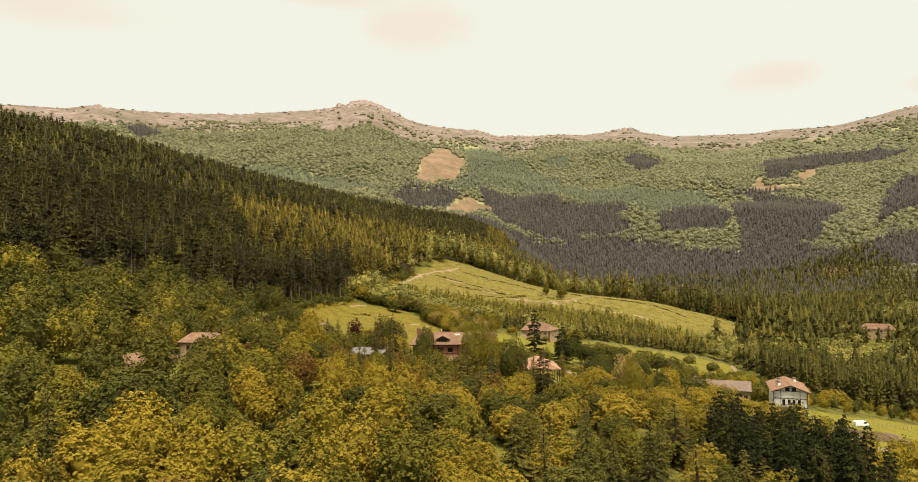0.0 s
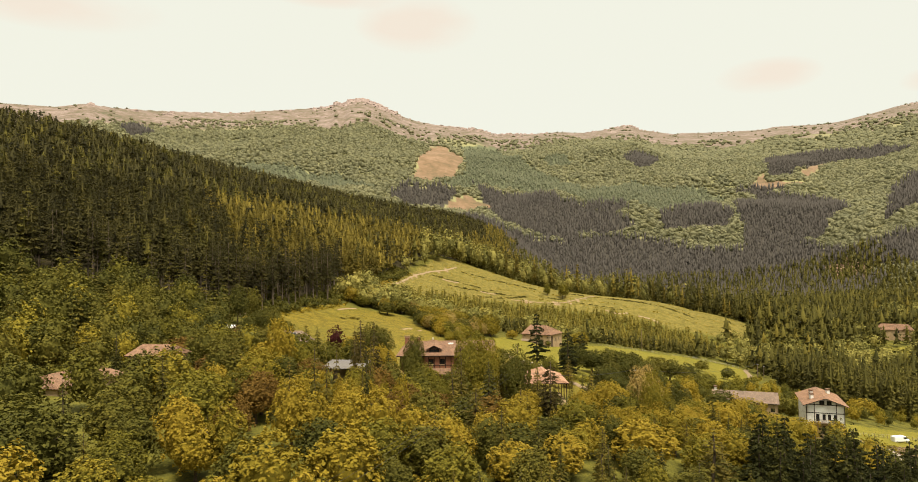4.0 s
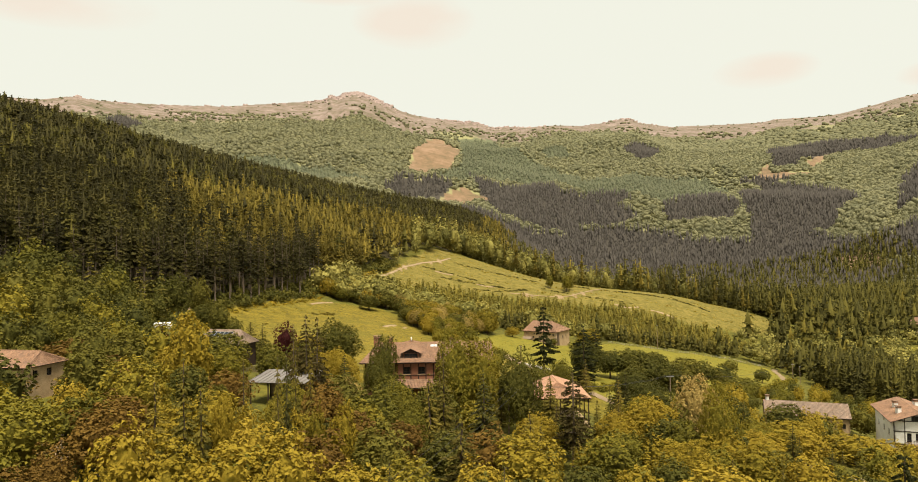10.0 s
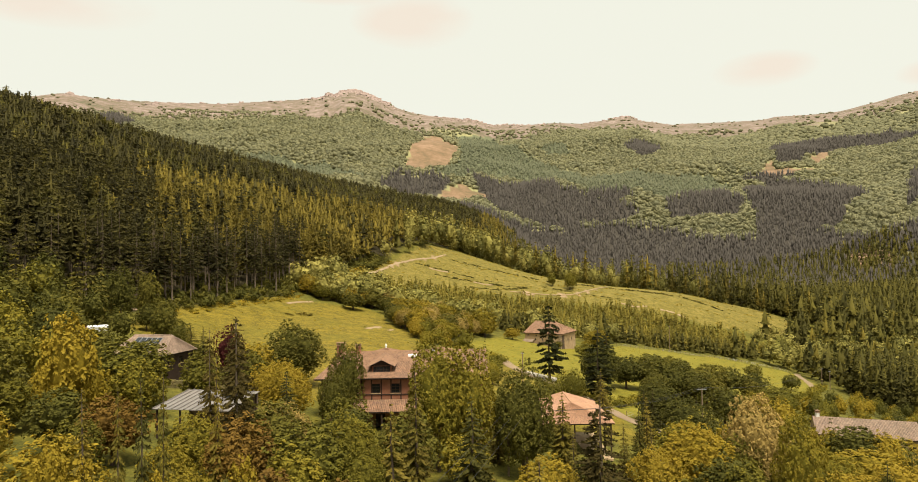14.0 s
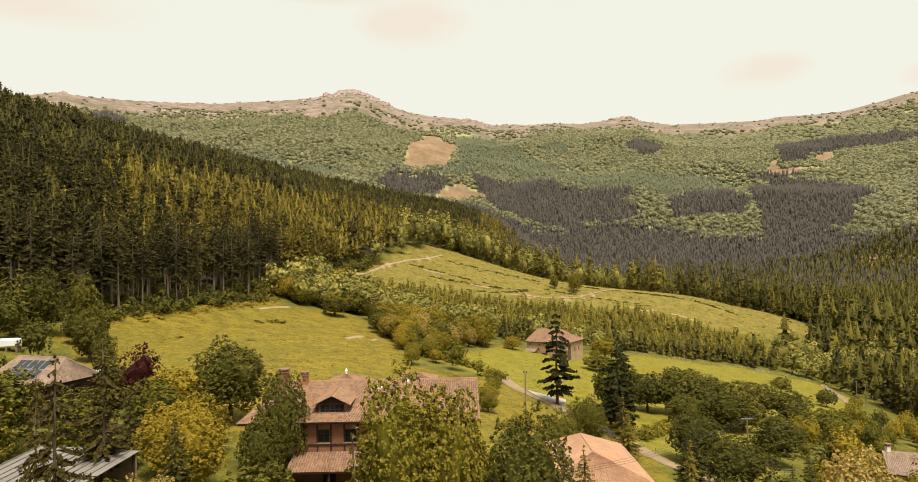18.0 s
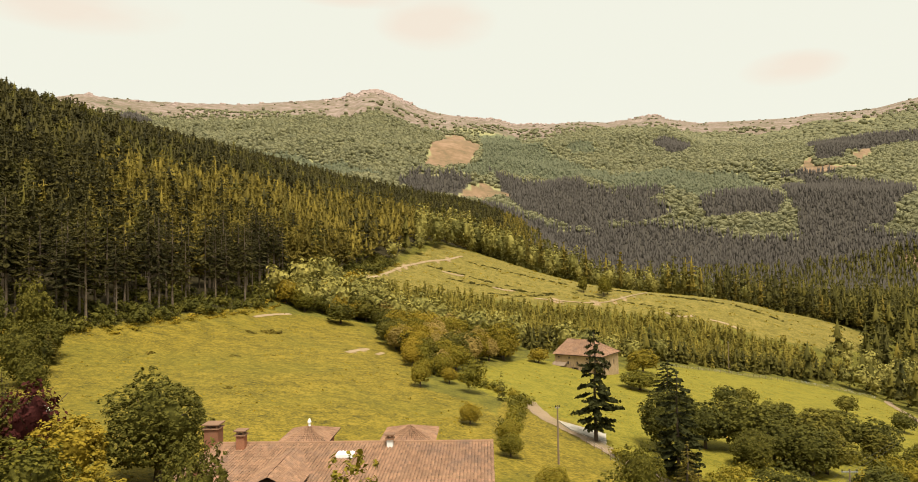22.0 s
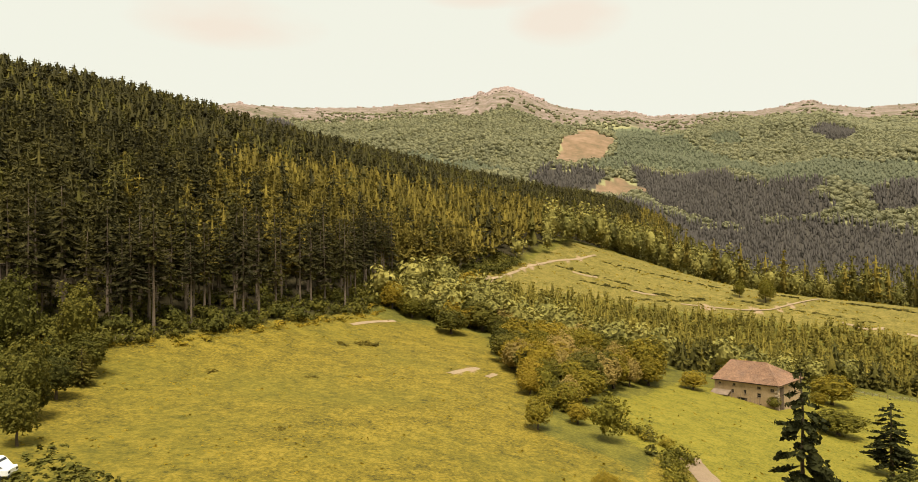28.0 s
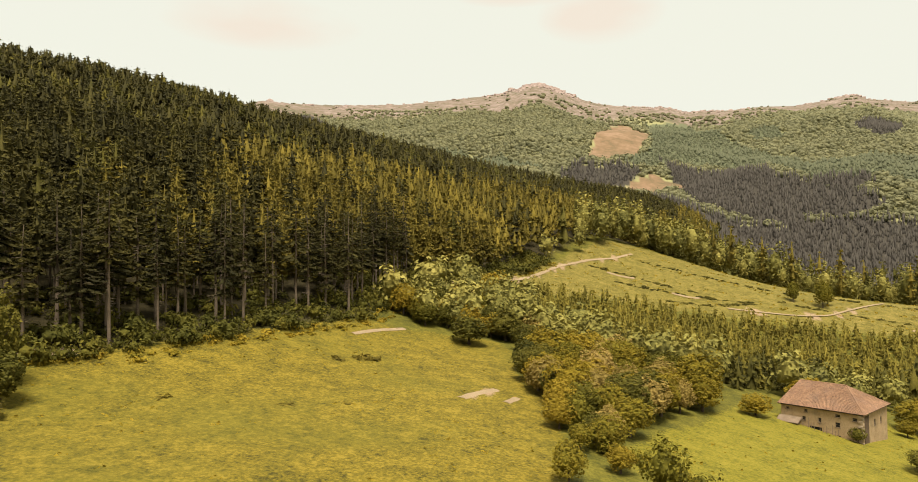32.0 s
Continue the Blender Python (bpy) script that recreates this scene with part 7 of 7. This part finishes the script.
def white_van(x, y, turn, label):
    van = thing("white_van", label, "van", (x, y, float(land(x, y))), turn)
    bm = box(-2.6, 1.5, -0.95, 0.95, 0.45, 2.1, 0.12)
    body = part("body", bm, WHITE, van)
    bm = bmesh.new()
    add_box(bm, 1.5, 2.7, -0.93, 0.93, 0.45, 1.15, 0.1)
    add_poly(bm, [(1.5, -0.9, 2.0), (2.25, -0.85, 1.16), (2.25, 0.85, 1.16), (1.5, 0.9, 2.0)])
    part("bonnet", bm, WHITE, van)
    part("windscreen", add_poly(bmesh.new(), [(2.2, -0.8, 1.2), (2.2, 0.8, 1.2), (1.55, 0.82, 1.95), (1.55, -0.82, 1.95)], 0.03), GLASS, van)
    for sy in (-1, 1):
        part("side_window", box(0.5, 1.4, sy * 0.955 - 0.01, sy * 0.955 + 0.01, 1.25, 1.85), GLASS, van)
        part("headlight", box(2.66, 2.72, sy * 0.7 - 0.16, sy * 0.7 + 0.16, 0.75, 0.95), GLASS, van)
        for x_ in (-1.8, 1.8):
            wh = part("wheel", add_rod(bmesh.new(), (x_, sy * 0.78, 0.34), (x_, sy * 0.98, 0.34), 0.34, None, 18), RUBBER, van)
            part("rim", add_rod(bmesh.new(), (x_, sy * 0.97, 0.34), (x_, sy * 1.0, 0.34), 0.2, None, 12), METAL, wh)
    part("bumper", box(2.62, 2.8, -0.9, 0.9, 0.35, 0.6, 0.04), RUBBER, van)
    return van


white_van(141.5, 243.0, 8, "white delivery van parked beside the garden fence")
white_van(-51.6, 240.0, 20, "white van parked behind the trees by the cottage")

plot = thing("vegetable_plot", "brown vegetable plot with rows of young plants", "garden bed")
SOIL = surface("garden_soil", (0.10, 0.06, 0.035), (0.20, 0.13, 0.08), 1.0, 0.95, 0.6, 0.06)
for k in range(11):
    x0, y0 = 124 + k * 2.1, 212 + k * 0.9
    pts_ = [(x0, y0), (x0 + 1.6, y0 + 0.7), (x0 + 1.6 - 6.5 + 10, y0 + 0.7 + 17), (x0 - 6.5 + 10, y0 + 17)]
    bm = add_poly(bmesh.new(), [(p_[0], p_[1], float(land(*p_)) + 0.28) for p_ in pts_], 0.3)
    bed = part("bed", bm, SOIL, plot)
    n = 16
    xs = np.array([x0 + 0.8 + 3.5 * j / n for j in range(n)])
    ys = np.array([y0 + 0.4 + 17 * j / n for j in range(n)])
    if k < 8:
        row = woods("vegetable_row", "row of green vegetables", tuft, LEAF_FAR["green"], xs, ys, np.full(n, 1.1), seed=60 + k, category="plants")
        row.location.z = 0.5
